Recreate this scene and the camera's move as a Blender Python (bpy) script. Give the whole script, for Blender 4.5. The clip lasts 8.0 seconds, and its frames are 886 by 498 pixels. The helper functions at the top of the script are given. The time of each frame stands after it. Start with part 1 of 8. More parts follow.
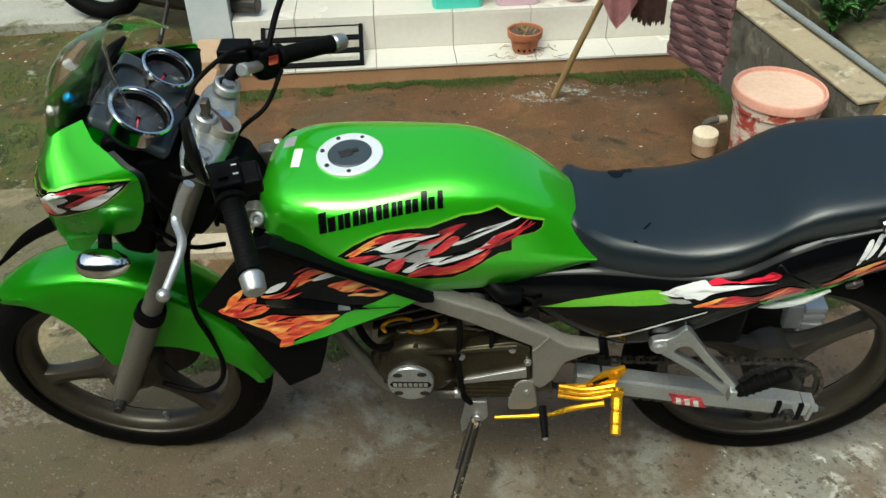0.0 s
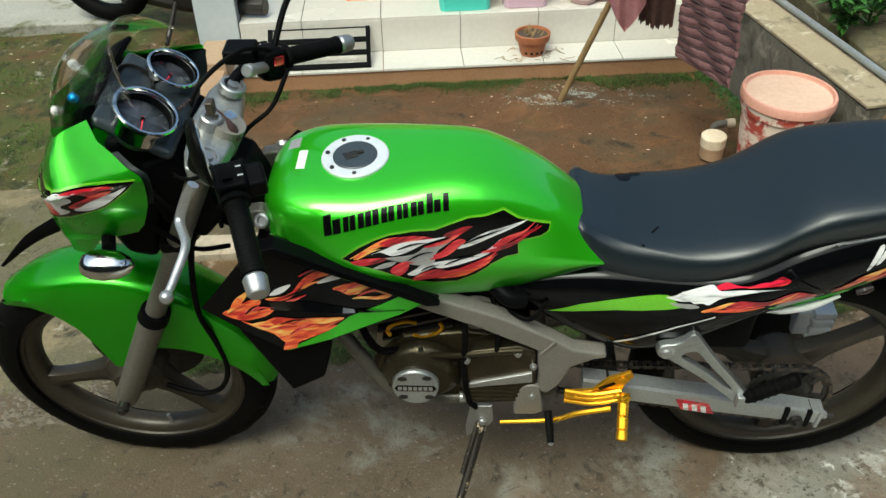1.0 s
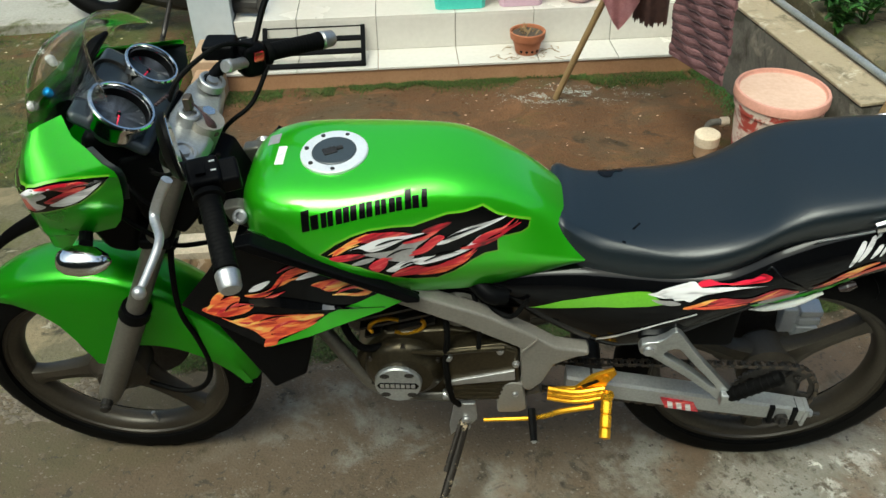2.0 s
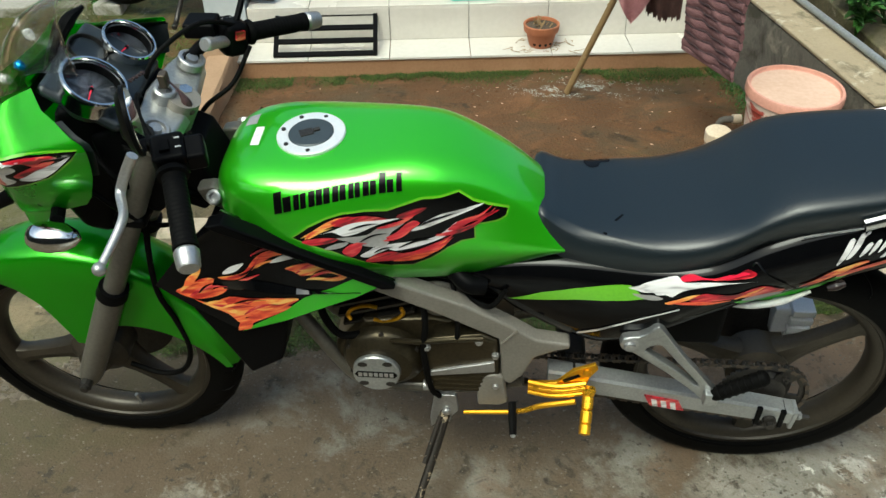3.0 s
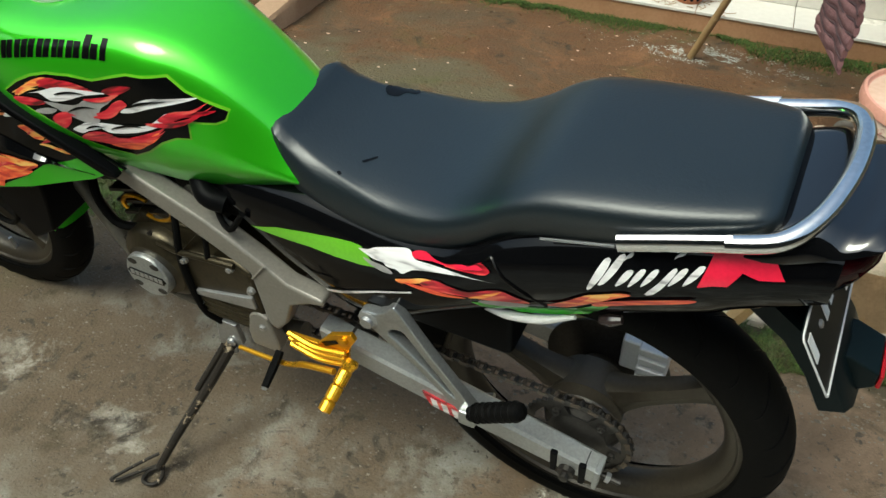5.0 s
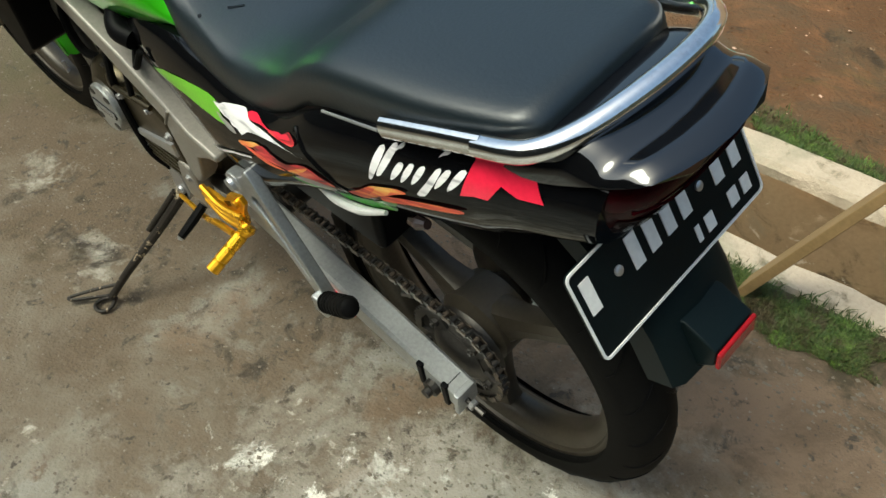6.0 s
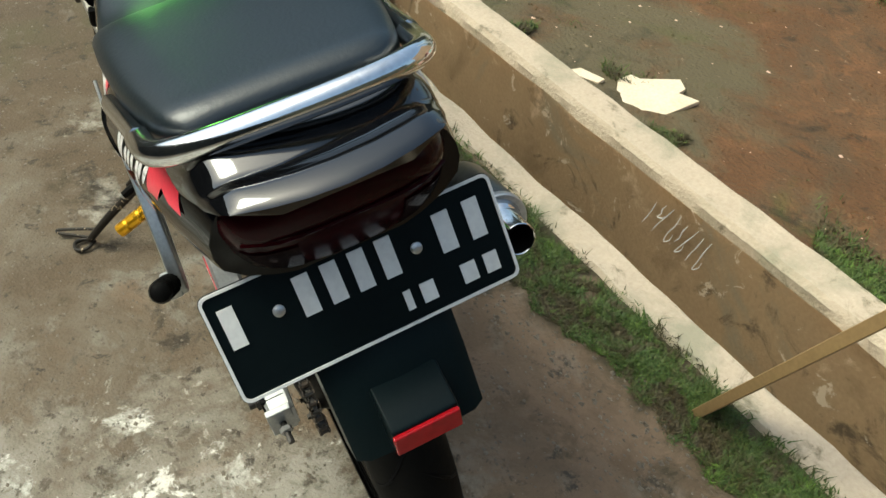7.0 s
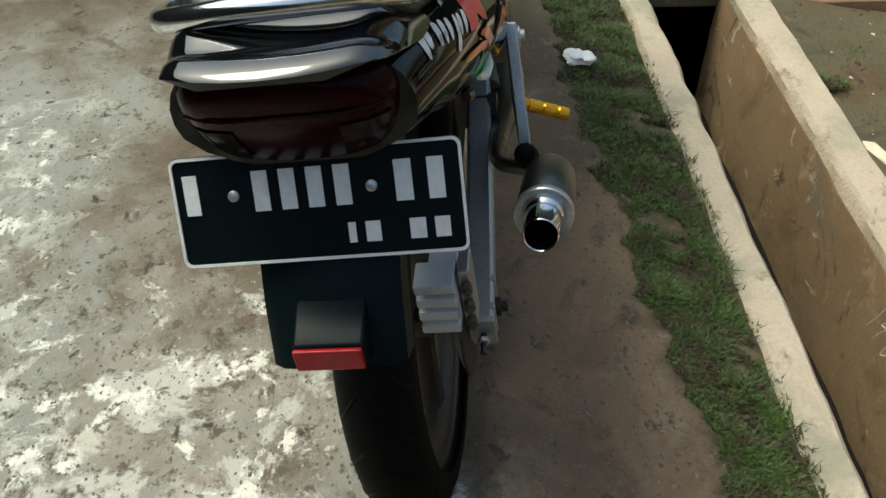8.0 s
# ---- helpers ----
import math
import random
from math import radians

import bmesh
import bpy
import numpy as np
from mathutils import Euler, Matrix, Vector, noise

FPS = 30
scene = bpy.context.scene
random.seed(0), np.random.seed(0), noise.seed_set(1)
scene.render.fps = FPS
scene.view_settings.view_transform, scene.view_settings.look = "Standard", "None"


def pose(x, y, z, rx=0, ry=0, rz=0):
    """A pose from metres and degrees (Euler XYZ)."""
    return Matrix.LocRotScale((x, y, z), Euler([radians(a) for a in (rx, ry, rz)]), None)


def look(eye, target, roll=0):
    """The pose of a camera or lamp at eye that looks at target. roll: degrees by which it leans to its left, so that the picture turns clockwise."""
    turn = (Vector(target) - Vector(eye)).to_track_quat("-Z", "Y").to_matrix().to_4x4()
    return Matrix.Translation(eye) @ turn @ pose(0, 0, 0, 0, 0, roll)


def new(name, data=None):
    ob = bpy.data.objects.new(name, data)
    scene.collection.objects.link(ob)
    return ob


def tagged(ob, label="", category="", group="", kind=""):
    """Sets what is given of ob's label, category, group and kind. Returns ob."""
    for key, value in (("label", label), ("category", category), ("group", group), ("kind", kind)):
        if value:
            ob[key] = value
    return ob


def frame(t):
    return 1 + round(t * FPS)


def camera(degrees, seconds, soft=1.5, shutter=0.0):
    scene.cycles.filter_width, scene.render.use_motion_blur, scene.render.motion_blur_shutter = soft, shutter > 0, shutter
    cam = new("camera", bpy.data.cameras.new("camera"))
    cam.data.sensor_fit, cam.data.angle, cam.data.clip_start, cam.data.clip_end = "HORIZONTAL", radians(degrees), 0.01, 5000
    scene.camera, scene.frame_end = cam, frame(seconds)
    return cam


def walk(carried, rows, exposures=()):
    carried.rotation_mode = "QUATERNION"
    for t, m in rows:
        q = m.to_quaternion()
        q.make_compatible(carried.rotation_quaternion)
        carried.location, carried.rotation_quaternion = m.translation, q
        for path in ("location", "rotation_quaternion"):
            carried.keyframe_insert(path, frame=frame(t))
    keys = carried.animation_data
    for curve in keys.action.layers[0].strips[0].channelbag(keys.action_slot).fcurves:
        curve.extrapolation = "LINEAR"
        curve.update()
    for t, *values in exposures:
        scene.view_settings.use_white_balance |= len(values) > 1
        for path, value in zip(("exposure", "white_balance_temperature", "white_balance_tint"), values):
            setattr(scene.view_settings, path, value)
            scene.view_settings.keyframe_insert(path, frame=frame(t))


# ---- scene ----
from mathutils.bvhtree import BVHTree

# ---- camera ----
cam = camera(54.7, 8.0)
PATH = [
    (0, (-0.024, -1.395, 1.645), (-0.096, 0.21, 0.455), -1.4),
    (0.5, (-0.024, -1.391, 1.642), (-0.109, 0.217, 0.457), -1.4),
    (1, (-0.023, -1.385, 1.638), (-0.11, 0.224, 0.453), -1.4),
    (1.5, (-0.006, -1.384, 1.634), (-0.094, 0.226, 0.45), -1.4),
    (3, (0.098, -1.36, 1.594), (-0.05, 0.24, 0.403), -1.1),
    (3.5, (0.185, -1.32, 1.56), (-0.021, 0.27, 0.365), 0.2),
    (4, (0.337, -1.18, 1.501), (0.062, 0.411, 0.32), 1.6),
    (4.5, (0.516, -1.034, 1.462), (0.073, 0.503, 0.262), 2.2),
    (5, (0.799, -0.946, 1.413), (0.155, 0.436, 0.118), 1.7),
    (5.2, (0.877, -0.893, 1.394), (0.188, 0.396, 0.029), 1.3),
    (6.3, (1.278, -0.51, 1.301), (0.199, 0.369, -0.135), -0.9),
    (6.5, (1.354, -0.441, 1.297), (0.205, 0.382, -0.118), -0.2),
    (7, (1.396, -0.215, 1.269), (0.12, 0.432, -0.129), 0.8),
    (7.5, (1.422, -0.037, 1.255), (0.042, 0.285, -0.157), 1.7),
    (8, (1.496, 0.116, 1.234), (0.055, 0.02, -0.15), -0.1),
]

# plan units to metres: the motorcycle's axles stand 1.305 m apart
SIZE = 0.915
walk(cam, [(t, look([SIZE * c for c in eye], [SIZE * c for c in target], roll)) for t, eye, target, roll in PATH], [(0.0, 0.56, 6150, -9), (3.5, 0.58, 6150, -9), (5.2, 0.66, 6200, -8), (6.5, 0.88, 6450, -7), (7.5, 0.78, 6450, -7), (8.0, 0.64, 6300, -7)])

# ---- light: a bright overcast sky, softly brighter behind the camera ----
world = bpy.data.worlds.new("world")
scene.world = world
world.use_nodes = True
wn, wl = world.node_tree.nodes, world.node_tree.links
sky = wn.new("ShaderNodeTexSky")
sky.sky_type, sky.sun_disc = "NISHITA", False
sky.sun_elevation, sky.sun_rotation = radians(60), radians(205)
sky.air_density, sky.dust_density, sky.ozone_density = 1.0, 6.0, 1.6
wl.new(sky.outputs[0], wn["Background"].inputs[0])
wn["Background"].inputs[1].default_value = 0.15
sun_data = bpy.data.lights.new("sun", "SUN")
sun_data.energy, sun_data.angle, sun_data.color = 1.25, radians(26), (1.0, 0.96, 0.90)
sun = new("sun", sun_data)
sun.matrix_basis = look((-1.3, -2.7, 5.0), (0.0, 0.0, 0.0))

# ---- materials ----
def surface(name, col, col2=None, rough=0.5, metal=0.0, scale=6.0, fine=60.0, bump=0.0, coat=0.0, mix=0.5, rvar=0.1, spec=0.5, depth=0.002):
    """Two colours mixed by broad and fine noise, with fine relief; sizes in metres of the object."""
    m = bpy.data.materials.new(name)
    m.use_nodes = True
    n, l = m.node_tree.nodes, m.node_tree.links
    b = n["Principled BSDF"]
    col2 = col2 or tuple(c * 0.75 for c in col)
    tc = n.new("ShaderNodeTexCoord")
    n1, n2 = n.new("ShaderNodeTexNoise"), n.new("ShaderNodeTexNoise")
    n1.inputs["Scale"].default_value, n2.inputs["Scale"].default_value = scale, fine
    n1.inputs["Detail"].default_value, n2.inputs["Detail"].default_value = 6, 4
    for t in (n1, n2):
        l.new(tc.outputs["Object"], t.inputs["Vector"])
    add = n.new("ShaderNodeMath"); add.operation = "ADD"
    l.new(n1.outputs[0], add.inputs[0]); l.new(n2.outputs[0], add.inputs[1])
    ramp = n.new("ShaderNodeMapRange")
    ramp.inputs[1].default_value, ramp.inputs[2].default_value = 1.0 - mix * 0.5, 1.0 + mix * 0.5
    l.new(add.outputs[0], ramp.inputs[0])
    mx = n.new("ShaderNodeMix"); mx.data_type = "RGBA"
    mx.inputs[6].default_value, mx.inputs[7].default_value = (*col2, 1), (*col, 1)
    l.new(ramp.outputs[0], mx.inputs[0])
    l.new(mx.outputs[2], b.inputs["Base Color"])
    rr = n.new("ShaderNodeMapRange")
    rr.inputs[3].default_value, rr.inputs[4].default_value = min(1, rough + rvar), max(0.02, rough - rvar)
    l.new(n1.outputs[0], rr.inputs[0]); l.new(rr.outputs[0], b.inputs["Roughness"])
    b.inputs["Metallic"].default_value = metal
    b.inputs["Specular IOR Level"].default_value = spec
    if coat:
        b.inputs["Coat Weight"].default_value, b.inputs["Coat Roughness"].default_value = coat, 0.06
    if bump:
        bp = n.new("ShaderNodeBump")
        bp.inputs["Strength"].default_value, bp.inputs["Distance"].default_value = bump, depth
        l.new(n2.outputs[0], bp.inputs["Height"]); l.new(bp.outputs[0], b.inputs["Normal"])
    return m


def patched(m, col, lo, hi, scale, warp=0.0, box=None, inner=0.3, detail=8):
    """Lay ragged patches of another colour over material m; box: x0, x1, y0, y1, outside which they thin out."""
    n, l = m.node_tree.nodes, m.node_tree.links
    b = n["Principled BSDF"]
    src = b.inputs["Base Color"].links[0].from_socket
    tc = n.new("ShaderNodeTexCoord")
    t = n.new("ShaderNodeTexNoise")
    t.inputs["Scale"].default_value, t.inputs["Detail"].default_value, t.inputs["Roughness"].default_value = scale, detail, 0.68
    t.inputs["Distortion"].default_value = warp
    l.new(tc.outputs["Object"], t.inputs["Vector"])
    height = t.outputs[0]
    if box:
        sep = n.new("ShaderNodeSeparateXYZ")
        l.new(tc.outputs["Object"], sep.inputs[0])
        x0, x1, y0, y1 = box
        for out, a, c in ((0, x0, x1), (1, y0, y1)):
            for edge, sign in ((a, 1), (c, -1)):
                if edge is None:
                    continue
                r = n.new("ShaderNodeMapRange")
                r.inputs[1].default_value, r.inputs[2].default_value = edge - inner * sign, edge + inner * sign
                r.inputs[3].default_value, r.inputs[4].default_value = -0.22, 0.0
                l.new(sep.outputs[out], r.inputs[0])
                ad = n.new("ShaderNodeMath"); ad.operation = "ADD"
                l.new(height, ad.inputs[0]); l.new(r.outputs[0], ad.inputs[1])
                height = ad.outputs[0]
    r = n.new("ShaderNodeMapRange")
    r.inputs[1].default_value, r.inputs[2].default_value = lo, hi
    l.new(height, r.inputs[0])
    mx = n.new("ShaderNodeMix"); mx.data_type = "RGBA"
    mx.inputs[7].default_value = (*col, 1)
    l.new(r.outputs[0], mx.inputs[0]); l.new(src, mx.inputs[6]); l.new(mx.outputs[2], b.inputs["Base Color"])
    return m


def glass(name, col, rough=0.02):
    m = bpy.data.materials.new(name)
    m.use_nodes = True
    b = m.node_tree.nodes["Principled BSDF"]
    b.inputs["Base Color"].default_value = (*col, 1)
    b.inputs["Roughness"].default_value, b.inputs["Transmission Weight"].default_value, b.inputs["IOR"].default_value = rough, 1.0, 1.07
    return m


green = surface("green_paint", (0.088, 0.66, 0.014), (0.078, 0.61, 0.011), 0.29, 0.68, 3, 900, 0.0, 1.0, 0.6, 0.04)
black_paint = surface("black_paint", (0.002, 0.002, 0.0024), (0.0035, 0.0035, 0.004), 0.06, 0, 4, 90, 0, 0.0, 0.6, 0.02, 1.0)
cowl_black = surface("cowl_black", (0.0015, 0.0016, 0.002), (0.003, 0.003, 0.0034), 0.08, 0, 4, 90, 0, 0, 0.6, 0.03, 0.2)
black_plastic = surface("black_plastic", (0.002, 0.0021, 0.0024), (0.0034, 0.0034, 0.0038), 0.45, 0, 7, 300, 0.15, 0, 0.6, 0.1, 0.05, depth=0.0006)
guard_plastic = surface("guard_plastic", (0.003, 0.0070, 0.0082), (0.005, 0.0092, 0.0102), 0.34, 0, 7, 300, 0.12, 0, 0.6, 0.08, 0.08, depth=0.0005)
dash_plastic = surface("dash_plastic", (0.012, 0.016, 0.019), (0.017, 0.022, 0.026), 0.34, 0, 7, 300, 0.12, 0, 0.6, 0.08, 0.55, depth=0.0005)
vinyl = surface("vinyl", (0.004, 0.008, 0.0110), (0.006, 0.011, 0.0145), 0.36, 0, 5, 240, 0.22, 0, 0.6, 0.07, 0.62, depth=0.0012)
rubber = surface("rubber", (0.002, 0.002, 0.002), (0.005, 0.0048, 0.0045), 0.6, 0, 6, 130, 0.3, 0, 0.7, 0.1, 0.05, depth=0.001)
rim_paint = surface("rim_paint", (0.052, 0.043, 0.030), (0.026, 0.021, 0.015), 0.42, 0.35, 9, 160, 0.15, 0, 0.8, 0.12, depth=0.0006)
fork_paint = surface("fork_paint", (0.15, 0.138, 0.115), (0.09, 0.083, 0.07), 0.38, 0.3, 8, 140, 0.1, 0, 0.8, 0.1, depth=0.0004)
frame_paint = surface("frame_paint", (0.25, 0.23, 0.20), (0.18, 0.165, 0.14), 0.42, 0.25, 9, 200, 0.1, 0, 0.7, 0.08, depth=0.0004)
engine_paint = surface("engine_paint", (0.080, 0.064, 0.036), (0.030, 0.025, 0.016), 0.33, 0.75, 14, 150, 0.25, 0, 0.9, 0.12, depth=0.0006)
alu = surface("aluminium", (0.52, 0.52, 0.52), (0.36, 0.355, 0.345), 0.38, 0.8, 12, 220, 0.15, 0, 0.8, 0.12, depth=0.0004)
clamp_alu = surface("clamp_alloy", (0.44, 0.445, 0.43), (0.28, 0.285, 0.275), 0.34, 0.65, 10, 200, 0.12, 0, 0.7, 0.1, depth=0.0004)
silencer = surface("silencer_steel", (0.12, 0.118, 0.108), (0.05, 0.05, 0.045), 0.3, 0.85, 10, 160, 0.1, 0, 0.8, 0.08, depth=0.0003)
swing_alu = surface("swingarm_paint", (0.44, 0.45, 0.445), (0.30, 0.305, 0.30), 0.36, 0.6, 10, 200, 0.12, 0, 0.7, 0.1, depth=0.0004)
soot = surface("soot", (0.004, 0.004, 0.0036), (0.007, 0.006, 0.005), 0.9, 0, 30, 200, 0, 0, 0.6, 0.05, 0.05)
cast_alu = surface("cast_alloy", (0.44, 0.45, 0.445), (0.30, 0.305, 0.30), 0.34, 0.80, 10, 200, 0.12, 0, 0.7, 0.1, depth=0.0004)
chrome = surface("chrome", (0.78, 0.78, 0.78), (0.62, 0.61, 0.6), 0.13, 1.0, 10, 150, 0, 0, 0.7, 0.06)
gold = surface("gold_anodised", (0.86, 0.46, 0.025), (0.66, 0.30, 0.015), 0.3, 0.8, 14, 160, 0.1, 0, 0.7, 0.1, depth=0.0004)
steel = surface("dark_steel", (0.07, 0.065, 0.06), (0.03, 0.026, 0.022), 0.45, 0.75, 20, 200, 0.3, 0, 0.9, 0.12, depth=0.0005)
brown_steel = surface("scorched_steel", (0.11, 0.085, 0.06), (0.06, 0.045, 0.035), 0.45, 0.6, 12, 160, 0.2, 0, 0.8, 0.1, depth=0.0005)
stand_rust = surface("worn_stand", (0.030, 0.024, 0.018), (0.012, 0.010, 0.008), 0.55, 0.3, 20, 200, 0.3, 0, 0.9, 0.12, 0.3, depth=0.0006)
fob_brown = surface("fob_leather", (0.05, 0.020, 0.020), (0.028, 0.013, 0.014), 0.6, 0, 40, 300, 0.4, depth=0.0008)
# lighter dials, with the glass cover's sky reflection put into the colour
dial = surface("dial_face_sheen", (0.070, 0.074, 0.092), (0.085, 0.090, 0.108), 0.4, 0, 8, 60, 0, 0.8, 0.6, 0.05)
ring_alu = surface("brushed_ring", (0.74, 0.75, 0.76), (0.64, 0.65, 0.66), 0.42, 0.35, 12, 260, 0.08, 0, 0.6, 0.06, depth=0.0003)
cap_slate = surface("slate_cap", (0.040, 0.052, 0.060), (0.030, 0.040, 0.047), 0.42, 0.1, 14, 200, 0.1, 0, 0.6, 0.08, depth=0.0004)
d_black = surface("decal_black", (0.002, 0.002, 0.002), (0.003, 0.003, 0.003), 0.2, 0, 10, 200, 0, 0, 0.5, 0.05, 0.2)
def streaked(name, stops, turn=18, long=16.0, across=95.0, rough=0.32):
    """Printed ink whose colours run into each other in long streaks."""
    m = bpy.data.materials.new(name)
    m.use_nodes = True
    n, l = m.node_tree.nodes, m.node_tree.links
    b = n["Principled BSDF"]
    tc, mp, t, cr = n.new("ShaderNodeTexCoord"), n.new("ShaderNodeMapping"), n.new("ShaderNodeTexNoise"), n.new("ShaderNodeValToRGB")
    mp.vector_type = "TEXTURE"
    mp.inputs["Rotation"].default_value = (0, radians(-turn), 0)
    mp.inputs["Scale"].default_value = (1 / long, 1 / long, 1 / across)
    t.inputs["Scale"].default_value, t.inputs["Detail"].default_value, t.inputs["Distortion"].default_value = 1.0, 2, 0.8
    l.new(tc.outputs["Object"], mp.inputs[0]); l.new(mp.outputs[0], t.inputs["Vector"]); l.new(t.outputs[0], cr.inputs[0])
    e = cr.color_ramp.elements
    while len(e) < len(stops):
        e.new(0.5)
    for q, (pos, c) in zip(e, stops):
        q.position, q.color = pos, (*c, 1)
    l.new(cr.outputs[0], b.inputs["Base Color"])
    b.inputs["Roughness"].default_value = rough
    b.inputs["Coat Weight"].default_value, b.inputs["Coat Roughness"].default_value = 0.4, 0.08
    return m


d_red = streaked("decal_red", [(0.36, (0.10, 0.003, 0.006)), (0.44, (0.42, 0.006, 0.02)), (0.55, (0.58, 0.014, 0.035)), (0.66, (0.72, 0.15, 0.10))])
d_orange = streaked("decal_orange", [(0.36, (0.45, 0.02, 0.015)), (0.46, (0.72, 0.085, 0.03)), (0.55, (0.80, 0.17, 0.05)), (0.63, (0.85, 0.40, 0.09))], 14)
d_yellow = streaked("decal_yellow", [(0.36, (0.75, 0.13, 0.04)), (0.47, (0.84, 0.33, 0.07)), (0.6, (0.88, 0.52, 0.14))], 14)
d_pink = surface("decal_pink", (0.72, 0.014, 0.055), (0.62, 0.010, 0.04), 0.3, 0, 10, 200, 0, 0.4, 0.5, 0.05)
d_white = streaked("decal_white", [(0.34, (0.34, 0.33, 0.33)), (0.44, (0.68, 0.66, 0.65)), (0.58, (0.78, 0.77, 0.76))], 12)
d_silver = surface("decal_silver", (0.42, 0.41, 0.40), (0.3, 0.29, 0.28), 0.35, 0.3, 25, 120, 0, 0.5, 0.6, 0.05)
d_lime = surface("decal_lime", (0.17, 0.50, 0.02), (0.14, 0.42, 0.015), 0.3, 0, 8, 200, 0, 0.6, 0.5, 0.05)
white_paint = surface("white_paint", (0.72, 0.71, 0.68), (0.58, 0.57, 0.55), 0.5, 0, 20, 150, 0.1, 0, 0.7, 0.1, depth=0.0003)
plate_black = surface("plate_black", (0.002, 0.0045, 0.0052), (0.003, 0.006, 0.0068), 0.42, 0, 8, 90, 0, 0, 0.6, 0.08, 0.09)
red_lens = surface("red_lens", (0.36, 0.006, 0.012), (0.26, 0.004, 0.008), 0.15, 0, 8, 80, 0, 0, 0.5, 0.04, 0.25)
dark_red_lens = surface("dark_red_lens", (0.017, 0.0008, 0.0018), (0.010, 0.0008, 0.0013), 0.22, 0, 8, 80, 0, 0, 0.5, 0.04, 0.08)
grey_lens = surface("grey_lens", (0.05, 0.035, 0.032), (0.03, 0.018, 0.018), 0.12, 0, 20, 80, 0, 0, 0.5, 0.04, 0.3)
clear = glass("clear_plastic", (0.98, 0.99, 0.98))
mirror_glass = surface("mirror_glass", (0.85, 0.86, 0.86), (0.8, 0.8, 0.8), 0.03, 1.0, 8, 80, 0, 0, 0.3, 0.01)
patched(stand_rust, (0.38, 0.30, 0.20), 0.58, 0.63, 38.0, 0.4)
teal_plastic = surface("teal_plastic", (0.12, 0.62, 0.5), (0.1, 0.55, 0.44), 0.4, 0, 5, 90, 0, 0, 0.5, 0.08)
pink_plastic = surface("pink_plastic", (0.62, 0.42, 0.5), (0.55, 0.36, 0.44), 0.4, 0, 5, 90, 0, 0, 0.5, 0.08)

road_mat = surface("worn_road", (0.134, 0.100, 0.064), (0.076, 0.056, 0.036), 0.85, 0, 5, 170, 0.7, 0, 1.0, 0.08, 0.25, depth=0.0045)
patched(road_mat, (0.09, 0.076, 0.042), 0.47, 0.64, 2.2, 0.5, (None, -0.55, None, None), 0.3)
patched(road_mat, (0.168, 0.143, 0.106), 0.30, 0.54, 3.5, 0.2, (-0.9, None, None, -0.32), 0.35, 12)
patched(road_mat, (0.262, 0.240, 0.196), 0.34, 0.52, 4.5, 0.2, (0.32, 2.3, -2.1, -0.06), 0.30, 12)
patched(road_mat, (0.240, 0.232, 0.196), 0.32, 0.48, 3.6, 0.3, (-0.6, 2.3, -2.1, -0.70), 0.16, 12)
patched(road_mat, (0.36, 0.35, 0.30), 0.47, 0.56, 9.0, 0.5, (-0.5, 2.3, -2.1, -0.70), 0.16, 14)
patched(road_mat, (0.62, 0.60, 0.53), 0.54, 0.60, 13.0, 0.4, (-0.4, 2.3, -2.1, -0.74), 0.16, 14)
patched(road_mat, (0.44, 0.42, 0.36), 0.50, 0.55, 7.0, 0.5, (0.26, 2.3, -2.1, -0.04), 0.3, 14)
patched(road_mat, (0.66, 0.63, 0.55), 0.53, 0.575, 11.0, 0.4, (0.26, 2.3, -2.1, -0.04), 0.3, 14)
patched(road_mat, (0.46, 0.43, 0.36), 0.60, 0.66, 6.0, 0.3, (-0.3, 2.3, -2.1, -0.30), 0.2, 14)
patched(road_mat, (0.13, 0.103, 0.072), 0.585, 0.64, 10.0, 0.4, None, 0.3, 14)
patched(road_mat, (0.170, 0.116, 0.073), 0.34, 0.50, 3.0, 0.4, (-0.1, None, 0.08, None), 0.12, 12)
patched(road_mat, (0.120, 0.082, 0.050), 0.50, 0.62, 5.0, 0.5, (-0.1, None, 0.08, None), 0.12, 12)
patched(road_mat, (0.10, 0.085, 0.062), 0.56, 0.63, 27.0, 0.3, (0.0, None, None, 0.1), 0.2, 12)
patched(road_mat, (0.33, 0.305, 0.25), 0.59, 0.66, 34.0, 0.3, (0.1, 2.3, -2.1, 0.0), 0.2, 12)
patched(road_mat, (0.055, 0.045, 0.033), 0.59, 0.66, 18.0, 0.3, None, 0.3, 12)
for cu, cv, ru, rv in ((-0.284, -0.232, 0.075, 0.05), (-0.566, -0.107, 0.06, 0.04), (-0.60, -0.14, 0.09, 0.04), (-0.24, -0.27, 0.05, 0.03)):
    patched(road_mat, (0.34, 0.315, 0.26), 0.38, 0.62, 13.0, 0.4, (cu - ru, cu + ru, cv - rv, cv + rv), 0.05, 12)
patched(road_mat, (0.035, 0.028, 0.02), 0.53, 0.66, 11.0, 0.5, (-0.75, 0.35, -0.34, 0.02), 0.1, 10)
patched(road_mat, (0.06, 0.05, 0.038), 0.60, 0.67, 48.0, 0.2)
patched(road_mat, (0.25, 0.225, 0.18), 0.64, 0.72, 62.0, 0.2)
patched(road_mat, (0.060, 0.046, 0.026), 0.34, 0.50, 9.0, 0.4, (None, None, 0.42, None), 0.06, 12)
soil_mat = surface("damp_soil", (0.140, 0.066, 0.026), (0.066, 0.035, 0.015), 0.8, 0, 3.5, 80, 1.0, 0, 1.0, 0.12, 0.3, depth=0.008)
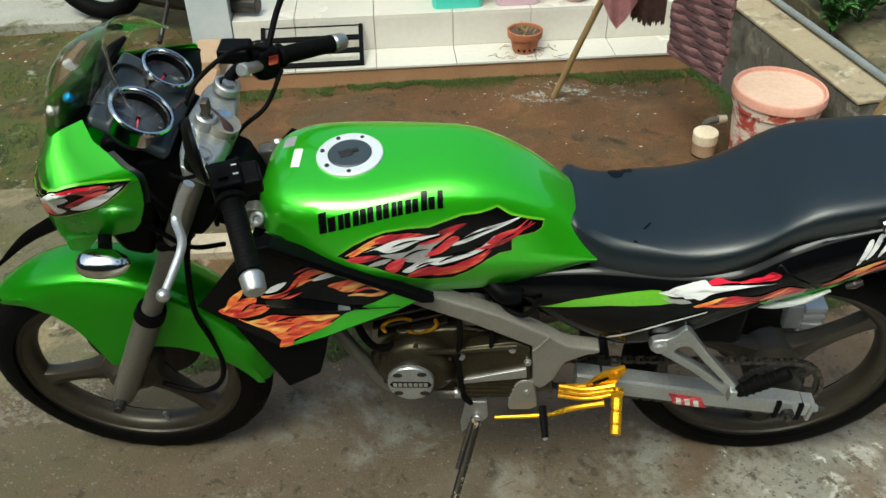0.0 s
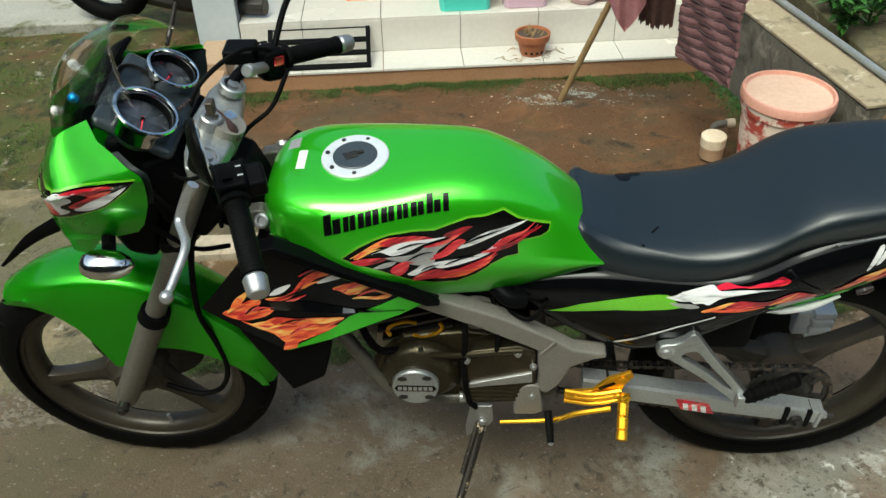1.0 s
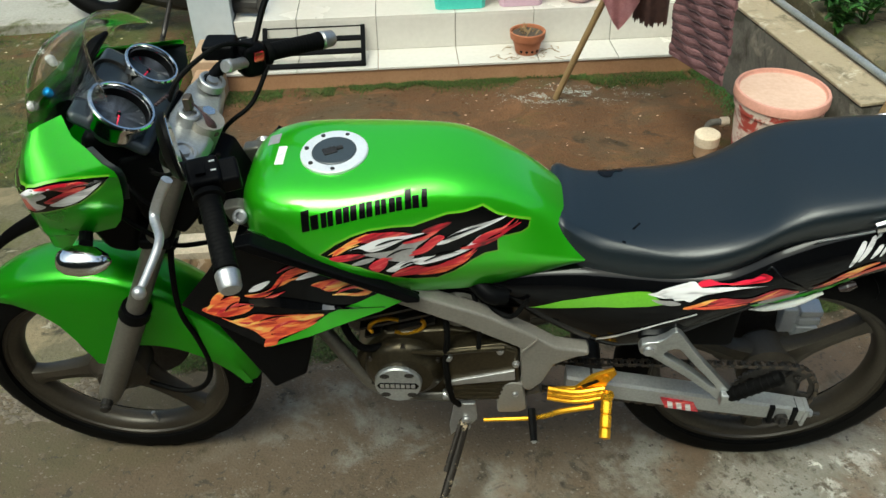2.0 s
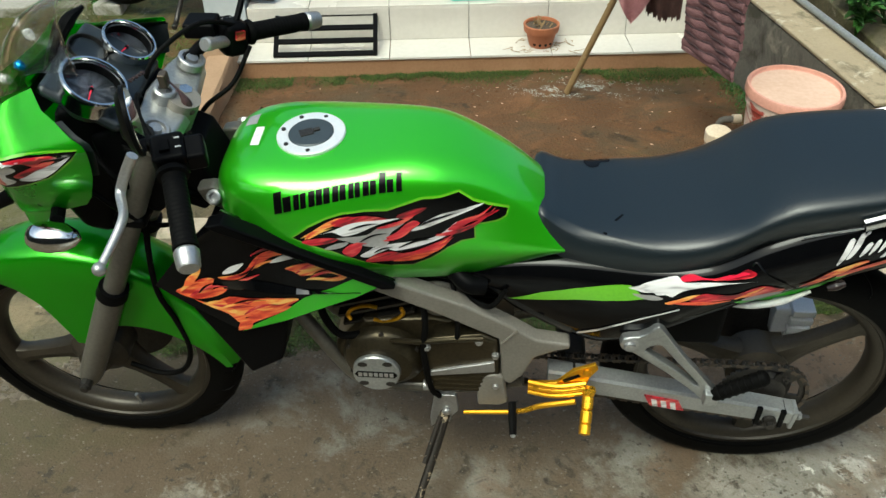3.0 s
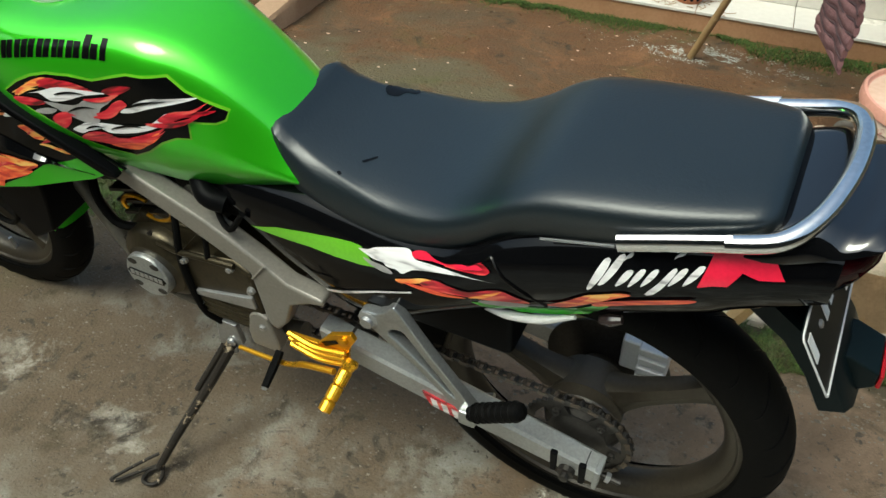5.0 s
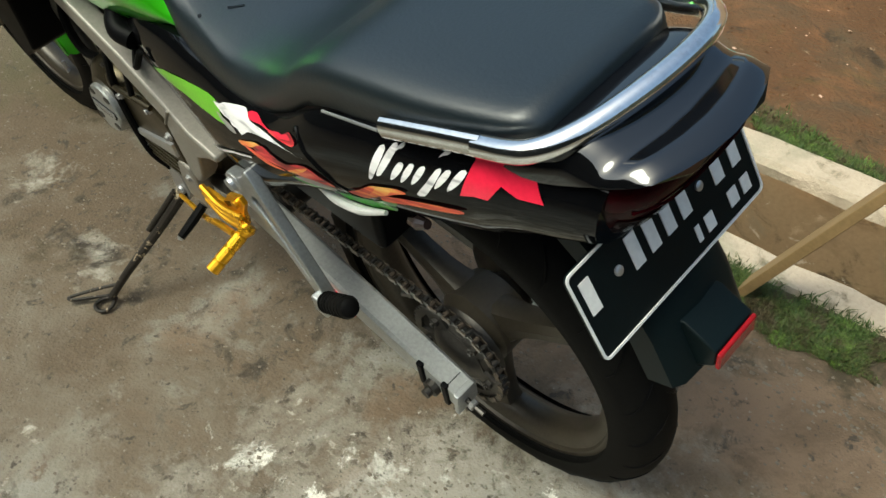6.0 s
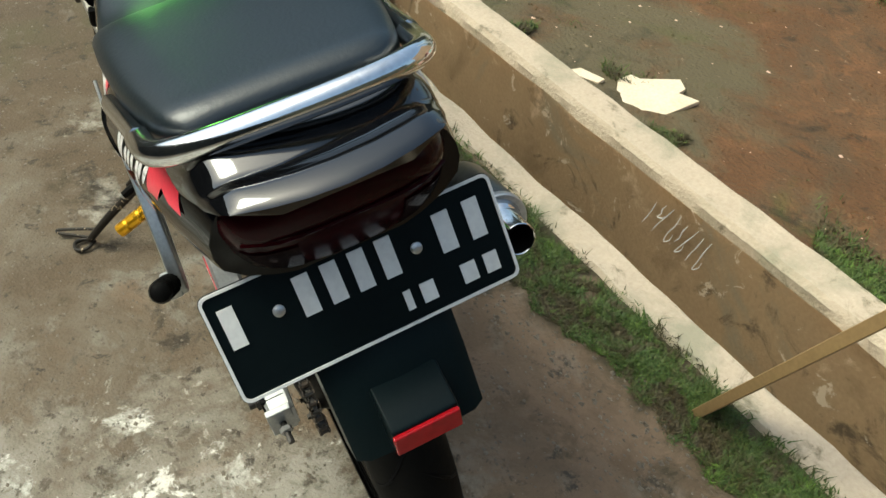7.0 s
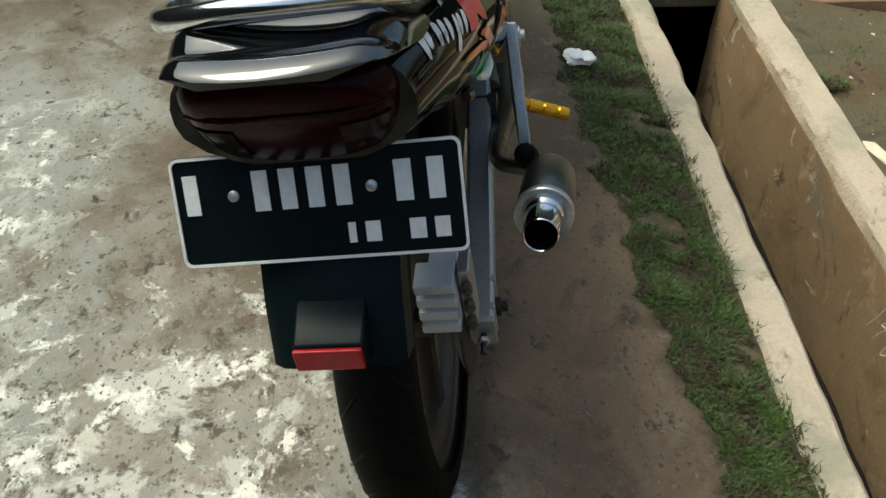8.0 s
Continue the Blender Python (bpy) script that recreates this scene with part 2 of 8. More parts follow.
patched(soil_mat, (0.080, 0.054, 0.028), 0.48, 0.62, 1.8, 0.5)
patched(soil_mat, (0.165, 0.080, 0.034), 0.52, 0.66, 5.0, 0.6, None, 0.3, 12)
patched(soil_mat, (0.04, 0.026, 0.013), 0.56, 0.66, 7.0, 0.5, None, 0.3, 12)
patched(soil_mat, (0.100, 0.080, 0.043), 0.33, 0.47, 2.4, 0.5, (-1.1, 0.16, None, 1.75), 0.22, 10)
patched(soil_mat, (0.060, 0.050, 0.026), 0.54, 0.66, 6.0, 0.6, (-1.1, 0.16, None, 1.75), 0.22, 12)
patched(soil_mat, (0.26, 0.19, 0.12), 0.64, 0.70, 24.0, 0.3)
patched(soil_mat, (0.05, 0.075, 0.015), 0.54, 0.66, 3.5, 0.6, (None, None, 2.2, None), 0.35)
patched(soil_mat, (0.065, 0.072, 0.016), 0.34, 0.56, 2.6, 0.5, (None, -1.15, None, None), 0.25)
patched(soil_mat, (0.026, 0.030, 0.009), 0.50, 0.62, 8.0, 0.6, (None, -1.15, None, None), 0.25, 12)
patched(soil_mat, (0.20, 0.17, 0.12), 0.58, 0.66, 15.0, 0.4, (None, -1.15, None, None), 0.2, 12)
patched(soil_mat, (0.30, 0.28, 0.22), 0.62, 0.68, 6.0, 0.3, (None, -1.2, None, None), 0.2, 14)
concrete = surface("stained_concrete", (0.52, 0.365, 0.21), (0.39, 0.265, 0.145), 0.85, 0, 5, 90, 0.4, 0, 0.9, 0.08, 0.3, depth=0.004)
patched(concrete, (0.28, 0.185, 0.10), 0.54, 0.72, 3.2, 0.5)
patched(concrete, (0.34, 0.29, 0.20), 0.56, 0.68, 2.2, 0.8)
patched(concrete, (0.68, 0.50, 0.32), 0.58, 0.68, 7.0, 0.6, None, 0.3, 12)
patched(concrete, (0.16, 0.115, 0.07), 0.56, 0.66, 5.0, 1.2, None, 0.3, 14)
patched(concrete, (0.74, 0.62, 0.46), 0.61, 0.65, 11.0, 0.8, None, 0.3, 14)
lip_mat = surface("pale_concrete", (0.50, 0.41, 0.305), (0.37, 0.30, 0.215), 0.85, 0, 7, 110, 0.9, 0, 0.9, 0.08, 0.3, depth=0.004)
patched(lip_mat, (0.30, 0.27, 0.19), 0.50, 0.64, 5, 0.4)
patched(lip_mat, (0.15, 0.13, 0.08), 0.58, 0.68, 9, 0.5, None, 0.3, 12)
drain_floor = surface("drain_dark", (0.022, 0.018, 0.011), (0.012, 0.010, 0.007), 0.85, 0, 6, 70, 0.8, 0, 0.9, 0.1, 0.1, depth=0.01)
slab_mat = surface("mossy_slab", (0.16, 0.135, 0.085), (0.085, 0.078, 0.04), 0.85, 0, 4, 90, 0.9, 0, 0.9, 0.08, 0.3, depth=0.005)
patched(slab_mat, (0.09, 0.085, 0.03), 0.50, 0.62, 4, 0.5, None, 0.3, 12)
patched(slab_mat, (0.21, 0.165, 0.095), 0.52, 0.62, 2.6, 0.6, None, 0.3, 12)
patched(slab_mat, (0.045, 0.040, 0.022), 0.55, 0.63, 9.0, 0.6, None, 0.3, 14)
patched(slab_mat, (0.30, 0.27, 0.20), 0.61, 0.66, 16.0, 0.4, None, 0.3, 14)
terracotta = surface("terracotta_plaster", (0.36, 0.20, 0.105), (0.27, 0.14, 0.07), 0.85, 0, 8, 90, 0.5, 0, 0.9, 0.08, 0.3, depth=0.003)
tan_plaster = surface("tan_plaster", (0.40, 0.26, 0.16), (0.30, 0.19, 0.11), 0.85, 0, 8, 90, 0.5, 0, 0.9, 0.08, 0.3, depth=0.003)
tile_mat = surface("white_tile", (0.62, 0.585, 0.52), (0.55, 0.515, 0.455), 0.25, 0, 2.5, 40, 0, 0, 0.8, 0.1)
apron_mat = surface("broken_concrete", (0.42, 0.40, 0.35), (0.25, 0.235, 0.19), 0.9, 0, 4, 70, 0.8, 0, 1.0, 0.06, 0.3, depth=0.004)
patched(apron_mat, (0.12, 0.12, 0.06), 0.55, 0.66, 5, 0.5, None, 0.3, 12)
grout = surface("grout", (0.35, 0.31, 0.25), (0.25, 0.22, 0.18), 0.9)
column_tile = surface("grey_tile", (0.50, 0.54, 0.55), (0.44, 0.47, 0.49), 0.25, 0, 3, 30, 0, 0, 0.7, 0.1)
plaster_grey = surface("grey_plaster", (0.20, 0.18, 0.15), (0.11, 0.10, 0.085), 0.9, 0, 3, 60, 0.6, 0, 1.0, 0.06, 0.3, depth=0.004)
plaster_pale = surface("pale_plaster", (0.43, 0.300, 0.195), (0.33, 0.225, 0.140), 0.9, 0, 5, 80, 0.6, 0, 0.9, 0.06, 0.3, depth=0.004)
# dark coat of the added walls that stand out of view
unseen_wall_dark = surface("unseen_wall_dark", (0.11, 0.105, 0.085), (0.06, 0.062, 0.045), 0.9, 0, 1.2, 30, 0.5, 0, 1.0, 0.06, 0.3, depth=0.004)
patched(unseen_wall_dark, (0.04, 0.05, 0.025), 0.5, 0.62, 1.6, 0.6, None, 0.3, 10)
coping_mat = surface("stained_coping", (0.40, 0.325, 0.215), (0.30, 0.24, 0.155), 0.85, 0, 5, 90, 0.7, 0, 0.9, 0.08, 0.3, depth=0.003)
patched(coping_mat, (0.16, 0.135, 0.085), 0.54, 0.66, 5.0, 0.6, None, 0.3, 12)
patched(coping_mat, (0.50, 0.43, 0.32), 0.56, 0.64, 9.0, 0.5, None, 0.3, 12)
patched(plaster_grey, (0.065, 0.060, 0.045), 0.50, 0.62, 3.0, 0.8, None, 0.3, 12)
patched(plaster_grey, (0.27, 0.24, 0.19), 0.58, 0.66, 6.0, 0.6, None, 0.3, 12)
wood_mat = surface("weathered_wood", (0.30, 0.195, 0.085), (0.20, 0.13, 0.055), 0.7, 0, 9, 120, 0.4, 0, 0.9, 0.1, depth=0.001)
clay = surface("clay_pot", (0.42, 0.15, 0.065), (0.30, 0.10, 0.045), 0.75, 0, 14, 120, 0.3, 0, 0.8, 0.1, depth=0.001)
earth = surface("potting_soil", (0.05, 0.035, 0.022), (0.10, 0.075, 0.05), 0.95, 0, 30, 200, 1.0, depth=0.004)
bucket_mat = surface("peeling_red_paint", (0.42, 0.065, 0.045), (0.34, 0.05, 0.035), 0.55, 0, 8, 90, 0.3, 0, 0.8, 0.1, depth=0.001)
patched(bucket_mat, (0.68, 0.55, 0.46), 0.46, 0.53, 9, 0.8)
bucket_rim = surface("pink_plastic_rim", (0.66, 0.33, 0.25), (0.55, 0.27, 0.2), 0.5, 0, 14, 90, 0.2, depth=0.001)
bucket_lid = surface("dusty_plaster", (0.66, 0.47, 0.36), (0.55, 0.36, 0.26), 0.8, 0, 8, 60, 0.4, 0, 0.8, 0.08, depth=0.003)
cream = surface("cream_board", (0.72, 0.60, 0.44), (0.58, 0.46, 0.32), 0.8, 0, 10, 120, 0.4, depth=0.001)
paper = surface("white_paper", (0.8, 0.79, 0.77), (0.72, 0.71, 0.7), 0.8)
grass_mat = surface("grass_blades", (0.070, 0.138, 0.018), (0.098, 0.085, 0.03), 0.6, 0, 11, 200, 0, 0, 1.0, 0.1, 0.3)
def by_blade(m, col):
    """Let each blade lean by chance towards another colour."""
    n, l = m.node_tree.nodes, m.node_tree.links
    b = n["Principled BSDF"]
    src = b.inputs["Base Color"].links[0].from_socket
    g, mx = n.new("ShaderNodeNewGeometry"), n.new("ShaderNodeMix")
    mx.data_type = "RGBA"
    mx.inputs[7].default_value = (*col, 1)
    l.new(g.outputs["Random Per Island"], mx.inputs[0]); l.new(src, mx.inputs[6]); l.new(mx.outputs[2], b.inputs["Base Color"])
by_blade(grass_mat, (0.030, 0.058, 0.010))
patched(grass_mat, (0.060, 0.046, 0.020), 0.48, 0.58, 14.0, 0.6)
patched(grass_mat, (0.12, 0.19, 0.03), 0.58, 0.66, 22.0, 0.4)
moss_mat = surface("moss", (0.06, 0.13, 0.012), (0.09, 0.12, 0.02), 0.9, 0, 20, 200, 1.0, depth=0.006)
foot_moss = surface("foot_moss", (0.072, 0.150, 0.016), (0.075, 0.078, 0.02), 0.7, 0, 9, 200, 0, 0, 1.0, 0.1, 0.3)
by_blade(foot_moss, (0.028, 0.048, 0.010))
leaf_mat = surface("leaf", (0.05, 0.15, 0.02), (0.03, 0.09, 0.015), 0.45, 0, 9, 100, 0, 0, 0.9, 0.1)
towel_pink = surface("pink_towel", (0.55, 0.27, 0.28), (0.42, 0.19, 0.2), 0.95, 0, 30, 250, 0.8, depth=0.003)
cloth_brown = surface("brown_cloth", (0.10, 0.045, 0.035), (0.06, 0.03, 0.025), 0.95, 0, 40, 300, 0.9, depth=0.003)
mat_cloth = surface("woven_mat", (0.22, 0.105, 0.105), (0.13, 0.06, 0.062), 0.95, 0, 30, 260, 1.0, depth=0.003)
mat_dark = surface("woven_mat_dark", (0.07, 0.035, 0.038), (0.05, 0.025, 0.028), 0.95, 0, 30, 260, 1.0, depth=0.003)
lime_mat = surface("lime_powder", (0.50, 0.54, 0.50), (0.34, 0.36, 0.31), 0.95, 0, 9, 80)
pebble_mat = surface("pebble", (0.20, 0.17, 0.128), (0.12, 0.097, 0.07), 0.9, 0, 5, 60)
by_blade(pebble_mat, (0.11, 0.088, 0.062))
blue_grey_pipe = surface("grey_pipe", (0.34, 0.37, 0.38), (0.26, 0.28, 0.29), 0.4, 0.4, 8, 90)


# ---- mesh helpers ----
def part(name, bm, material, parent=None, label="", bevel=0.0, smooth=35):
    """Link a bmesh as one mesh object, under a thing or part if one is given."""
    bmesh.ops.recalc_face_normals(bm, faces=bm.faces[:])
    me = bpy.data.meshes.new(name)
    bm.to_mesh(me)
    bm.free()
    me.materials.append(material)
    ob = new(name, me)
    if parent:
        ob.parent = parent
    if label:
        ob["label"] = label
    if smooth:
        me.shade_smooth()
        me.set_sharp_from_angle(angle=radians(smooth))
    if bevel:
        mod = ob.modifiers.new("bevel", "BEVEL")
        mod.width, mod.segments, mod.limit_method, mod.angle_limit = bevel, 2, "ANGLE", radians(35)
        mod.harden_normals = True
    return ob


def box(bm, lo, hi, m=None):
    c = [(a + b) / 2 for a, b in zip(lo, hi)]
    s = [b - a for a, b in zip(lo, hi)]
    mm = Matrix.Translation(c) @ Matrix.Diagonal((*s, 1))
    bmesh.ops.create_cube(bm, size=1, matrix=(m @ mm) if m else mm)
    return bm


def loft(bm, rings, cap=True, closed=True):
    """Skin rings of equal length."""
    vs = [[bm.verts.new(p) for p in r] for r in rings]
    k = len(rings[0])
    for a, b in zip(vs, vs[1:]):
        for i in range(k if closed else k - 1):
            j = (i + 1) % k
            bm.faces.new((a[i], a[j], b[j], b[i]))
    if cap:
        bm.faces.new(vs[0]); bm.faces.new(vs[-1])
    return bm


def curve(points, n=6):
    """Catmull-Rom through the points."""
    p = [Vector(q) for q in points]
    p = [2 * p[0] - p[1], *p, 2 * p[-1] - p[-2]]
    out = []
    for a, b, c, d in zip(p, p[1:], p[2:], p[3:]):
        for i in range(n):
            t = i / n
            out.append(0.5 * (2 * b + (c - a) * t + (2 * a - 5 * b + 4 * c - d) * t * t + (3 * b - a - 3 * c + d) * t ** 3))
    return [*out, p[-2]]


def tube(bm, points, r, seg=10, n=6, flat=1.0):
    """A round rod along a smooth path; r one radius or one a point of the path; flat squashes it."""
    pts = curve(points, n) if n > 1 else [Vector(q) for q in points]
    rs = r if isinstance(r, (list, tuple)) else [r]
    rings, up = [], None
    for i, p in enumerate(pts):
        d = (pts[min(i + 1, len(pts) - 1)] - pts[max(i - 1, 0)]).normalized()
        if up is None:
            up = d.orthogonal().normalized() if abs(d.z) > 0.95 else Vector((0, 0, 1))
        side = d.cross(up).normalized()
        up = side.cross(d).normalized()
        u = i / (len(pts) - 1) * (len(rs) - 1)
        k = min(int(u), len(rs) - 2) if len(rs) > 1 else 0
        rr = rs[0] if len(rs) == 1 else rs[k] + (rs[k + 1] - rs[k]) * (u - k)
        rings.append([p + (side * math.cos(a) * flat + up * math.sin(a)) * rr for a in (2 * math.pi * q / seg for q in range(seg))])
    return loft(bm, rings)


def lathe(bm, profile, origin, axis, seg=32, cap=True):
    """Turn (along, radius) pairs round an axis through origin."""
    ax = Vector(axis).normalized()
    u = ax.orthogonal().normalized(); v = ax.cross(u)
    o = Vector(origin)
    rings = [[o + ax * h + (u * math.cos(a) + v * math.sin(a)) * max(r, 1e-4) for a in (2 * math.pi * i / seg for i in range(seg))] for h, r in profile]
    return loft(bm, rings, cap)


def prism(bm, outline, y0, y1):
    """An outline in x and z, drawn out from y0 to y1."""
    return loft(bm, [[(x, y0, z) for x, z in outline], [(x, y1, z) for x, z in outline]])


def fill(outline, step=0.012):
    """A flat sheet in x and z, cut small enough to bend."""
    bm = bmesh.new()
    bmesh.ops.triangulate(bm, faces=[bm.faces.new([bm.verts.new((x, 0, z)) for x, z in outline])])
    for _ in range(7):
        long = [e for e in bm.edges if e.calc_length() > step]
        if not long:
            break
        bmesh.ops.subdivide_edges(bm, edges=long, cuts=1)
        bmesh.ops.triangulate(bm, faces=[f for f in bm.faces if len(f.verts) > 3])
    return bm


def panel(outline, depth, thick=0.004, step=0.02):
    """A bent sheet: y follows depth(x, z)."""
    bm = fill(outline, step)
    for v in bm.verts:
        v.co.y = depth(v.co.x, v.co.z)
    if thick:
        bmesh.ops.recalc_face_normals(bm, faces=bm.faces[:])
        bmesh.ops.solidify(bm, geom=bm.faces[:], thickness=thick)
    return bm


def pierced(outline, holes, y0, y1):
    """A plate in x and z with holes through it, from y0 to y1."""
    bm = bmesh.new()
    edges = []
    for loop in (outline, *holes):
        vs = [bm.verts.new((x, y0, z)) for x, z in loop]
        edges += [bm.edges.new((a, b)) for a, b in zip(vs, [*vs[1:], vs[0]])]
    got = bmesh.ops.triangle_fill(bm, use_beauty=True, use_dissolve=False, edges=edges)
    faces = [f for f in got["geom"] if isinstance(f, bmesh.types.BMFace)]
    more = bmesh.ops.extrude_face_region(bm, geom=faces)
    for v in more["geom"]:
        if isinstance(v, bmesh.types.BMVert):
            v.co.y = y1
    return bm


def smooth_loop(points, n=4):
    """A closed smooth outline through flat points."""
    k = len(points)
    out = []
    for i in range(k):
        a, b, c, d = (Vector(points[(i + j) % k]) for j in (-1, 0, 1, 2))
        for s in range(n):
            t = s / n
            q = 0.5 * (2 * b + (c - a) * t + (2 * a - 5 * b + 4 * c - d) * t * t + (3 * b - a - 3 * c + d) * t ** 3)
            out.append((q.x, q.y))
    return out


def tongue(x0, z0, x1, z1, w, bend=0.2, wave=0.0, n=9):
    """A flame: a leaf-shaped outline from a blunt root to a sharp tip."""
    a, b = Vector((x0, z0)), Vector((x1, z1))
    d = b - a
    side = Vector((-d.y, d.x)).normalized()
    up, lo = [], []
    for i in range(n + 1):
        s = i / n
        c = a + d * s + side * d.length * (bend * math.sin(math.pi * s) + wave * math.sin(2 * math.pi * s))
        h = 0.62 * w * math.sin(math.pi * (0.04 + 0.96 * s) ** 0.7) if s < 1 else 0
        up.append(c + side * h); lo.append(c - side * h)
    return [(p.x, p.y) for p in (*up, *reversed(lo[:-1]))]


# ---- body lines ----
TANK = [  # x, top, bottom, half width
    (-0.412, 0.828, 0.785, 0.045), (-0.404, 0.846, 0.770, 0.078), (-0.390, 0.862, 0.755, 0.105), (-0.365, 0.876, 0.738, 0.130), (-0.320, 0.8845, 0.718, 0.150),
    (-0.270, 0.8865, 0.700, 0.159), (-0.220, 0.8880, 0.682, 0.161), (-0.160, 0.8925, 0.667, 0.154), (-0.100, 0.8985, 0.652, 0.141), (-0.060, 0.8990, 0.653, 0.135), (-0.010, 0.8915, 0.655, 0.131),
    (0.030, 0.8790, 0.660, 0.124), (0.070, 0.8590, 0.666, 0.119), (0.110, 0.8320, 0.676, 0.114), (0.160, 0.7900, 0.690, 0.104), (0.200, 0.7500, 0.700, 0.095)]


TAIL = [  # x, top, bottom, half width
    (0.030, 0.664, 0.640, 0.110), (0.070, 0.682, 0.608, 0.122), (0.120, 0.692, 0.565, 0.131), (0.200, 0.702, 0.520, 0.142), (0.280, 0.703, 0.496, 0.152),
    (0.360, 0.706, 0.528, 0.161), (0.450, 0.724, 0.594, 0.165), (0.530, 0.776, 0.640, 0.163), (0.600, 0.806, 0.668, 0.157),
    (0.700, 0.832, 0.702, 0.147), (0.800, 0.852, 0.738, 0.131), (0.860, 0.860, 0.752, 0.1175), (0.892, 0.863, 0.764, 0.1095), (0.908, 0.864, 0.776, 0.103)]


def smooth_row(table, x):
    """Values of a table at x, with slopes that run on from row to row."""
    k = max(0, min(len(table) - 2, sum(1 for r in table[1:] if r[0] < x)))
    a, b = table[k], table[k + 1]
    h = b[0] - a[0]
    t = min(1, max(0, (x - a[0]) / h))
    before, after = table[max(0, k - 1)], table[min(len(table) - 1, k + 2)]
    out = []
    for i in range(1, len(a)):
        d = (b[i] - a[i]) / h
        ma = (b[i] - before[i]) / (b[0] - before[0])
        mb = (after[i] - a[i]) / (after[0] - a[0])
        ma = 0 if ma * d <= 0 else math.copysign(min(abs(ma), 3 * abs(d)), ma)
        mb = 0 if mb * d <= 0 else math.copysign(min(abs(mb), 3 * abs(d)), mb)
        out.append((1 + 2 * t) * (1 - t) ** 2 * a[i] + t * (1 - t) ** 2 * h * ma + t * t * (3 - 2 * t) * b[i] + t * t * (t - 1) * h * mb)
    return out


def tank_section(x):
    """Top, bottom and half width of the tank at x."""
    return smooth_row(TANK, x)


def tank_half(x, z):
    """Half width of the tank at height z: leaning sides under a broad, tightly rounded shoulder."""
    top, low, wide = tank_section(x)
    mid = low + 0.4 * (top - low)
    if z >= mid:
        u = min(1, (z - mid) / (top - mid))
        lean = 0.15 + 0.25 * min(1, max(0, (x + 0.02) / 0.17))
        return wide * (1 - lean * u) * (1 - u ** 5) ** 0.22
    return wide * (1 - 0.2 * ((mid - z) / (mid - low)) ** 2)


def tail_section(x):
    """Top, bottom and half width of the tail panels at x."""
    return smooth_row(TAIL, x)


def tail_half(x, z):
    """Half width of the tail panels at height z."""
    top, low, wide = tail_section(x)
    u = min(1, max(-1, (z - (top + low) / 2) / ((top - low) / 2)))
    upper = 0.17 + 0.05 * min(1, max(0, (x - 0.46) / 0.14))
    return wide * (1 - (upper if u > 0 else 0.16 + 0.42 * max(0, (x - 0.78) / 0.13)) * abs(u) ** 2.4)


def shroud_half(x, z):
    """Half width of the side cowl under the tank."""
    a = min(1, max(0, (0.79 - z) / 0.24))
    b = min(1, max(0, (-0.08 - x) / 0.22))
    return 0.150 + 0.042 * a * b - 0.10 * max(0, -0.47 - x)

# ---- the setting: road, drain, yard and porch lie turned by 6 degrees to the bike ----
YARD = pose(0, 0, 0, 0, 0, 6)
def placed(ob, m=None):
    ob.matrix_basis = YARD @ (m or Matrix())
    return ob
def lines(*spans):
    """Grid lines: (from, to, step) spans."""
    out = []
    for a, b, s in spans:
        n = max(1, round((b - a) / s))
        out += [a + (b - a) * i / n for i in range(n)]
    return [*out, spans[-1][1]]
def sheet(us, vs, height):
    bm = bmesh.new()
    g = [[bm.verts.new((u, v, height(u, v))) for u in us] for v in vs]
    for a, b in zip(g, g[1:]):
        for i in range(len(us) - 1):
            bm.faces.new((a[i], a[i + 1], b[i + 1], b[i]))
    return bm
def rough(u, v, s, amp, seed=0.0):
    return amp * noise.noise(Vector((u * s, v * s, seed)))
def ramp(x, a, b, ya, yb):
    t = min(1, max(0, (x - a) / (b - a)))
    return ya + (yb - ya) * t
def road_z(u, v):
    near = 1 if abs(u) < 5 and v > -5 else 0
    return ramp(v, 0.26, 0.60, 0.0, -0.045) + ramp(u, -0.3, -0.75, 0, -0.012) + near * (rough(u, v, 6, 0.003) + rough(u, v, 28, 0.0015) - 0.002)
def yard_z(u, v):
    z = ramp(v, 1.05, 1.55, -0.062, -0.145) + ramp(v, 1.55, 2.6, 0, -0.10)
    z += ramp(u, -1.10, -1.16, 0, 1) * (-0.10 - z)
    near = 1 if abs(u) < 5 and v < 4 else 0
    return z + near * (rough(u, v, 4, 0.012) + rough(u, v, 17, 0.006))
us = lines((-400, -40, 60), (-40, -5, 5), (-5, -2, 0.15), (-2, 1.8, 0.03), (1.8, 5, 0.15), (5, 40, 5), (40, 400, 60))
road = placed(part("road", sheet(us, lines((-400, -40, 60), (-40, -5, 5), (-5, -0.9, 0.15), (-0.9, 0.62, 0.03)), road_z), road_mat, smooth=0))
for p in road.data.polygons:
    p.use_smooth = True
tagged(road, "worn brown-grey road with pale cement patches", "road", kind="structure")
ground = placed(part("ground", sheet(us, lines((1.062, 2.7, 0.03), (2.7, 5, 0.15), (5, 40, 5), (40, 400, 60)), yard_z), soil_mat, smooth=0))
for p in ground.data.polygons:
    p.use_smooth = True
tagged(ground, "damp red-brown soil of the yard with moss", "ground", kind="structure")

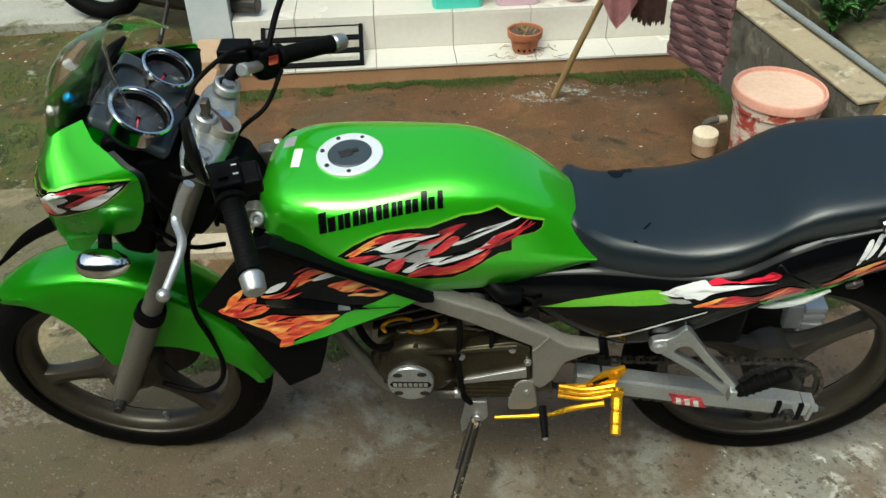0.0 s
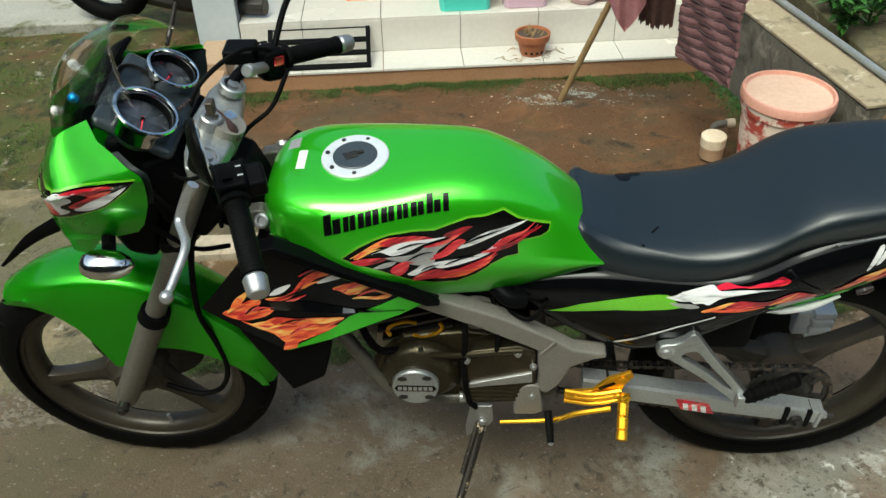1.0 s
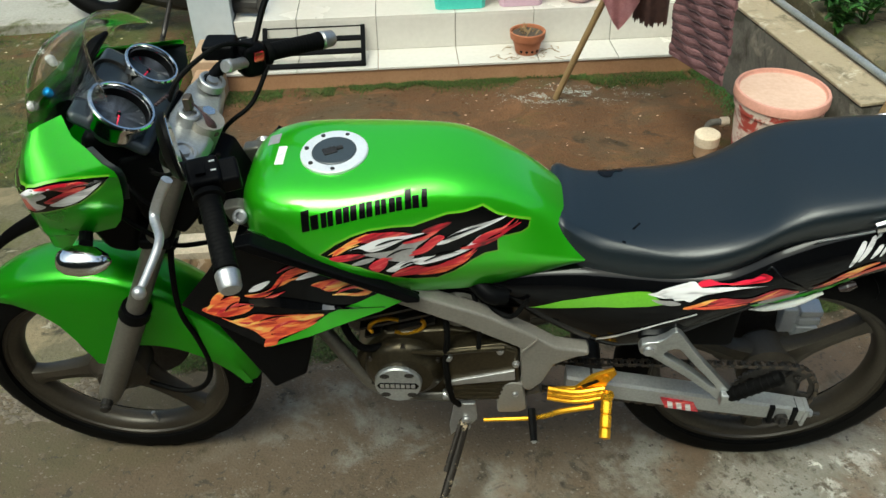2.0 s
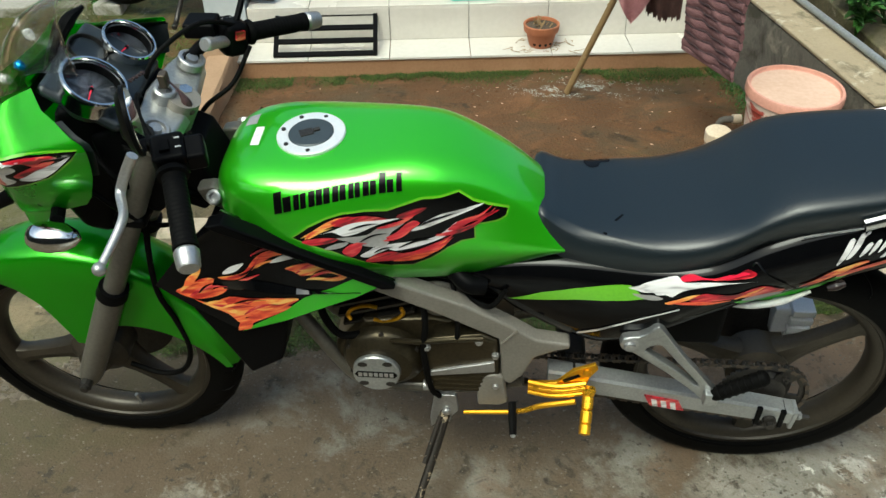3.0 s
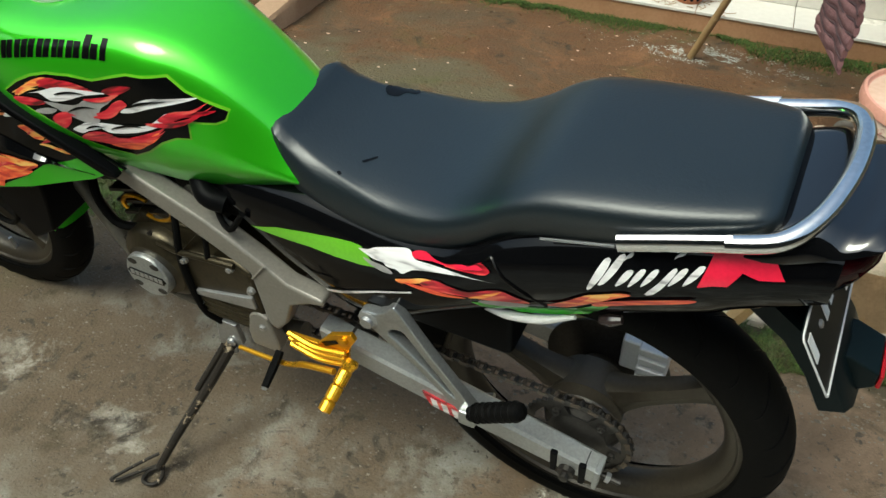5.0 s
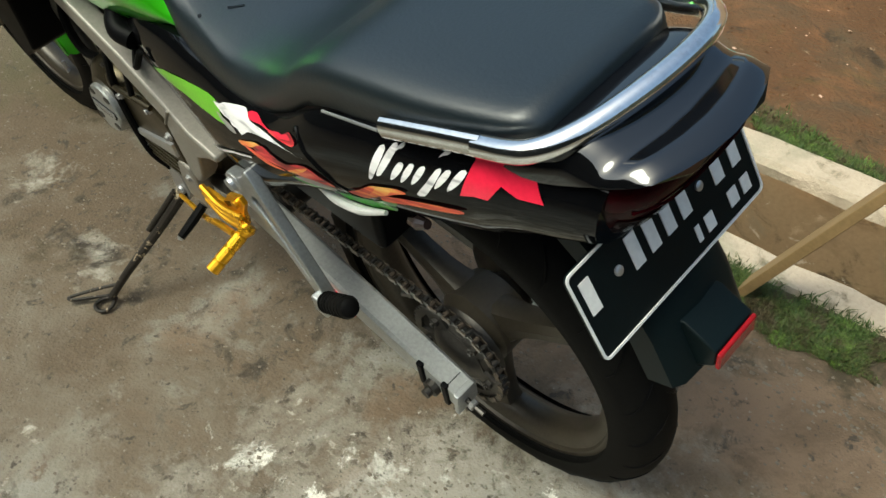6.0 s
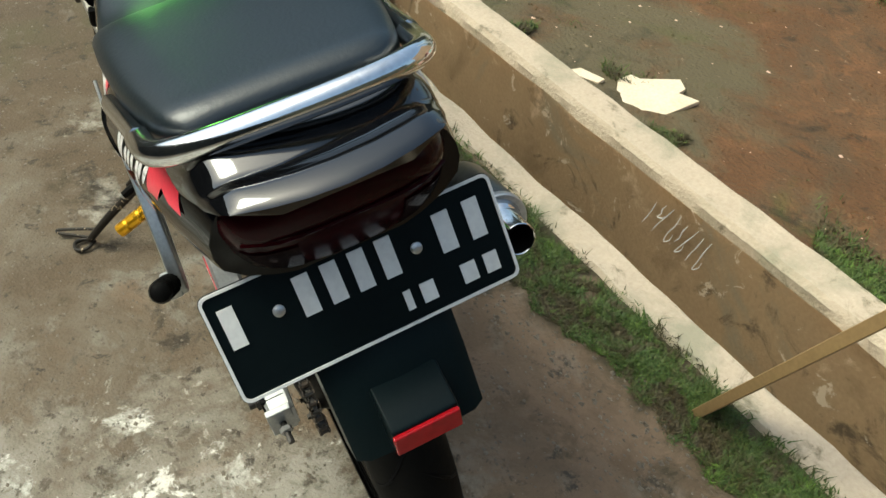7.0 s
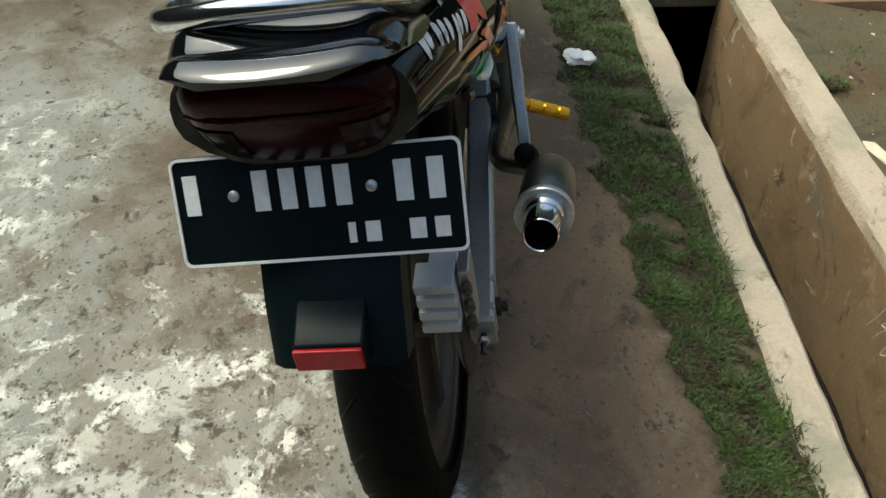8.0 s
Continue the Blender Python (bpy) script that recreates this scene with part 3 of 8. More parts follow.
def rough_bar(name, u0, u1, v0, v1, z0, z1, material, step=0.05, wob=0.008, seed=0.0, parent=None):
    """A long concrete bar with uneven arrises."""
    bm = bmesh.new()
    n = max(2, round((u1 - u0) / step))
    rings = []
    for i in range(n + 1):
        u = u0 + (u1 - u0) * i / n
        j = [rough(u * 3 + 7 * k, seed, 3.1, wob) + rough(u * 14 + 5 * k, seed, 2.3, wob * 0.5) for k in range(4)]
        rings.append([(u, v0 + j[0], z0), (u, v0 + j[0], z1 - 0.014), (u, v0 + 0.012 + j[0], z1 + j[2] * 0.4), (u, (v0 + v1) / 2, z1 + j[3] * 0.5 + 0.002), (u, v1 - 0.012 + j[1], z1 + j[3] * 0.4), (u, v1 + j[1], z1 - 0.014), (u, v1 + j[1], z0)])
    loft(bm, rings)
    return placed(part(name, bm, material, parent, smooth=40))
tagged(rough_bar("drain_kerb", -1.05, 8, 0.605, 0.695, -0.55, -0.036, lip_mat, 0.04, 0.010, 1.7), "pale rough concrete edge of the roadside drain", "kerb", kind="structure")
tagged(rough_bar("drain_wall", -1.05, 8, 0.968, 1.075, -0.55, -0.045, lip_mat, 0.04, 0.004, 5.2), "stained concrete far wall of the drain", "drain wall", kind="structure")
# plastered face of the far wall, browner than its top
bm = bmesh.new()
n = 150
g = [[bm.verts.new((-1.05 + 9 * i / n, 0.957 + rough(i * 0.2, k, 1.3, 0.003), -0.5 + 0.425 * k / 8 + (rough(i * 0.31, 3.0, 1.0, 0.012) if k == 8 else 0))) for i in range(n + 1)] for k in range(9)]
for a, b in zip(g, g[1:]):
    for i in range(n):
        bm.faces.new((a[i], a[i + 1], b[i + 1], b[i]))
bmesh.ops.solidify(bm, geom=bm.faces[:], thickness=0.012)
face = placed(part("drain_render", bm, concrete, None, smooth=60))
tagged(face, "brown stained render inside the drain", "drain wall", kind="structure")
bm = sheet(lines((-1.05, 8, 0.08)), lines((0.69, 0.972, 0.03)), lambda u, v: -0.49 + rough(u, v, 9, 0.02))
tagged(placed(part("drain_bottom", bm, drain_floor, None, smooth=60)), "very dark bottom of the drain", "drain", kind="structure")
# scratched marks on the drain's wall
bm = bmesh.new()
rnd = random.Random(21)
for i in range(8):
    u = 0.32 + i * 0.026 + rnd.uniform(-0.006, 0.006)
    z, run = -0.095 - rnd.uniform(0, 0.03), rnd.uniform(0.05, 0.11)
    slant = rnd.uniform(0.25, 0.5)
    down = [(u - slant * run * q + rnd.uniform(-0.003, 0.003), 0.9430, z - run * q) for q in (0, 0.35, 0.7, 1)]
    back = [(down[-1][0] + 0.012 + 0.01 * q, 0.9430, down[-1][2] + run * 0.35 * q) for q in (0.4, 1)]
    tube(bm, down + (back if i % 2 else []), [0.0008, 0.0018, 0.0012, 0.0016, 0.0006], 6, 4)
tagged(placed(part("scratch_marks", bm, white_paint)), "pale scrawled scratches on the drain wall", "scratches", kind="stuff")
# slab that bridges the drain in front
bm = bmesh.new()
box(bm, (-9, 0.29, -0.14), (-1.04, 1.40, -0.022))
bmesh.ops.bisect_plane(bm, geom=bm.verts[:] + bm.edges[:] + bm.faces[:], plane_co=(-2, 0, 0), plane_no=(1, 0, 0))
tagged(placed(part("bridge_slab", bm, slab_mat, bevel=0.012)), "mossy concrete slab over the drain", "slab", kind="structure")

# plain unseen walls that close the street, added to darken low sky reflections
for name, lo, hi in (("unseen_wall_street", (-9, -5.3, -0.2), (9, -5.0, 4.2)), ("unseen_wall_front", (-9.3, -5.3, -0.2), (-9, 9, 4.2)), ("unseen_wall_rear", (9, -5.3, -0.2), (9.3, 9, 4.2))):
    bm = bmesh.new()
    box(bm, lo, hi)
    tagged(placed(part(name, bm, unseen_wall_dark)), "dark unseen wall added to darken low reflections", "wall", kind="structure")

# low plastered wall and its end block beside the yard
low_wall = tagged(rough_bar("low_wall", 1.10, 2.50, 0.985, 1.115, -0.35, -0.085, tan_plaster, 0.06, 0.004, 8.8), "low tan plastered garden wall", "low wall", kind="structure")
low_wall.matrix_basis = YARD @ pose(0, 0, 0, 0, 0, 90) 
bm = bmesh.new()
box(bm, (-1.130, 2.50, -0.35), (-0.985, 2.785, -0.045))
tagged(placed(part("wall_block", bm, plaster_pale, bevel=0.008)), "pale plastered block at the porch corner", "wall block", kind="structure")
bm = bmesh.new()
box(bm, (-1.16, 2.80, -0.25), (-0.955, 3.05, 2.6))
tagged(placed(part("porch_column", bm, column_tile, bevel=0.004)), "grey tiled porch column", "column", kind="structure")

# porch: plastered plinth, tiled tread, riser and floor
bm = bmesh.new()
box(bm, (-1.04, 2.585, -0.40), (1.44, 2.81, -0.164))
tagged(placed(part("porch_step", bm, terracotta, bevel=0.006)), "terracotta plastered porch step", "step", kind="structure")
bm = bmesh.new()
box(bm, (-0.95, 2.806, -0.40), (1.44, 6.0, 0.016))
porch = tagged(placed(part("porch_floor", bm, grout, bevel=0.0)), "white tiled porch floor", "porch", kind="structure")
def tile(name, u0, u1, v0, v1, z0, z1):
    bm = bmesh.new()
    box(bm, (u0 + 0.0015, v0, z0), (u1 - 0.0015, v1, z1))
    ob = part(name, bm, tile_mat, porch, bevel=0.002)
    ob.matrix_basis = Matrix()
    return ob
k = -1.04
while k < 1.43:
    w = min(0.40, 1.44 - k)
    tile("tread_tile", k, k + w, 2.578, 2.800, -0.163, -0.150)
    if k + w > -0.95:
        tile("riser_tile", max(k, -0.95), k + w, 2.796, 2.8055, -0.149, 0.018)
        for r in range(4):
            tile("floor_tile", max(k, -0.95), k + w, 2.797 + r * 0.4, 3.1945 + r * 0.4, 0.0165, 0.030)
    k += 0.40
# house wall behind the porch, and its pale plinth band
bm = bmesh.new()
box(bm, (-0.95, 4.40, 0.0), (3.2, 4.55, 3.0))
tagged(placed(part("wall_back", bm, plaster_pale)), "plain pale house wall behind the porch", "wall", kind="structure")

# unseen plain wall across the road, added behind the camera to shape reflections
bm = bmesh.new()
box(bm, (-14, -5.2, -0.1), (14, -5.0, 3.6))
tagged(placed(part("unseen_wall_south", bm, plaster_grey)), "plain unseen wall added across the road", "wall", kind="structure")
# right boundary wall with its cap, pipe on top
WALL = pose(1.452, 1.8, 0, 0, 0, 6.5)
bm = bmesh.new()
box(bm, (0, -0.50, -0.35), (0.20, 2.6, 0.185))
tagged(placed(part("boundary_wall", bm, plaster_grey, bevel=0.01), WALL), "damp grey plastered boundary wall", "wall", kind="structure")
bm = bmesh.new()
box(bm, (-0.004, -0.505, 0.187), (0.204, 2.6, 0.203))
tagged(placed(part("wall_coping", bm, coping_mat, bevel=0.005), WALL), "pale cement top of the boundary wall", "coping", kind="structure")
bm = bmesh.new()
tube(bm, [(0.165, -0.52, 0.224), (0.170, 0.4, 0.224), (0.165, 2.6, 0.224)], 0.014, 12)
tube(bm, [(0.165, -0.52, 0.224), (0.165, -0.535, 0.16), (0.165, -0.535, -0.05)], 0.014, 12)
tagged(placed(part("water_pipe", bm, blue_grey_pipe), WALL), "grey pipe lying along the wall top", "pipe")
bm = bmesh.new()
box(bm, (-0.03, -0.012, 0), (0.03, 0.012, 0.75), pose(0, 0, 0, 8, 12, 0))
tagged(placed(part("wooden_plank", bm, wood_mat, bevel=0.003), pose(1.475, 1.235, -0.11)), "yellowish plank leaning at the wall's end", "plank")
# path and planting beyond the wall
bm = bmesh.new()
box(bm, (1.95, 0.8, -0.2), (2.5, 6, 0.02))
tagged(placed(part("side_path", bm, slab_mat, bevel=0.01)), "mossy concrete path beyond the wall", "path", kind="structure")

def leafy(name, seed, spots, size, label):
    """A low plant: stems with many pointed leaves."""
    rnd = random.Random(seed)
    root = new(name)
    bs, bl = bmesh.new(), bmesh.new()
    for x, y, z, h in spots:
        for _ in range(9):
            a, lean = rnd.uniform(0, 6.28), rnd.uniform(0.1, 0.55)
            tip = Vector((x + math.cos(a) * lean * h, y + math.sin(a) * lean * h, z + h * rnd.uniform(0.6, 1.1)))
            base = Vector((x, y, z))
            tube(bs, [base, base.lerp(tip, 0.5) + Vector((0, 0, 0.03)), tip], [0.004, 0.003, 0.001], 5, 3)
            for k in range(11):
                p = base.lerp(tip, 0.25 + 0.75 * k / 10) + Vector((0, 0, 0.02))
                b = rnd.uniform(0, 6.28)
                d = Vector((math.cos(b), math.sin(b), rnd.uniform(-0.2, 0.6))).normalized()
                sd = d.cross(Vector((0, 0, 1))).normalized() * size * 0.28
                L_ = size * rnd.uniform(0.7, 1.2)
                vs = [bl.verts.new(q) for q in (p, p + d * L_ * 0.45 + sd + Vector((0, 0, 0.01)), p + d * L_ - Vector((0, 0, 0.015)), p + d * L_ * 0.45 - sd + Vector((0, 0, 0.01)))]
                bl.faces.new((vs[0], vs[1], vs[2])); bl.faces.new((vs[0], vs[2], vs[3]))
    tagged(part("stems", bs, leaf_mat, root), kind="stuff")
    tagged(part("leaves", bl, leaf_mat, root, smooth=0), kind="stuff")
    placed(root)
    return tagged(root, label, "plant")
leafy("garden_plant", 3, [(1.95, 2.9, 0.0, 0.34), (2.0, 2.6, 0.0, 0.32), (1.92, 2.35, 0.0, 0.28), (2.1, 2.45, 0.0, 0.34), (2.0, 3.3, 0, 0.4), (2.3, 3.0, 0, 0.4), (2.3, 2.5, 0, 0.36)], 0.075, "dense green leafy shrub beyond the wall")
leafy("garden_plant", 5, [(2.02, 1.62, 0.0, 0.26), (2.15, 1.45, 0.0, 0.24), (2.05, 1.30, 0.0, 0.22)], 0.06, "small leafy plant beside the path")
leafy("garden_plant", 8, [(2.5, 2.2, 0.0, 0.4), (2.6, 2.6, 0.0, 0.45), (2.7, 3.2, 0, 0.5), (2.55, 1.8, 0, 0.4)], 0.08, "tall green shrub in the neighbouring garden")

# ---- things in the yard ----
def bucket():
    root = new("paint_bucket")
    bm = bmesh.new()
    lathe(bm, [(0, 0.118), (0.004, 0.128), (0.20, 0.150), (0.255, 0.155), (0.262, 0.163), (0.300, 0.165), (0.312, 0.166)], (0, 0, 0), (0, 0, 1), 48)
    part("bucket_body", bm, bucket_mat, root, smooth=40)
    bm = bmesh.new()
    lathe(bm, [(0.296, 0.168), (0.300, 0.173), (0.325, 0.173), (0.333, 0.169), (0.333, 0.160), (0.322, 0.157), (0.318, 0.150)], (0, 0, 0), (0, 0, 1), 48)
    part("bucket_rim", bm, bucket_rim, root, "chipped pink rim", smooth=40)
    bm = bmesh.new()
    bmesh.ops.create_circle(bm, cap_ends=True, segments=40, radius=0.157, matrix=Matrix.Translation((0, 0, 0.320)))
    bmesh.ops.poke(bm, faces=bm.faces[:])
    part("lid", bm, bucket_lid, root, "dusty pale lid")
    bm = bmesh.new()
    tube(bm, [(0.02, -0.165, 0.255), (0.05, -0.172, 0.215), (0.085, -0.160, 0.185)], 0.006, 8)
    part("handle", bm, blue_grey_pipe, root)
    root.matrix_basis = YARD @ pose(1.272, 1.455, -0.128, 2, 1, 0)
    return tagged(root, "paint bucket with peeling red and white paint", "bucket")
bucket()
jar = new("plastic_jar")
bm = bmesh.new()
lathe(bm, [(0, 0.040), (0.004, 0.045), (0.06, 0.047), (0.064, 0.044)], (0, 0, 0), (0, 0, 1), 28)
part("jar_body", bm, tan_plaster, jar, "muddy brown jar body")
bm = bmesh.new()
lathe(bm, [(0.058, 0.049), (0.098, 0.050), (0.102, 0.046), (0.102, 0.001)], (0, 0, 0), (0, 0, 1), 28)
part("jar_lid", bm, cream, jar, "cream white screw lid")
jar.matrix_basis = YARD @ pose(1.075, 1.565, -0.136, 3, -2, 0)
tagged(jar, "small jar with a cream lid standing in mud", "jar")
bm = bmesh.new()
tube(bm, [(0, 0, -0.02), (0.0, 0, 0.06), (0.015, 0, 0.085), (0.06, 0, 0.088)], 0.014, 12)
elbow = new("pipe_elbow")
part("pipe", bm, plaster_grey, elbow)
bm = bmesh.new()
tube(bm, [(0.052, 0, 0.088), (0.085, 0, 0.088)], 0.019, 12, 1)
part("socket", bm, cream, elbow)
elbow.matrix_basis = YARD @ pose(1.12, 1.70, -0.15)
tagged(elbow, "muddy pipe elbow coming out of the soil", "pipe")

# drying frame: bamboo pole and hung cloths
bm = bmesh.new()
tube(bm, [(0.592, 2.262, -0.205), (0.66, 2.21, 0.02), (0.78, 2.12, 0.40), (0.90, 2.03, 0.80)], [0.015, 0.0145, 0.014, 0.013], 10)
for t in (0.2, 0.45, 0.7):
    p = Vector((0.592, 2.262, -0.205)).lerp(Vector((0.90, 2.03, 0.80)), t)
    lathe(bm, [(-0.004, 0.0145), (0, 0.0165), (0.004, 0.0145)], p, (0.3, -0.23, 1), 10)
tagged(placed(part("bamboo_pole", bm, wood_mat)), "slanting bamboo pole of the drying frame", "pole")
bm = bmesh.new()
tube(bm, [(0.70, 2.02, 0.80), (1.30, 1.90, 0.80)], 0.012, 8, 1)
tube(bm, [(0.995, 2.2, 0.80), (1.02, 1.2, 0.80)], 0.012, 8, 1)
tagged(placed(part("drying_rail", bm, wood_mat)), "bamboo rails of the drying frame", "rail")
def cloth(name, a, b, z0, z1, folds, amp, material, label, tip=0.0, ragged=0.0):
    """A hanging cloth between two floor points."""
    rnd = random.Random(len(name))
    bm = bmesh.new()
    nu, nz = 48, 30
    A, B = Vector((*a, 0)), Vector((*b, 0))
    nrm = Vector((-(B - A).y, (B - A).x, 0)).normalized()
    g = []
    for k in range(nz + 1):
        row = []
        for i in range(nu + 1):
            s, t = i / nu, k / nz
            low = z0 + tip * abs(s - 0.55) * 2 + ragged * (0.5 + 0.5 * math.sin(s * 60) * math.sin(s * 23))
            p = A.lerp(B, s) + nrm * amp * math.sin(s * folds + 1.3 * t) * (0.4 + 0.6 * (1 - t))
            row.append(bm.verts.new((p.x, p.y, low + (z1 - low) * t)))
        g.append(row)
    for r, q in zip(g, g[1:]):
        for i in range(nu):
            bm.faces.new((r[i], r[i + 1], q[i + 1], q[i]))
    bmesh.ops.solidify(bm, geom=bm.faces[:], thickness=0.006)
    return tagged(placed(part(name, bm, material, smooth=70)), label, "cloth")
cloth("pink_towel", (0.70, 2.025), (0.86, 1.985), 0.22, 0.80, 14, 0.012, towel_pink, "faded pink towel hung to dry", 0.14)
cloth("brown_cloth", (0.855, 2.05), (0.99, 2.00), 0.215, 0.80, 11, 0.012, cloth_brown, "dark brown fringed cloth hung to dry", 0.02, 0.03)
# striped woven mat: padded strips one over another
wm = new("woven_mat")
A, B = Vector((0.972, 1.86, 0.205)), Vector((1.030, 1.415, 0.270))
for i in range(17):
    bm = bmesh.new()
    z = i * 0.034
    pts = []
    for k in range(13):
        p = A.lerp(B, k / 12) + Vector((0.006 * math.sin(k * 0.9 + i), 0, z + 0.004 * math.sin(k * 1.7 + i * 2)))
        pts.append(p)
    tube(bm, pts, 0.0185, 8, 2, flat=0.45)
    part("strip", bm, mat_cloth, wm, smooth=60)
    if i:
        bm = bmesh.new()
        tube(bm, [p + Vector((-0.002, 0, -0.017)) for p in pts], 0.007, 6, 1)
        part("seam_strip", bm, mat_dark, wm)
bm = bmesh.new()
tube(bm, [A + Vector((0, 0, -0.022)), B + Vector((0, 0, -0.022))], 0.010, 8, 1, flat=0.5)
part("pale_hem", bm, mat_cloth, wm)
placed(wm)
tagged(wm, "striped maroon woven mat hung to dry", "mat")

# clay pot with dry twigs, black metal rack, boxes on the porch
pot = new("flower_pot")
bm = bmesh.new()
lathe(bm, [(0, 0.055), (0.003, 0.058), (0.075, 0.076), (0.078, 0.086), (0.112, 0.090), (0.115, 0.086), (0.113, 0.080), (0.095, 0.078)], (0, 0, 0), (0, 0, 1), 36)
part("pot_body", bm, clay, pot, smooth=40)
bm = bmesh.new()
bmesh.ops.create_circle(bm, cap_ends=True, segments=30, radius=0.079, matrix=Matrix.Translation((0, 0, 0.098)))
bmesh.ops.poke(bm, faces=bm.faces[:])
part("potting_soil", bm, earth, pot)
for i in range(4):
    a = -2.2 + i * 0.45
    bm = bmesh.new()
    lathe(bm, [(-0.004, 0.007), (0.002, 0.007), (0.002, 0.0005)], (0.0625 * math.cos(a), 0.0625 * math.sin(a), 0.022), (math.cos(a), math.sin(a), -0.2), 10)
    part("drain_hole", bm, d_black, pot)
rnd = random.Random(4)
bm = bmesh.new()
for i in range(16):
    a, r = rnd.uniform(0, 6.28), rnd.uniform(0, 0.05)
    b = Vector((r * math.cos(a), r * math.sin(a), 0.097))
    tube(bm, [b, b + Vector((rnd.uniform(-0.03, 0.03), rnd.uniform(-0.03, 0.03), rnd.uniform(0.01, 0.035)))], 0.003, 5, 1)
part("dry_twigs", bm, wood_mat, pot)
pot.matrix_basis = YARD @ pose(0.515, 2.690, -0.150)
tagged(pot, "clay flower pot with dry twigs on the tread", "flower pot")
bm = bmesh.new()
for i in range(26):
    x, y = 0.515 + rnd.uniform(-0.16, 0.17), 2.66 + rnd.uniform(-0.07, 0.10)
    L_ = rnd.uniform(0.02, 0.06); a = rnd.uniform(0, 6.28)
    tube(bm, [(x, y, -0.147), (x + L_ * 0.5 * math.cos(a), y + L_ * 0.5 * math.sin(a), -0.143), (x + L_ * math.cos(a + 0.6), y + L_ * math.sin(a + 0.6), -0.147)], 0.0015, 4, 2)
tagged(placed(part("dry_litter", bm, wood_mat, smooth=0)), "dry leaf litter strewn round the pot", "litter", kind="stuff")

rack = new("metal_rack")
RK = Matrix.Translation((-0.555, 2.600, -0.143)) @ Matrix.Rotation(math.radians(32), 4, "X")
for u in (-0.245, 0.245):
    bm = bmesh.new()
    box(bm, (u - 0.011, 0, -0.011), (u + 0.011, 0.262, 0.011), RK)
    part("side_bar", bm, black_plastic, rack, bevel=0.003)
for q in (0.012, 0.088, 0.165, 0.245):
    bm = bmesh.new()
    box(bm, (-0.24, q - 0.013, -0.008), (0.24, q + 0.013, 0.008), RK)
    part("cross_bar", bm, black_plastic, rack, bevel=0.003)
placed(rack)
tagged(rack, "black metal rack leaning on the porch riser", "rack")

def storage_box(material, w, d, h, u, v, label):
    root = new("storage_box")
    bm = bmesh.new()
    loft(bm, [[(x * (0.92 + 0.08 * t), y * (0.92 + 0.08 * t), h * t) for x, y in [(w / 2 * sx - sx * 0.02 * c, d / 2 * sy - sy * 0.02 * (1 - c)) for sx, sy, c in ((-1, -1, 0), (-1, -1, 1), (1, -1, 1), (1, -1, 0), (1, 1, 0), (1, 1, 1), (-1, 1, 1), (-1, 1, 0))]] for t in (0, 0.5, 1)])
    part("box_body", bm, material, root, bevel=0.004)
    bm = bmesh.new()
    box(bm, (-w / 2 - 0.012, -d / 2 - 0.012, h - 0.012), (w / 2 + 0.012, d / 2 + 0.012, h + 0.012))
    part("box_lid", bm, material, root, bevel=0.006)
    root.matrix_basis = YARD @ pose(u, v, 0.0305)
    return tagged(root, label, "storage box", "boxes on the porch")
storage_box(teal_plastic, 0.275, 0.24, 0.19, 0.190, 2.945, "teal plastic storage box on the porch floor")
storage_box(pink_plastic, 0.235, 0.24, 0.19, 0.500, 2.950, "pale pink plastic storage box on the porch floor")
bm = bmesh.new()
for i in range(3):
    lathe(bm, [(0, 0.05), (0.03, 0.075), (0.07, 0.07), (0.09, 0.02)], (0.80 + 0.10 * i, 2.90 + 0.03 * (i % 2), 0.030), (0.1, 0.2 * i, 1), 14)
for v in bm.verts:
    v.co += Vector((rough(v.co.x, v.co.z, 30, 0.012), rough(v.co.y, v.co.z, 28, 0.012), 0))
tagged(placed(part("folded_cloth", bm, surface("pale_pink_cloth", (0.72, 0.5, 0.52), None, 0.95, 0, 30, 200, 0.6, depth=0.003))), "pale pink cloths heaped on the porch", "cloth")
bm = bmesh.new()
box(bm, (-0.42, 3.05, 0.0305), (-0.24, 3.16, 0.034))
tagged(placed(part("orange_leaflet", bm, d_yellow)), "orange leaflet lying on the porch floor", "leaflet")

# another motorcycle's wheel and clutter in front of the house
pm = new("parked_motorcycle")
bm = bmesh.new()
tp = [(0.045 * math.sin(a), 0.25 + 0.045 * math.cos(a)) for a in (2 * math.pi * i / 14 for i in range(15))]
lathe(bm, tp, (0, 0, 0.295), (0.35, 0.93, 0.1), 48)
bmesh.ops.delete(bm, geom=[f for f in bm.faces if len(f.verts) > 4], context="FACES")
part("tyre", bm, rubber, pm, "worn black tyre")
bm = bmesh.new()
lathe(bm, [(-0.03, 0.03), (-0.03, 0.06), (0.03, 0.06), (0.03, 0.03)], (0, 0, 0.295), (0.35, 0.93, 0.1), 20)
for i in range(6):
    a = i * math.pi / 3
    tube(bm, [(0.05 * math.cos(a), 0, 0.295 + 0.05 * math.sin(a)), (0.21 * math.cos(a), -0.08 * math.cos(a), 0.295 + 0.21 * math.sin(a))], 0.008, 6, 1)
part("hub", bm, steel, pm)
bm = bmesh.new()
tube(bm, [(0, 0.02, 0.295), (0.30, -0.08, 0.36), (0.60, -0.20, 0.42)], 0.03, 10)
tube(bm, [(0.20, -0.02, 0.30), (0.45, -0.14, 0.22), (0.75, -0.24, 0.22)], 0.04, 10)
tube(bm, [(0.16, 0.0, 0.15), (0.45, -0.10, 0.12), (0.85, -0.22, 0.13)], 0.045, 10)
tube(bm, [(0.42, -0.20, 0.20), (0.36, -0.28, 0.03), (0.36, -0.36, 0.012)], 0.014, 8)
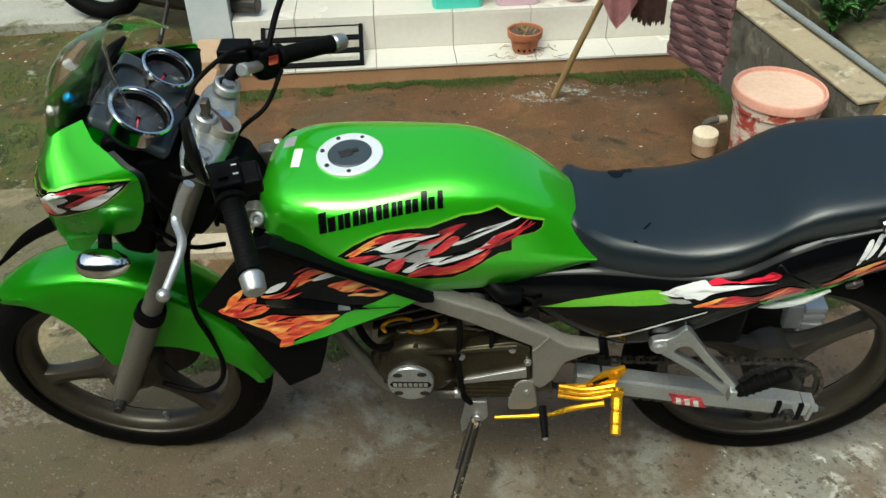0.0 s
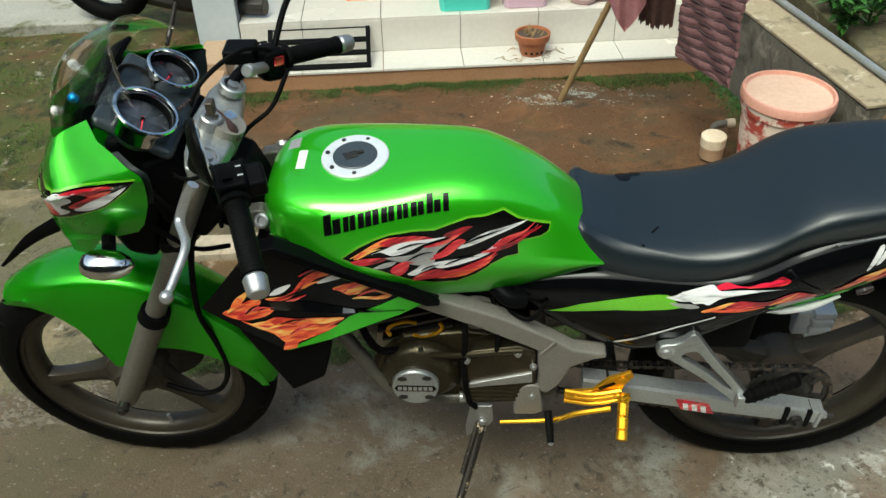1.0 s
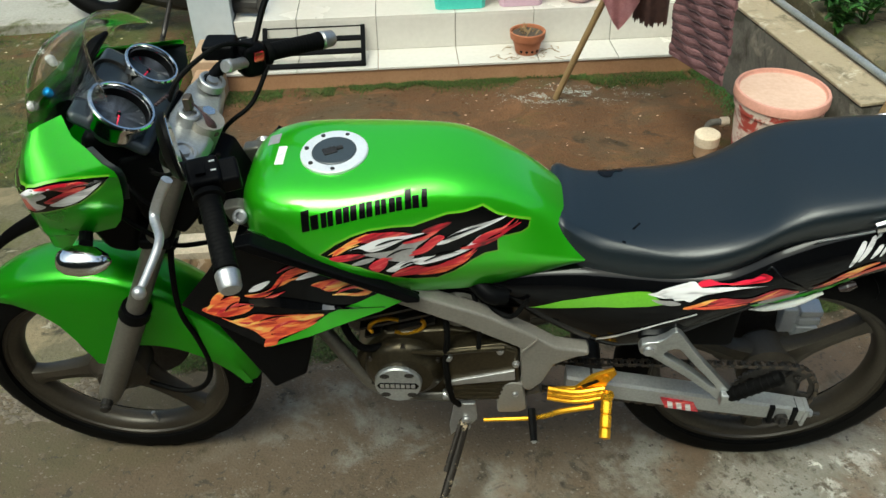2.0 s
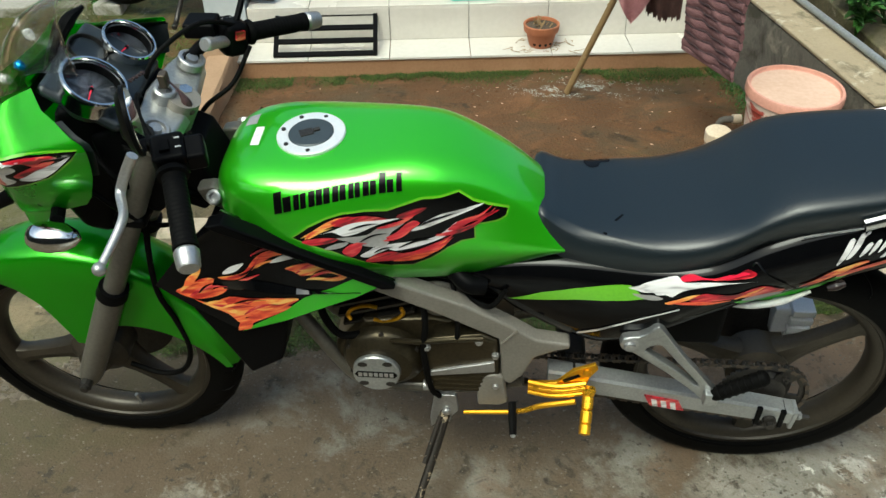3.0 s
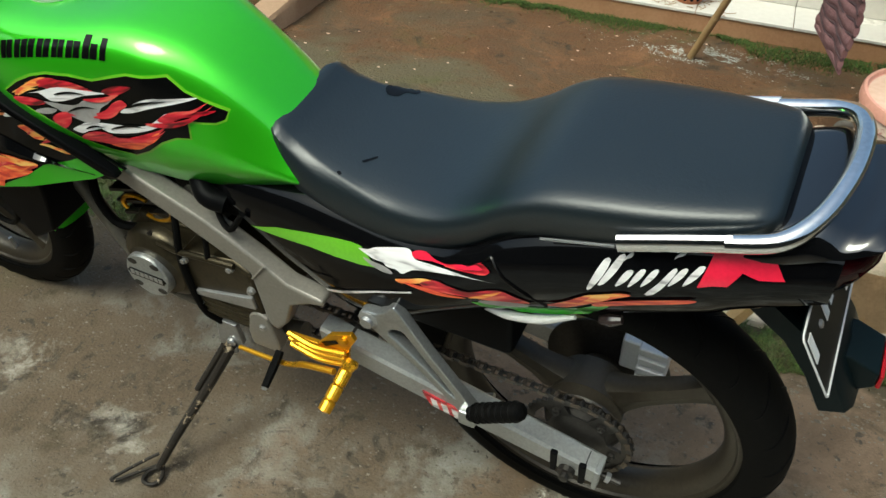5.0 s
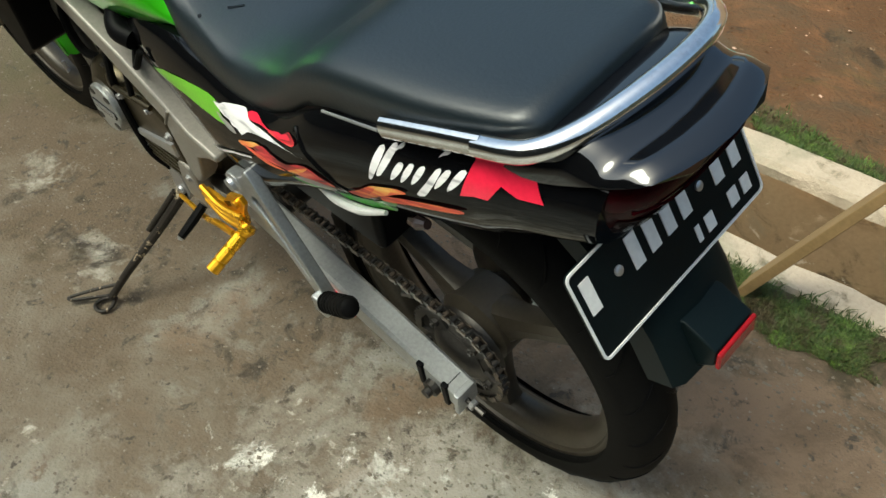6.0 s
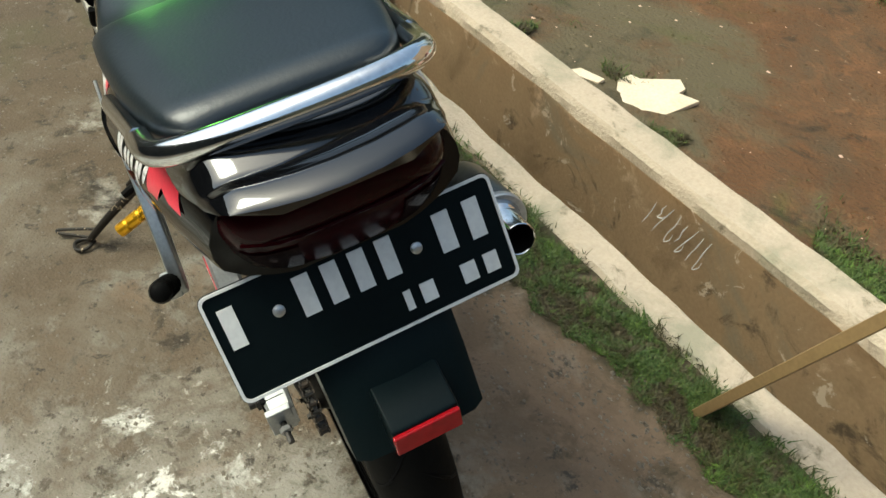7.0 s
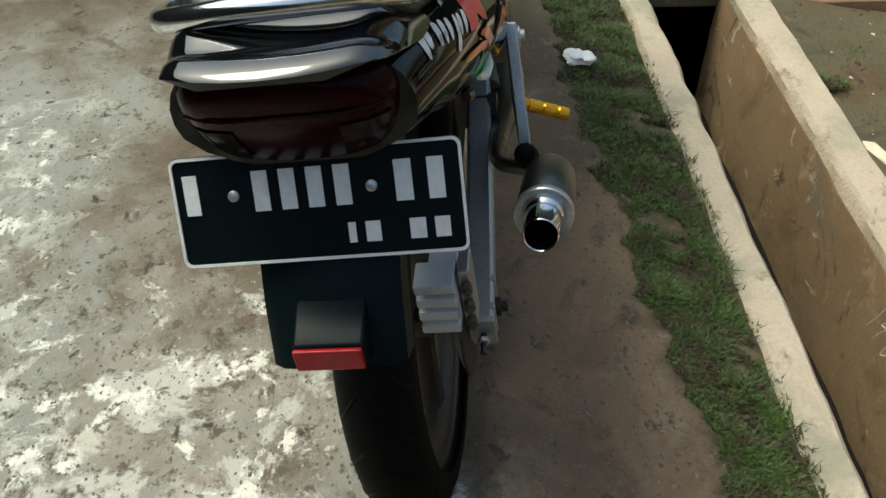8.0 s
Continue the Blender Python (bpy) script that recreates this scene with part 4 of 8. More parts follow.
lathe(bm, [(-0.10, 0.05), (-0.09, 0.11), (-0.02, 0.13), (0.05, 0.12), (0.10, 0.06)], (0.50, -0.17, 0.26), (0.35, 0.93, 0.1), 18)
lathe(bm, [(-0.12, 0.04), (-0.10, 0.06), (0.10, 0.06), (0.12, 0.04)], (0.42, -0.12, 0.42), (0.6, -0.2, 0.6), 14)
part("frame", bm, steel, pm, bevel=0.01)
bm = bmesh.new()
tube(bm, [(-0.15, 0.05, 0.52), (0.15, -0.05, 0.62), (0.6, -0.2, 0.66)], [0.03, 0.09, 0.11], 12)
part("rear_body", bm, black_paint, pm)
pm.matrix_basis = YARD @ pose(-1.665, 3.09, -0.045)
tagged(pm, "dark motorcycle parked by the house wall", "motorcycle")
bm = bmesh.new()
box(bm, (-6, 3.10, -0.25), (-1.68, 6.0, -0.045))
tagged(placed(part("house_apron", bm, apron_mat, bevel=0.012)), "pale cement apron before the house", "apron", kind="structure")

# wooden stake by the drain, board, paper, litter, stones
bm = bmesh.new()
sd = Vector((0.40, -0.04, 0.912)).normalized()
q = sd.to_track_quat("Z", "Y").to_matrix().to_4x4()
box(bm, (-0.031, -0.010, -0.06), (0.031, 0.010, 0.95), Matrix.Translation((0.851, 0.556, -0.045)) @ q)
tagged(placed(part("wooden_stake", bm, wood_mat, bevel=0.002)), "slanting weathered wooden stake in the verge", "stake")
bm = bmesh.new()
o = [(-0.048, 1.115), (-0.120, 1.187), (-0.120, 1.234), (-0.088, 1.243), (-0.024, 1.336), (0.020, 1.314), (0.026, 1.284), (0.086, 1.303), (0.084, 1.120), (0.034, 1.125)]
loft(bm, [[(x, y, -0.094 + (x - 0.0) * 0.02) for x, y in o], [(x, y, -0.082 + (x - 0.0) * 0.02) for x, y in o]])
tagged(placed(part("broken_board", bm, cream, bevel=0.002)), "broken cream board lying on the soil", "board")
bm = bmesh.new()
o = [(-0.214, 1.088), (-0.206, 1.118), (-0.124, 1.140), (-0.120, 1.111), (-0.178, 1.085)]
loft(bm, [[(x, y, -0.080) for x, y in o], [(x, y, -0.070) for x, y in o]])
tagged(placed(part("board_scrap", bm, cream, bevel=0.002)), "small cream board scrap on the soil", "board")
bm = bmesh.new()
bmesh.ops.create_icosphere(bm, subdivisions=3, radius=0.032)
for v in bm.verts:
    v.co *= 1 + 0.9 * noise.noise(v.co * 48)
    v.co.z = v.co.z * 0.4 + 0.012
paper_ob = placed(part("crumpled_tissue", bm, paper, smooth=0), pose(-0.52, 0.405, -0.012))
tagged(paper_ob, "crumpled white tissue on the grass verge", "tissue")

def scatter(name, n, region, size, material, height, label, seed, flat=0.6, category="stones", heap=False):
    """Many small stones or flecks as one mesh."""
    rnd = random.Random(seed)
    verts, faces = [], []
    base = [(1, 0, 0), (-1, 0, 0), (0, 1, 0), (0, -1, 0), (0, 0, 1), (0, 0, -1)]
    tri = [(0, 2, 4), (2, 1, 4), (1, 3, 4), (3, 0, 4), (2, 0, 5), (1, 2, 5), (3, 1, 5), (0, 3, 5)]
    for _ in range(n):
        u, v = rnd.uniform(region[0], region[1]), rnd.uniform(region[2], region[3])
        if heap:
            u = (region[0] + region[1]) / 2 + rnd.gauss(0, 0.22) * (region[1] - region[0])
            v = (region[2] + region[3]) / 2 + rnd.gauss(0, 0.16) * (region[3] - region[2])
            if noise.noise(Vector((u * 9, v * 9, 8))) < -0.05:
                continue
        s = size * rnd.uniform(0.35, 1.0) ** 2
        k = len(verts)
        a = rnd.uniform(0, 6.28)
        for x, y, z in base:
            j = rnd.uniform(0.6, 1.3)
            px, py = (x * math.cos(a) - y * math.sin(a)) * s * j, (x * math.sin(a) + y * math.cos(a)) * s * j * 0.75
            verts.append((u + px, v + py, height(u, v) + z * s * flat * j))
        faces += [tuple(k + q for q in f) for f in tri]
    me = bpy.data.meshes.new(name)
    me.from_pydata(verts, [], faces)
    me.materials.append(material)
    return tagged(placed(new(name, me)), label, category, kind="stuff")
scatter("road_grit", 9000, (-1.4, 1.3, -0.95, 0.40), 0.0056, pebble_mat, road_z, "grit and small stones on the road", 1, 0.4)
scatter("verge_gravel", 1500, (-1.2, 1.4, 0.32, 0.50), 0.0085, pebble_mat, road_z, "grey gravel along the verge", 2)
scatter("slab_rubble", 900, (-1.9, -0.98, 0.20, 0.36), 0.020, pebble_mat, road_z, "broken concrete crumbs along the slab edge", 7, 0.5, "rubble")
scatter("yard_litter", 110, (-1.0, 1.4, 1.1, 2.55), 0.010, bucket_lid, yard_z, "pale flecks and chips strewn over the soil", 3, 0.3, "litter")
scatter("soil_clods", 1500, (-1.0, 1.4, 1.1, 2.55), 0.012, soil_mat, yard_z, "crumbs of soil in the yard", 4, 0.6, "soil")
scatter("lime_powder", 5200, (0.26, 1.06, 2.12, 2.52), 0.0040, lime_mat, yard_z, "scattered white lime powder by the pole's foot", 6, 0.2, "litter", True)

def grass(name, n, place, h, label, seed, material=grass_mat, category="grass"):
    """Bent blades as one mesh; place(rnd) gives a spot and a thinning factor."""
    rnd = random.Random(seed)
    verts, faces = [], []
    for _ in range(n):
        u, v, z, f = place(rnd)
        L_ = h * rnd.uniform(0.4, 1.1) * f
        a = rnd.uniform(0, 6.28)
        lean = rnd.uniform(0.3, 1.3)
        w = rnd.uniform(0.0009, 0.0022)
        dx, dy = math.cos(a), math.sin(a)
        k = len(verts)
        for t, ww in ((0, 1), (0.5, 0.8)):
            ox, oz = L_ * lean * t * t, L_ * t * (1 - 0.3 * lean * t)
            verts.append((u + dx * ox - dy * w * ww, v + dy * ox + dx * w * ww, z + oz))
            verts.append((u + dx * ox + dy * w * ww, v + dy * ox - dx * w * ww, z + oz))
        verts.append((u + dx * L_ * lean, v + dy * L_ * lean, z + L_ * (1 - 0.3 * lean)))
        faces += [(k, k + 1, k + 3, k + 2), (k + 2, k + 3, k + 4)]
    me = bpy.data.meshes.new(name)
    me.from_pydata(verts, [], faces)
    me.materials.append(material)
    return tagged(placed(new(name, me)), label, category, kind="stuff")
def verge(rnd):
    while True:
        u = rnd.uniform(-1.0, 2.0)
        edge = 0.385 + 0.10 * max(0, min(1, (u + 0.3) / 1.1)) + rough(u, 0, 5, 0.05) + rough(u, 3, 19, 0.03)
        v = rnd.uniform(edge - 0.03, 0.622)
        if noise.noise(Vector((u * 7, v * 7, 2))) + 0.5 * noise.noise(Vector((u * 22, v * 22, 4))) > -0.34 and not (v > 0.600 and rnd.random() < 0.85):
            return u, v, road_z(u, min(v, 0.6)) - 0.002 + (0.008 if v > 0.605 else 0), (0.55 + 0.45 * min(1, (v - edge + 0.03) / 0.08)) * (0.95 + 0.9 * noise.noise(Vector((u * 13, v * 13, 9))))
grass("verge_grass", 62000, verge, 0.024, "short green grass verge beside the drain", 11)
def porch_foot(rnd):
    while True:
        u = rnd.uniform(-1.0, 1.42)
        k = noise.noise(Vector((u * 2.6, 1, 0))) + 0.5 * noise.noise(Vector((u * 11, 3, 0)))
        if k > -0.18 or rnd.random() < 0.12:
            v = 2.58 - abs(rnd.gauss(0, 0.05)) * (0.3 + 1.6 * max(0, k + 0.2)) - (0.12 * rnd.random() if u > 0.8 or u < -0.45 else 0)
            return u, v, yard_z(u, v), 1
grass("porch_moss", 12000, porch_foot, 0.018, "green moss and grass along the porch foot", 12, foot_moss, "moss")
def yard_edge(rnd):
    while True:
        u, v = rnd.uniform(-1.0, 2.0), 1.07 + abs(rnd.gauss(0, 0.07))
        if noise.noise(Vector((u * 4, v * 4, 5))) > 0.12:
            return u, v, yard_z(u, v), 1
grass("yard_grass", 5000, yard_edge, 0.026, "grass tufts along the drain's yard side", 13)
def wall_foot(rnd):
    v = rnd.uniform(1.75, 2.6)
    return 1.44 - abs(rnd.gauss(0, 0.06)), v, yard_z(1.4, v), 1
grass("wall_moss", 2500, wall_foot, 0.025, "green grass along the boundary wall's foot", 14, leaf_mat, "moss")
def left_moss(rnd):
    while True:
        u, v = rnd.uniform(-2.6, -1.05), rnd.uniform(1.3, 3.1)
        if noise.noise(Vector((u * 3, v * 3, 6))) + 0.6 * noise.noise(Vector((u * 13, v * 13, 2))) > 0.12:
            return u, v, yard_z(u, v), 1
grass("yard_moss", 9000, left_moss, 0.016, "patchy moss and weeds over the side yard", 15, moss_mat, "moss")
scatter("side_litter", 110, (-2.4, -1.15, 1.3, 3.0), 0.010, cream, yard_z, "pale chips strewn over the side yard", 16, 0.3, "litter")

# ---- the motorcycle, upright in its own frame: front towards -x, its left side towards -y ----
bike = tagged(new("motorcycle"), "green and black motorcycle with flame graphics on its side stand", "motorcycle")
bike.matrix_basis = pose(0, 0.06, 0, 8, 0, 0)
INK = {"black": d_black, "red": d_red, "orange": d_orange, "yellow": d_yellow, "white": d_white, "silver": d_silver, "lime": d_lime, "pink": d_pink, "green": green}


def sticker(name, outline, half, side, lift, ink, parent, step=0.014):
    """A thin printed shape that lies on a panel whose half width is half(x, z)."""
    bm = fill(outline, step)
    for v in bm.verts:
        v.co.y = side * (half(v.co.x, v.co.z) + lift)
    return part(name, bm, INK[ink], parent)


# tank
def tank_ring(x, n=19):
    top, low, wide = tank_section(x)
    mid = low + 0.4 * (top - low)
    up = []
    for i in range(n):
        a = math.pi / 2 * i / (n - 1)
        z = mid + (top - mid) * math.sin(a) ** 0.8 if i < n - 1 else top
        up.append((tank_half(x, z), z))
    down = [(tank_half(x, low + (mid - low) * q), low + (mid - low) * q) for q in (0, 0.2, 0.45, 0.72)]
    right = [*down, *up[:-1]]
    return [(x, y, z) for y, z in right] + [(x, 0, top)] + [(x, -y, z) for y, z in reversed(right)]


bm = bmesh.new()
xs = [-0.412 + 0.612 * (i / 52) for i in range(53)]
loft(bm, [tank_ring(x) for x in xs])
tank = part("fuel_tank", bm, green, bike, "glossy lime green fuel tank", smooth=60)
tank.location.y = -0.014  # the tank sits a little to the left of the frame
bm = bmesh.new()
cap_at, cap_up = Vector((-0.244, -0.003, 0.8855)), Vector((-0.03, 0.0, 1))
lathe(bm, [(-0.01, 0.060), (0.0055, 0.060), (0.0075, 0.0582), (0.0075, 0.040), (0.006, 0.039)], cap_at, cap_up, 48)
ring = part("filler_ring", bm, ring_alu, tank, "bare aluminium ring of the filler cap", smooth=30)
bm = bmesh.new()
lathe(bm, [(0.0, 0.0392), (0.0080, 0.0392), (0.0095, 0.037), (0.0095, 0.001)], cap_at, cap_up, 40)
part("filler_cap", bm, cap_slate, tank, "black locking fuel cap", smooth=30)
bm = bmesh.new()
box(bm, (-0.020, -0.009, 0.0085), (0.004, 0.009, 0.0115), Matrix.Translation(cap_at) @ pose(0, 0, 0, 0, 0, 25))
box(bm, (0.004, -0.004, 0.0085), (0.016, 0.004, 0.0130), Matrix.Translation(cap_at) @ pose(0, 0, 0, 0, 0, 25))
part("key_flap", bm, steel, tank, bevel=0.001)
for i in range(7):
    a = 2 * math.pi * i / 7 + 0.3
    bm = bmesh.new()
    lathe(bm, [(0.004, 0.0042), (0.0085, 0.0040), (0.0085, 0.0002)], cap_at + Vector((0.050 * math.cos(a), 0.050 * math.sin(a), 0)), cap_up, 10)
    part("cap_bolt", bm, steel, tank)
def tank_top(x, y):
    hit = tank_tree.ray_cast(Vector((x, y, 1.2)), Vector((0, 0, -1)))
    return hit[0].z
tank_tree = BVHTree.FromPolygons([v.co.copy() for v in tank.data.vertices], [tuple(p.vertices) for p in tank.data.polygons])
bm = fill([(-0.348, -0.028), (-0.332, -0.030), (-0.332, 0.022), (-0.348, 0.024)], 0.008)
for v in bm.verts:
    v.co = Vector((v.co.x, v.co.z, 0)); v.co.z = tank_top(v.co.x, v.co.y) + 0.0008
part("notice_sticker", bm, d_white, tank, "plain white notice sticker")
bm = fill([(-0.372, 0.035), (-0.350, 0.035), (-0.350, 0.065), (-0.372, 0.065)], 0.008)
for v in bm.verts:
    v.co = Vector((v.co.x, v.co.z, 0)); v.co.z = tank_top(v.co.x, v.co.y) + 0.0008
part("small_sticker", bm, d_silver, tank)
FIELD = [(-0.260, 0.789), (-0.231, 0.810), (-0.203, 0.824), (-0.175, 0.832), (-0.138, 0.834), (-0.101, 0.831), (-0.072, 0.840), (-0.043, 0.849), (-0.014, 0.850), (0.016, 0.853), (0.009, 0.842), (0.040, 0.834), (0.069, 0.821), (0.098, 0.810), (0.095, 0.800), (0.083, 0.795), (0.061, 0.794), (0.040, 0.794), (0.033, 0.783), (0.043, 0.767), (0.021, 0.765), (-0.003, 0.754), (-0.033, 0.729), (-0.064, 0.711), (-0.103, 0.714), (-0.135, 0.726), (-0.166, 0.746), (-0.194, 0.763), (-0.231, 0.777)]
# flames: ink and outline, x and z
TANK_FLAMES = [
    ("yellow", [(-0.247, 0.789), (-0.213, 0.803), (-0.189, 0.813), (-0.165, 0.823), (-0.180, 0.827), (-0.203, 0.818), (-0.226, 0.803)]),
    ("red", [(-0.194, 0.817), (-0.170, 0.828), (-0.143, 0.824), (-0.102, 0.817), (-0.129, 0.815), (-0.157, 0.814), (-0.177, 0.810)]),
    ("white", [(-0.215, 0.796), (-0.189, 0.805), (-0.157, 0.816), (-0.110, 0.816), (-0.077, 0.818), (-0.048, 0.827), (-0.082, 0.816), (-0.120, 0.807), (-0.143, 0.798), (-0.161, 0.793), (-0.176, 0.792), (-0.194, 0.801)]),
    ("red", [(-0.087, 0.820), (-0.063, 0.831), (-0.036, 0.835), (-0.048, 0.825), (-0.072, 0.815)]),
    ("silver", [(-0.187, 0.789), (-0.138, 0.790), (-0.116, 0.802), (-0.073, 0.810), (-0.088, 0.796), (-0.107, 0.786), (-0.129, 0.780), (-0.101, 0.772), (-0.113, 0.762), (-0.139, 0.768), (-0.167, 0.780)]),
    ("red", [(-0.106, 0.780), (-0.088, 0.789), (-0.073, 0.803), (-0.058, 0.811), (-0.048, 0.805), (-0.063, 0.793), (-0.078, 0.781), (-0.094, 0.778)]),
    ("white", [(-0.063, 0.791), (-0.041, 0.807), (-0.014, 0.821), (0.025, 0.825), (0.059, 0.828), (0.025, 0.817), (-0.009, 0.808), (-0.043, 0.794)]),
    ("white", [(-0.092, 0.752), (-0.107, 0.765), (-0.072, 0.768), (-0.034, 0.774), (-0.009, 0.786), (0.013, 0.803), (0.004, 0.784), (-0.024, 0.769), (-0.058, 0.757)]),
    ("white", [(-0.150, 0.749), (-0.134, 0.759), (-0.122, 0.764), (-0.092, 0.763), (-0.102, 0.757), (-0.125, 0.749), (-0.137, 0.743)]),
    ("red", [(-0.002, 0.790), (0.015, 0.803), (0.040, 0.809), (0.060, 0.810), (0.084, 0.812), (0.065, 0.804), (0.035, 0.798), (0.015, 0.788)]),
    ("red", [(-0.142, 0.731), (-0.125, 0.747), (-0.097, 0.751), (-0.073, 0.744), (-0.038, 0.758), (-0.004, 0.774), (0.008, 0.780), (-0.009, 0.763), (-0.033, 0.744), (-0.063, 0.728), (-0.097, 0.728)]),
    ("orange", [(-0.097, 0.728), (-0.063, 0.738), (-0.028, 0.755), (-0.002, 0.772), (-0.018, 0.752), (-0.048, 0.729), (-0.078, 0.724)]),
    ("red", [(-0.245, 0.784), (-0.213, 0.791), (-0.183, 0.788), (-0.204, 0.779), (-0.231, 0.777)]),
    ("silver", [(-0.208, 0.770), (-0.187, 0.779), (-0.167, 0.780), (-0.176, 0.772), (-0.194, 0.768)]),
    ("red", [(-0.179, 0.762), (-0.166, 0.774), (-0.149, 0.778), (-0.146, 0.765), (-0.157, 0.752), (-0.166, 0.749)]),
]
def grown(loop, d):
    """An outline pushed outwards by d."""
    c = Vector((sum(p[0] for p in loop) / len(loop), sum(p[1] for p in loop) / len(loop)))
    out = []
    for i, p in enumerate(loop):
        a, b = Vector(loop[i - 1]), Vector(loop[(i + 1) % len(loop)])
        nrm = Vector(((b - a).y, -(b - a).x)).normalized()
        if nrm.dot(Vector(p) - c) < 0:
            nrm = -nrm
        out.append((p[0] + nrm.x * d, p[1] + nrm.y * d))
    return out
for side in (-1, 1):
    sticker("flame_border", grown(FIELD, 0.0035), tank_half, side, 0.0010, "lime", tank, 0.008)
    sticker("flame_field", FIELD, tank_half, side, 0.0017, "black", tank, 0.008)
    for k, (ink, shape) in enumerate(TANK_FLAMES):
        sticker("flame", smooth_loop(shape, 3), tank_half, side, 0.0023 + 0.00010 * k, ink, tank, 0.008)
    for k, (ink, x0, z0, x1, z1, w, bend) in enumerate((
            ("orange", -0.239, 0.789, -0.177, 0.818, 0.006, 0.08), ("yellow", -0.234, 0.789, -0.190, 0.809, 0.0035, 0.08), ("red", -0.189, 0.813, -0.106, 0.820, 0.006, 0.10), ("red", -0.119, 0.802, -0.046, 0.831, 0.006, -0.10), ("black", -0.165, 0.804, -0.110, 0.809, 0.003, 0.08),
            ("black", -0.148, 0.779, -0.100, 0.789, 0.003, 0.10), ("red", -0.109, 0.775, -0.053, 0.807, 0.006, -0.12), ("black", -0.051, 0.801, 0.019, 0.821, 0.0035, 0.06), ("red", -0.021, 0.782, 0.080, 0.819, 0.007, -0.10), ("red", -0.079, 0.744, 0.009, 0.776, 0.007, -0.10),
            ("orange", -0.050, 0.742, 0.001, 0.768, 0.0035, -0.10), ("black", -0.085, 0.759, -0.021, 0.775, 0.003, 0.06), ("red", -0.171, 0.764, -0.136, 0.775, 0.006, 0.12), ("black", -0.126, 0.754, -0.094, 0.760, 0.003, 0.1), ("red", 0.009, 0.798, 0.075, 0.825, 0.005, -0.08))):
        sticker("flame_lick", tongue(x0, z0, x1, z1, w, bend), tank_half, side, 0.0038 + 0.00008 * k, ink, tank, 0.009)
    # the maker's name stands as plain upright bars
    x = -0.287
    for w, tall in ((0.031, 1), (0.022, 0), (0.037, 0), (0.023, 0), (0.020, 0), (0.023, 0), (0.025, 1), (0.010, 1)):
        n = 1 if w < 0.015 else 3 if w > 0.03 and not tall else 2
        bar = w * 0.946 / (n + (n - 1) * 0.16)
        for k in range(n):
            xa = x + k * bar * 1.16
            t = (xa + 0.287) / 0.2124
            base = 0.8297 + 0.0629 * t -0.0300 * t * t
            h = (0.0324 -0.0089 * t) * (1.0 if tall and k == 0 else 0.72)
            rise = (0.0629 -0.0600 * t) / 0.2124 * bar
            sticker("name_bar", [(xa, base), (xa + bar, base + rise), (xa + bar - 0.001, base + h + rise * 0.9), (xa - 0.001, base + h)], tank_half, side, 0.0010, "black", tank, 0.006)
        x += (w + 0.0046) * 0.946

# black under-tank cover, frame beams
for side in (-1, 1):
    bm = bmesh.new()
    o = [(-0.402, 0.822), (-0.372, 0.830), (-0.240, 0.764), (-0.100, 0.684), (-0.094, 0.672), (-0.118, 0.672), (-0.250, 0.752), (-0.380, 0.808)]
    loft(bm, [[(x, -0.158 if side < 0 else 0.120, z) for x, z in o], [(x, side * (0.184 - 0.10 * max(0, x + 0.25)) - 0.006 if side < 0 else 0.140, z - (0 if side < 0 else 0.012)) for x, z in o]])
    part("frame_cover", bm, black_plastic, bike, bevel=0.004)
    bm = bmesh.new()
    o = [(-0.150, 0.640), (-0.112, 0.664), (0.026, 0.604), (0.108, 0.554), (0.160, 0.515), (0.225, 0.505), (0.225, 0.492), (0.200, 0.486), (0.160, 0.462), (0.140, 0.405), (0.116, 0.374), (0.097, 0.384), (0.090, 0.512), (-0.028, 0.579)]
    loft(bm, [[(x, side * 0.112, z) for x, z in o], [(x, side * 0.146, z) for x, z in o]])
    beam = part("frame_beam", bm, frame_paint, bike, "grey painted steel frame beam", bevel=0.006)
    bm = bmesh.new()
    tube(bm, [(0.094, side * 0.147, 0.502), (0.125, side * 0.147, 0.545)], 0.0022, 6, 1)
    part("weld_seam", bm, frame_paint, beam)

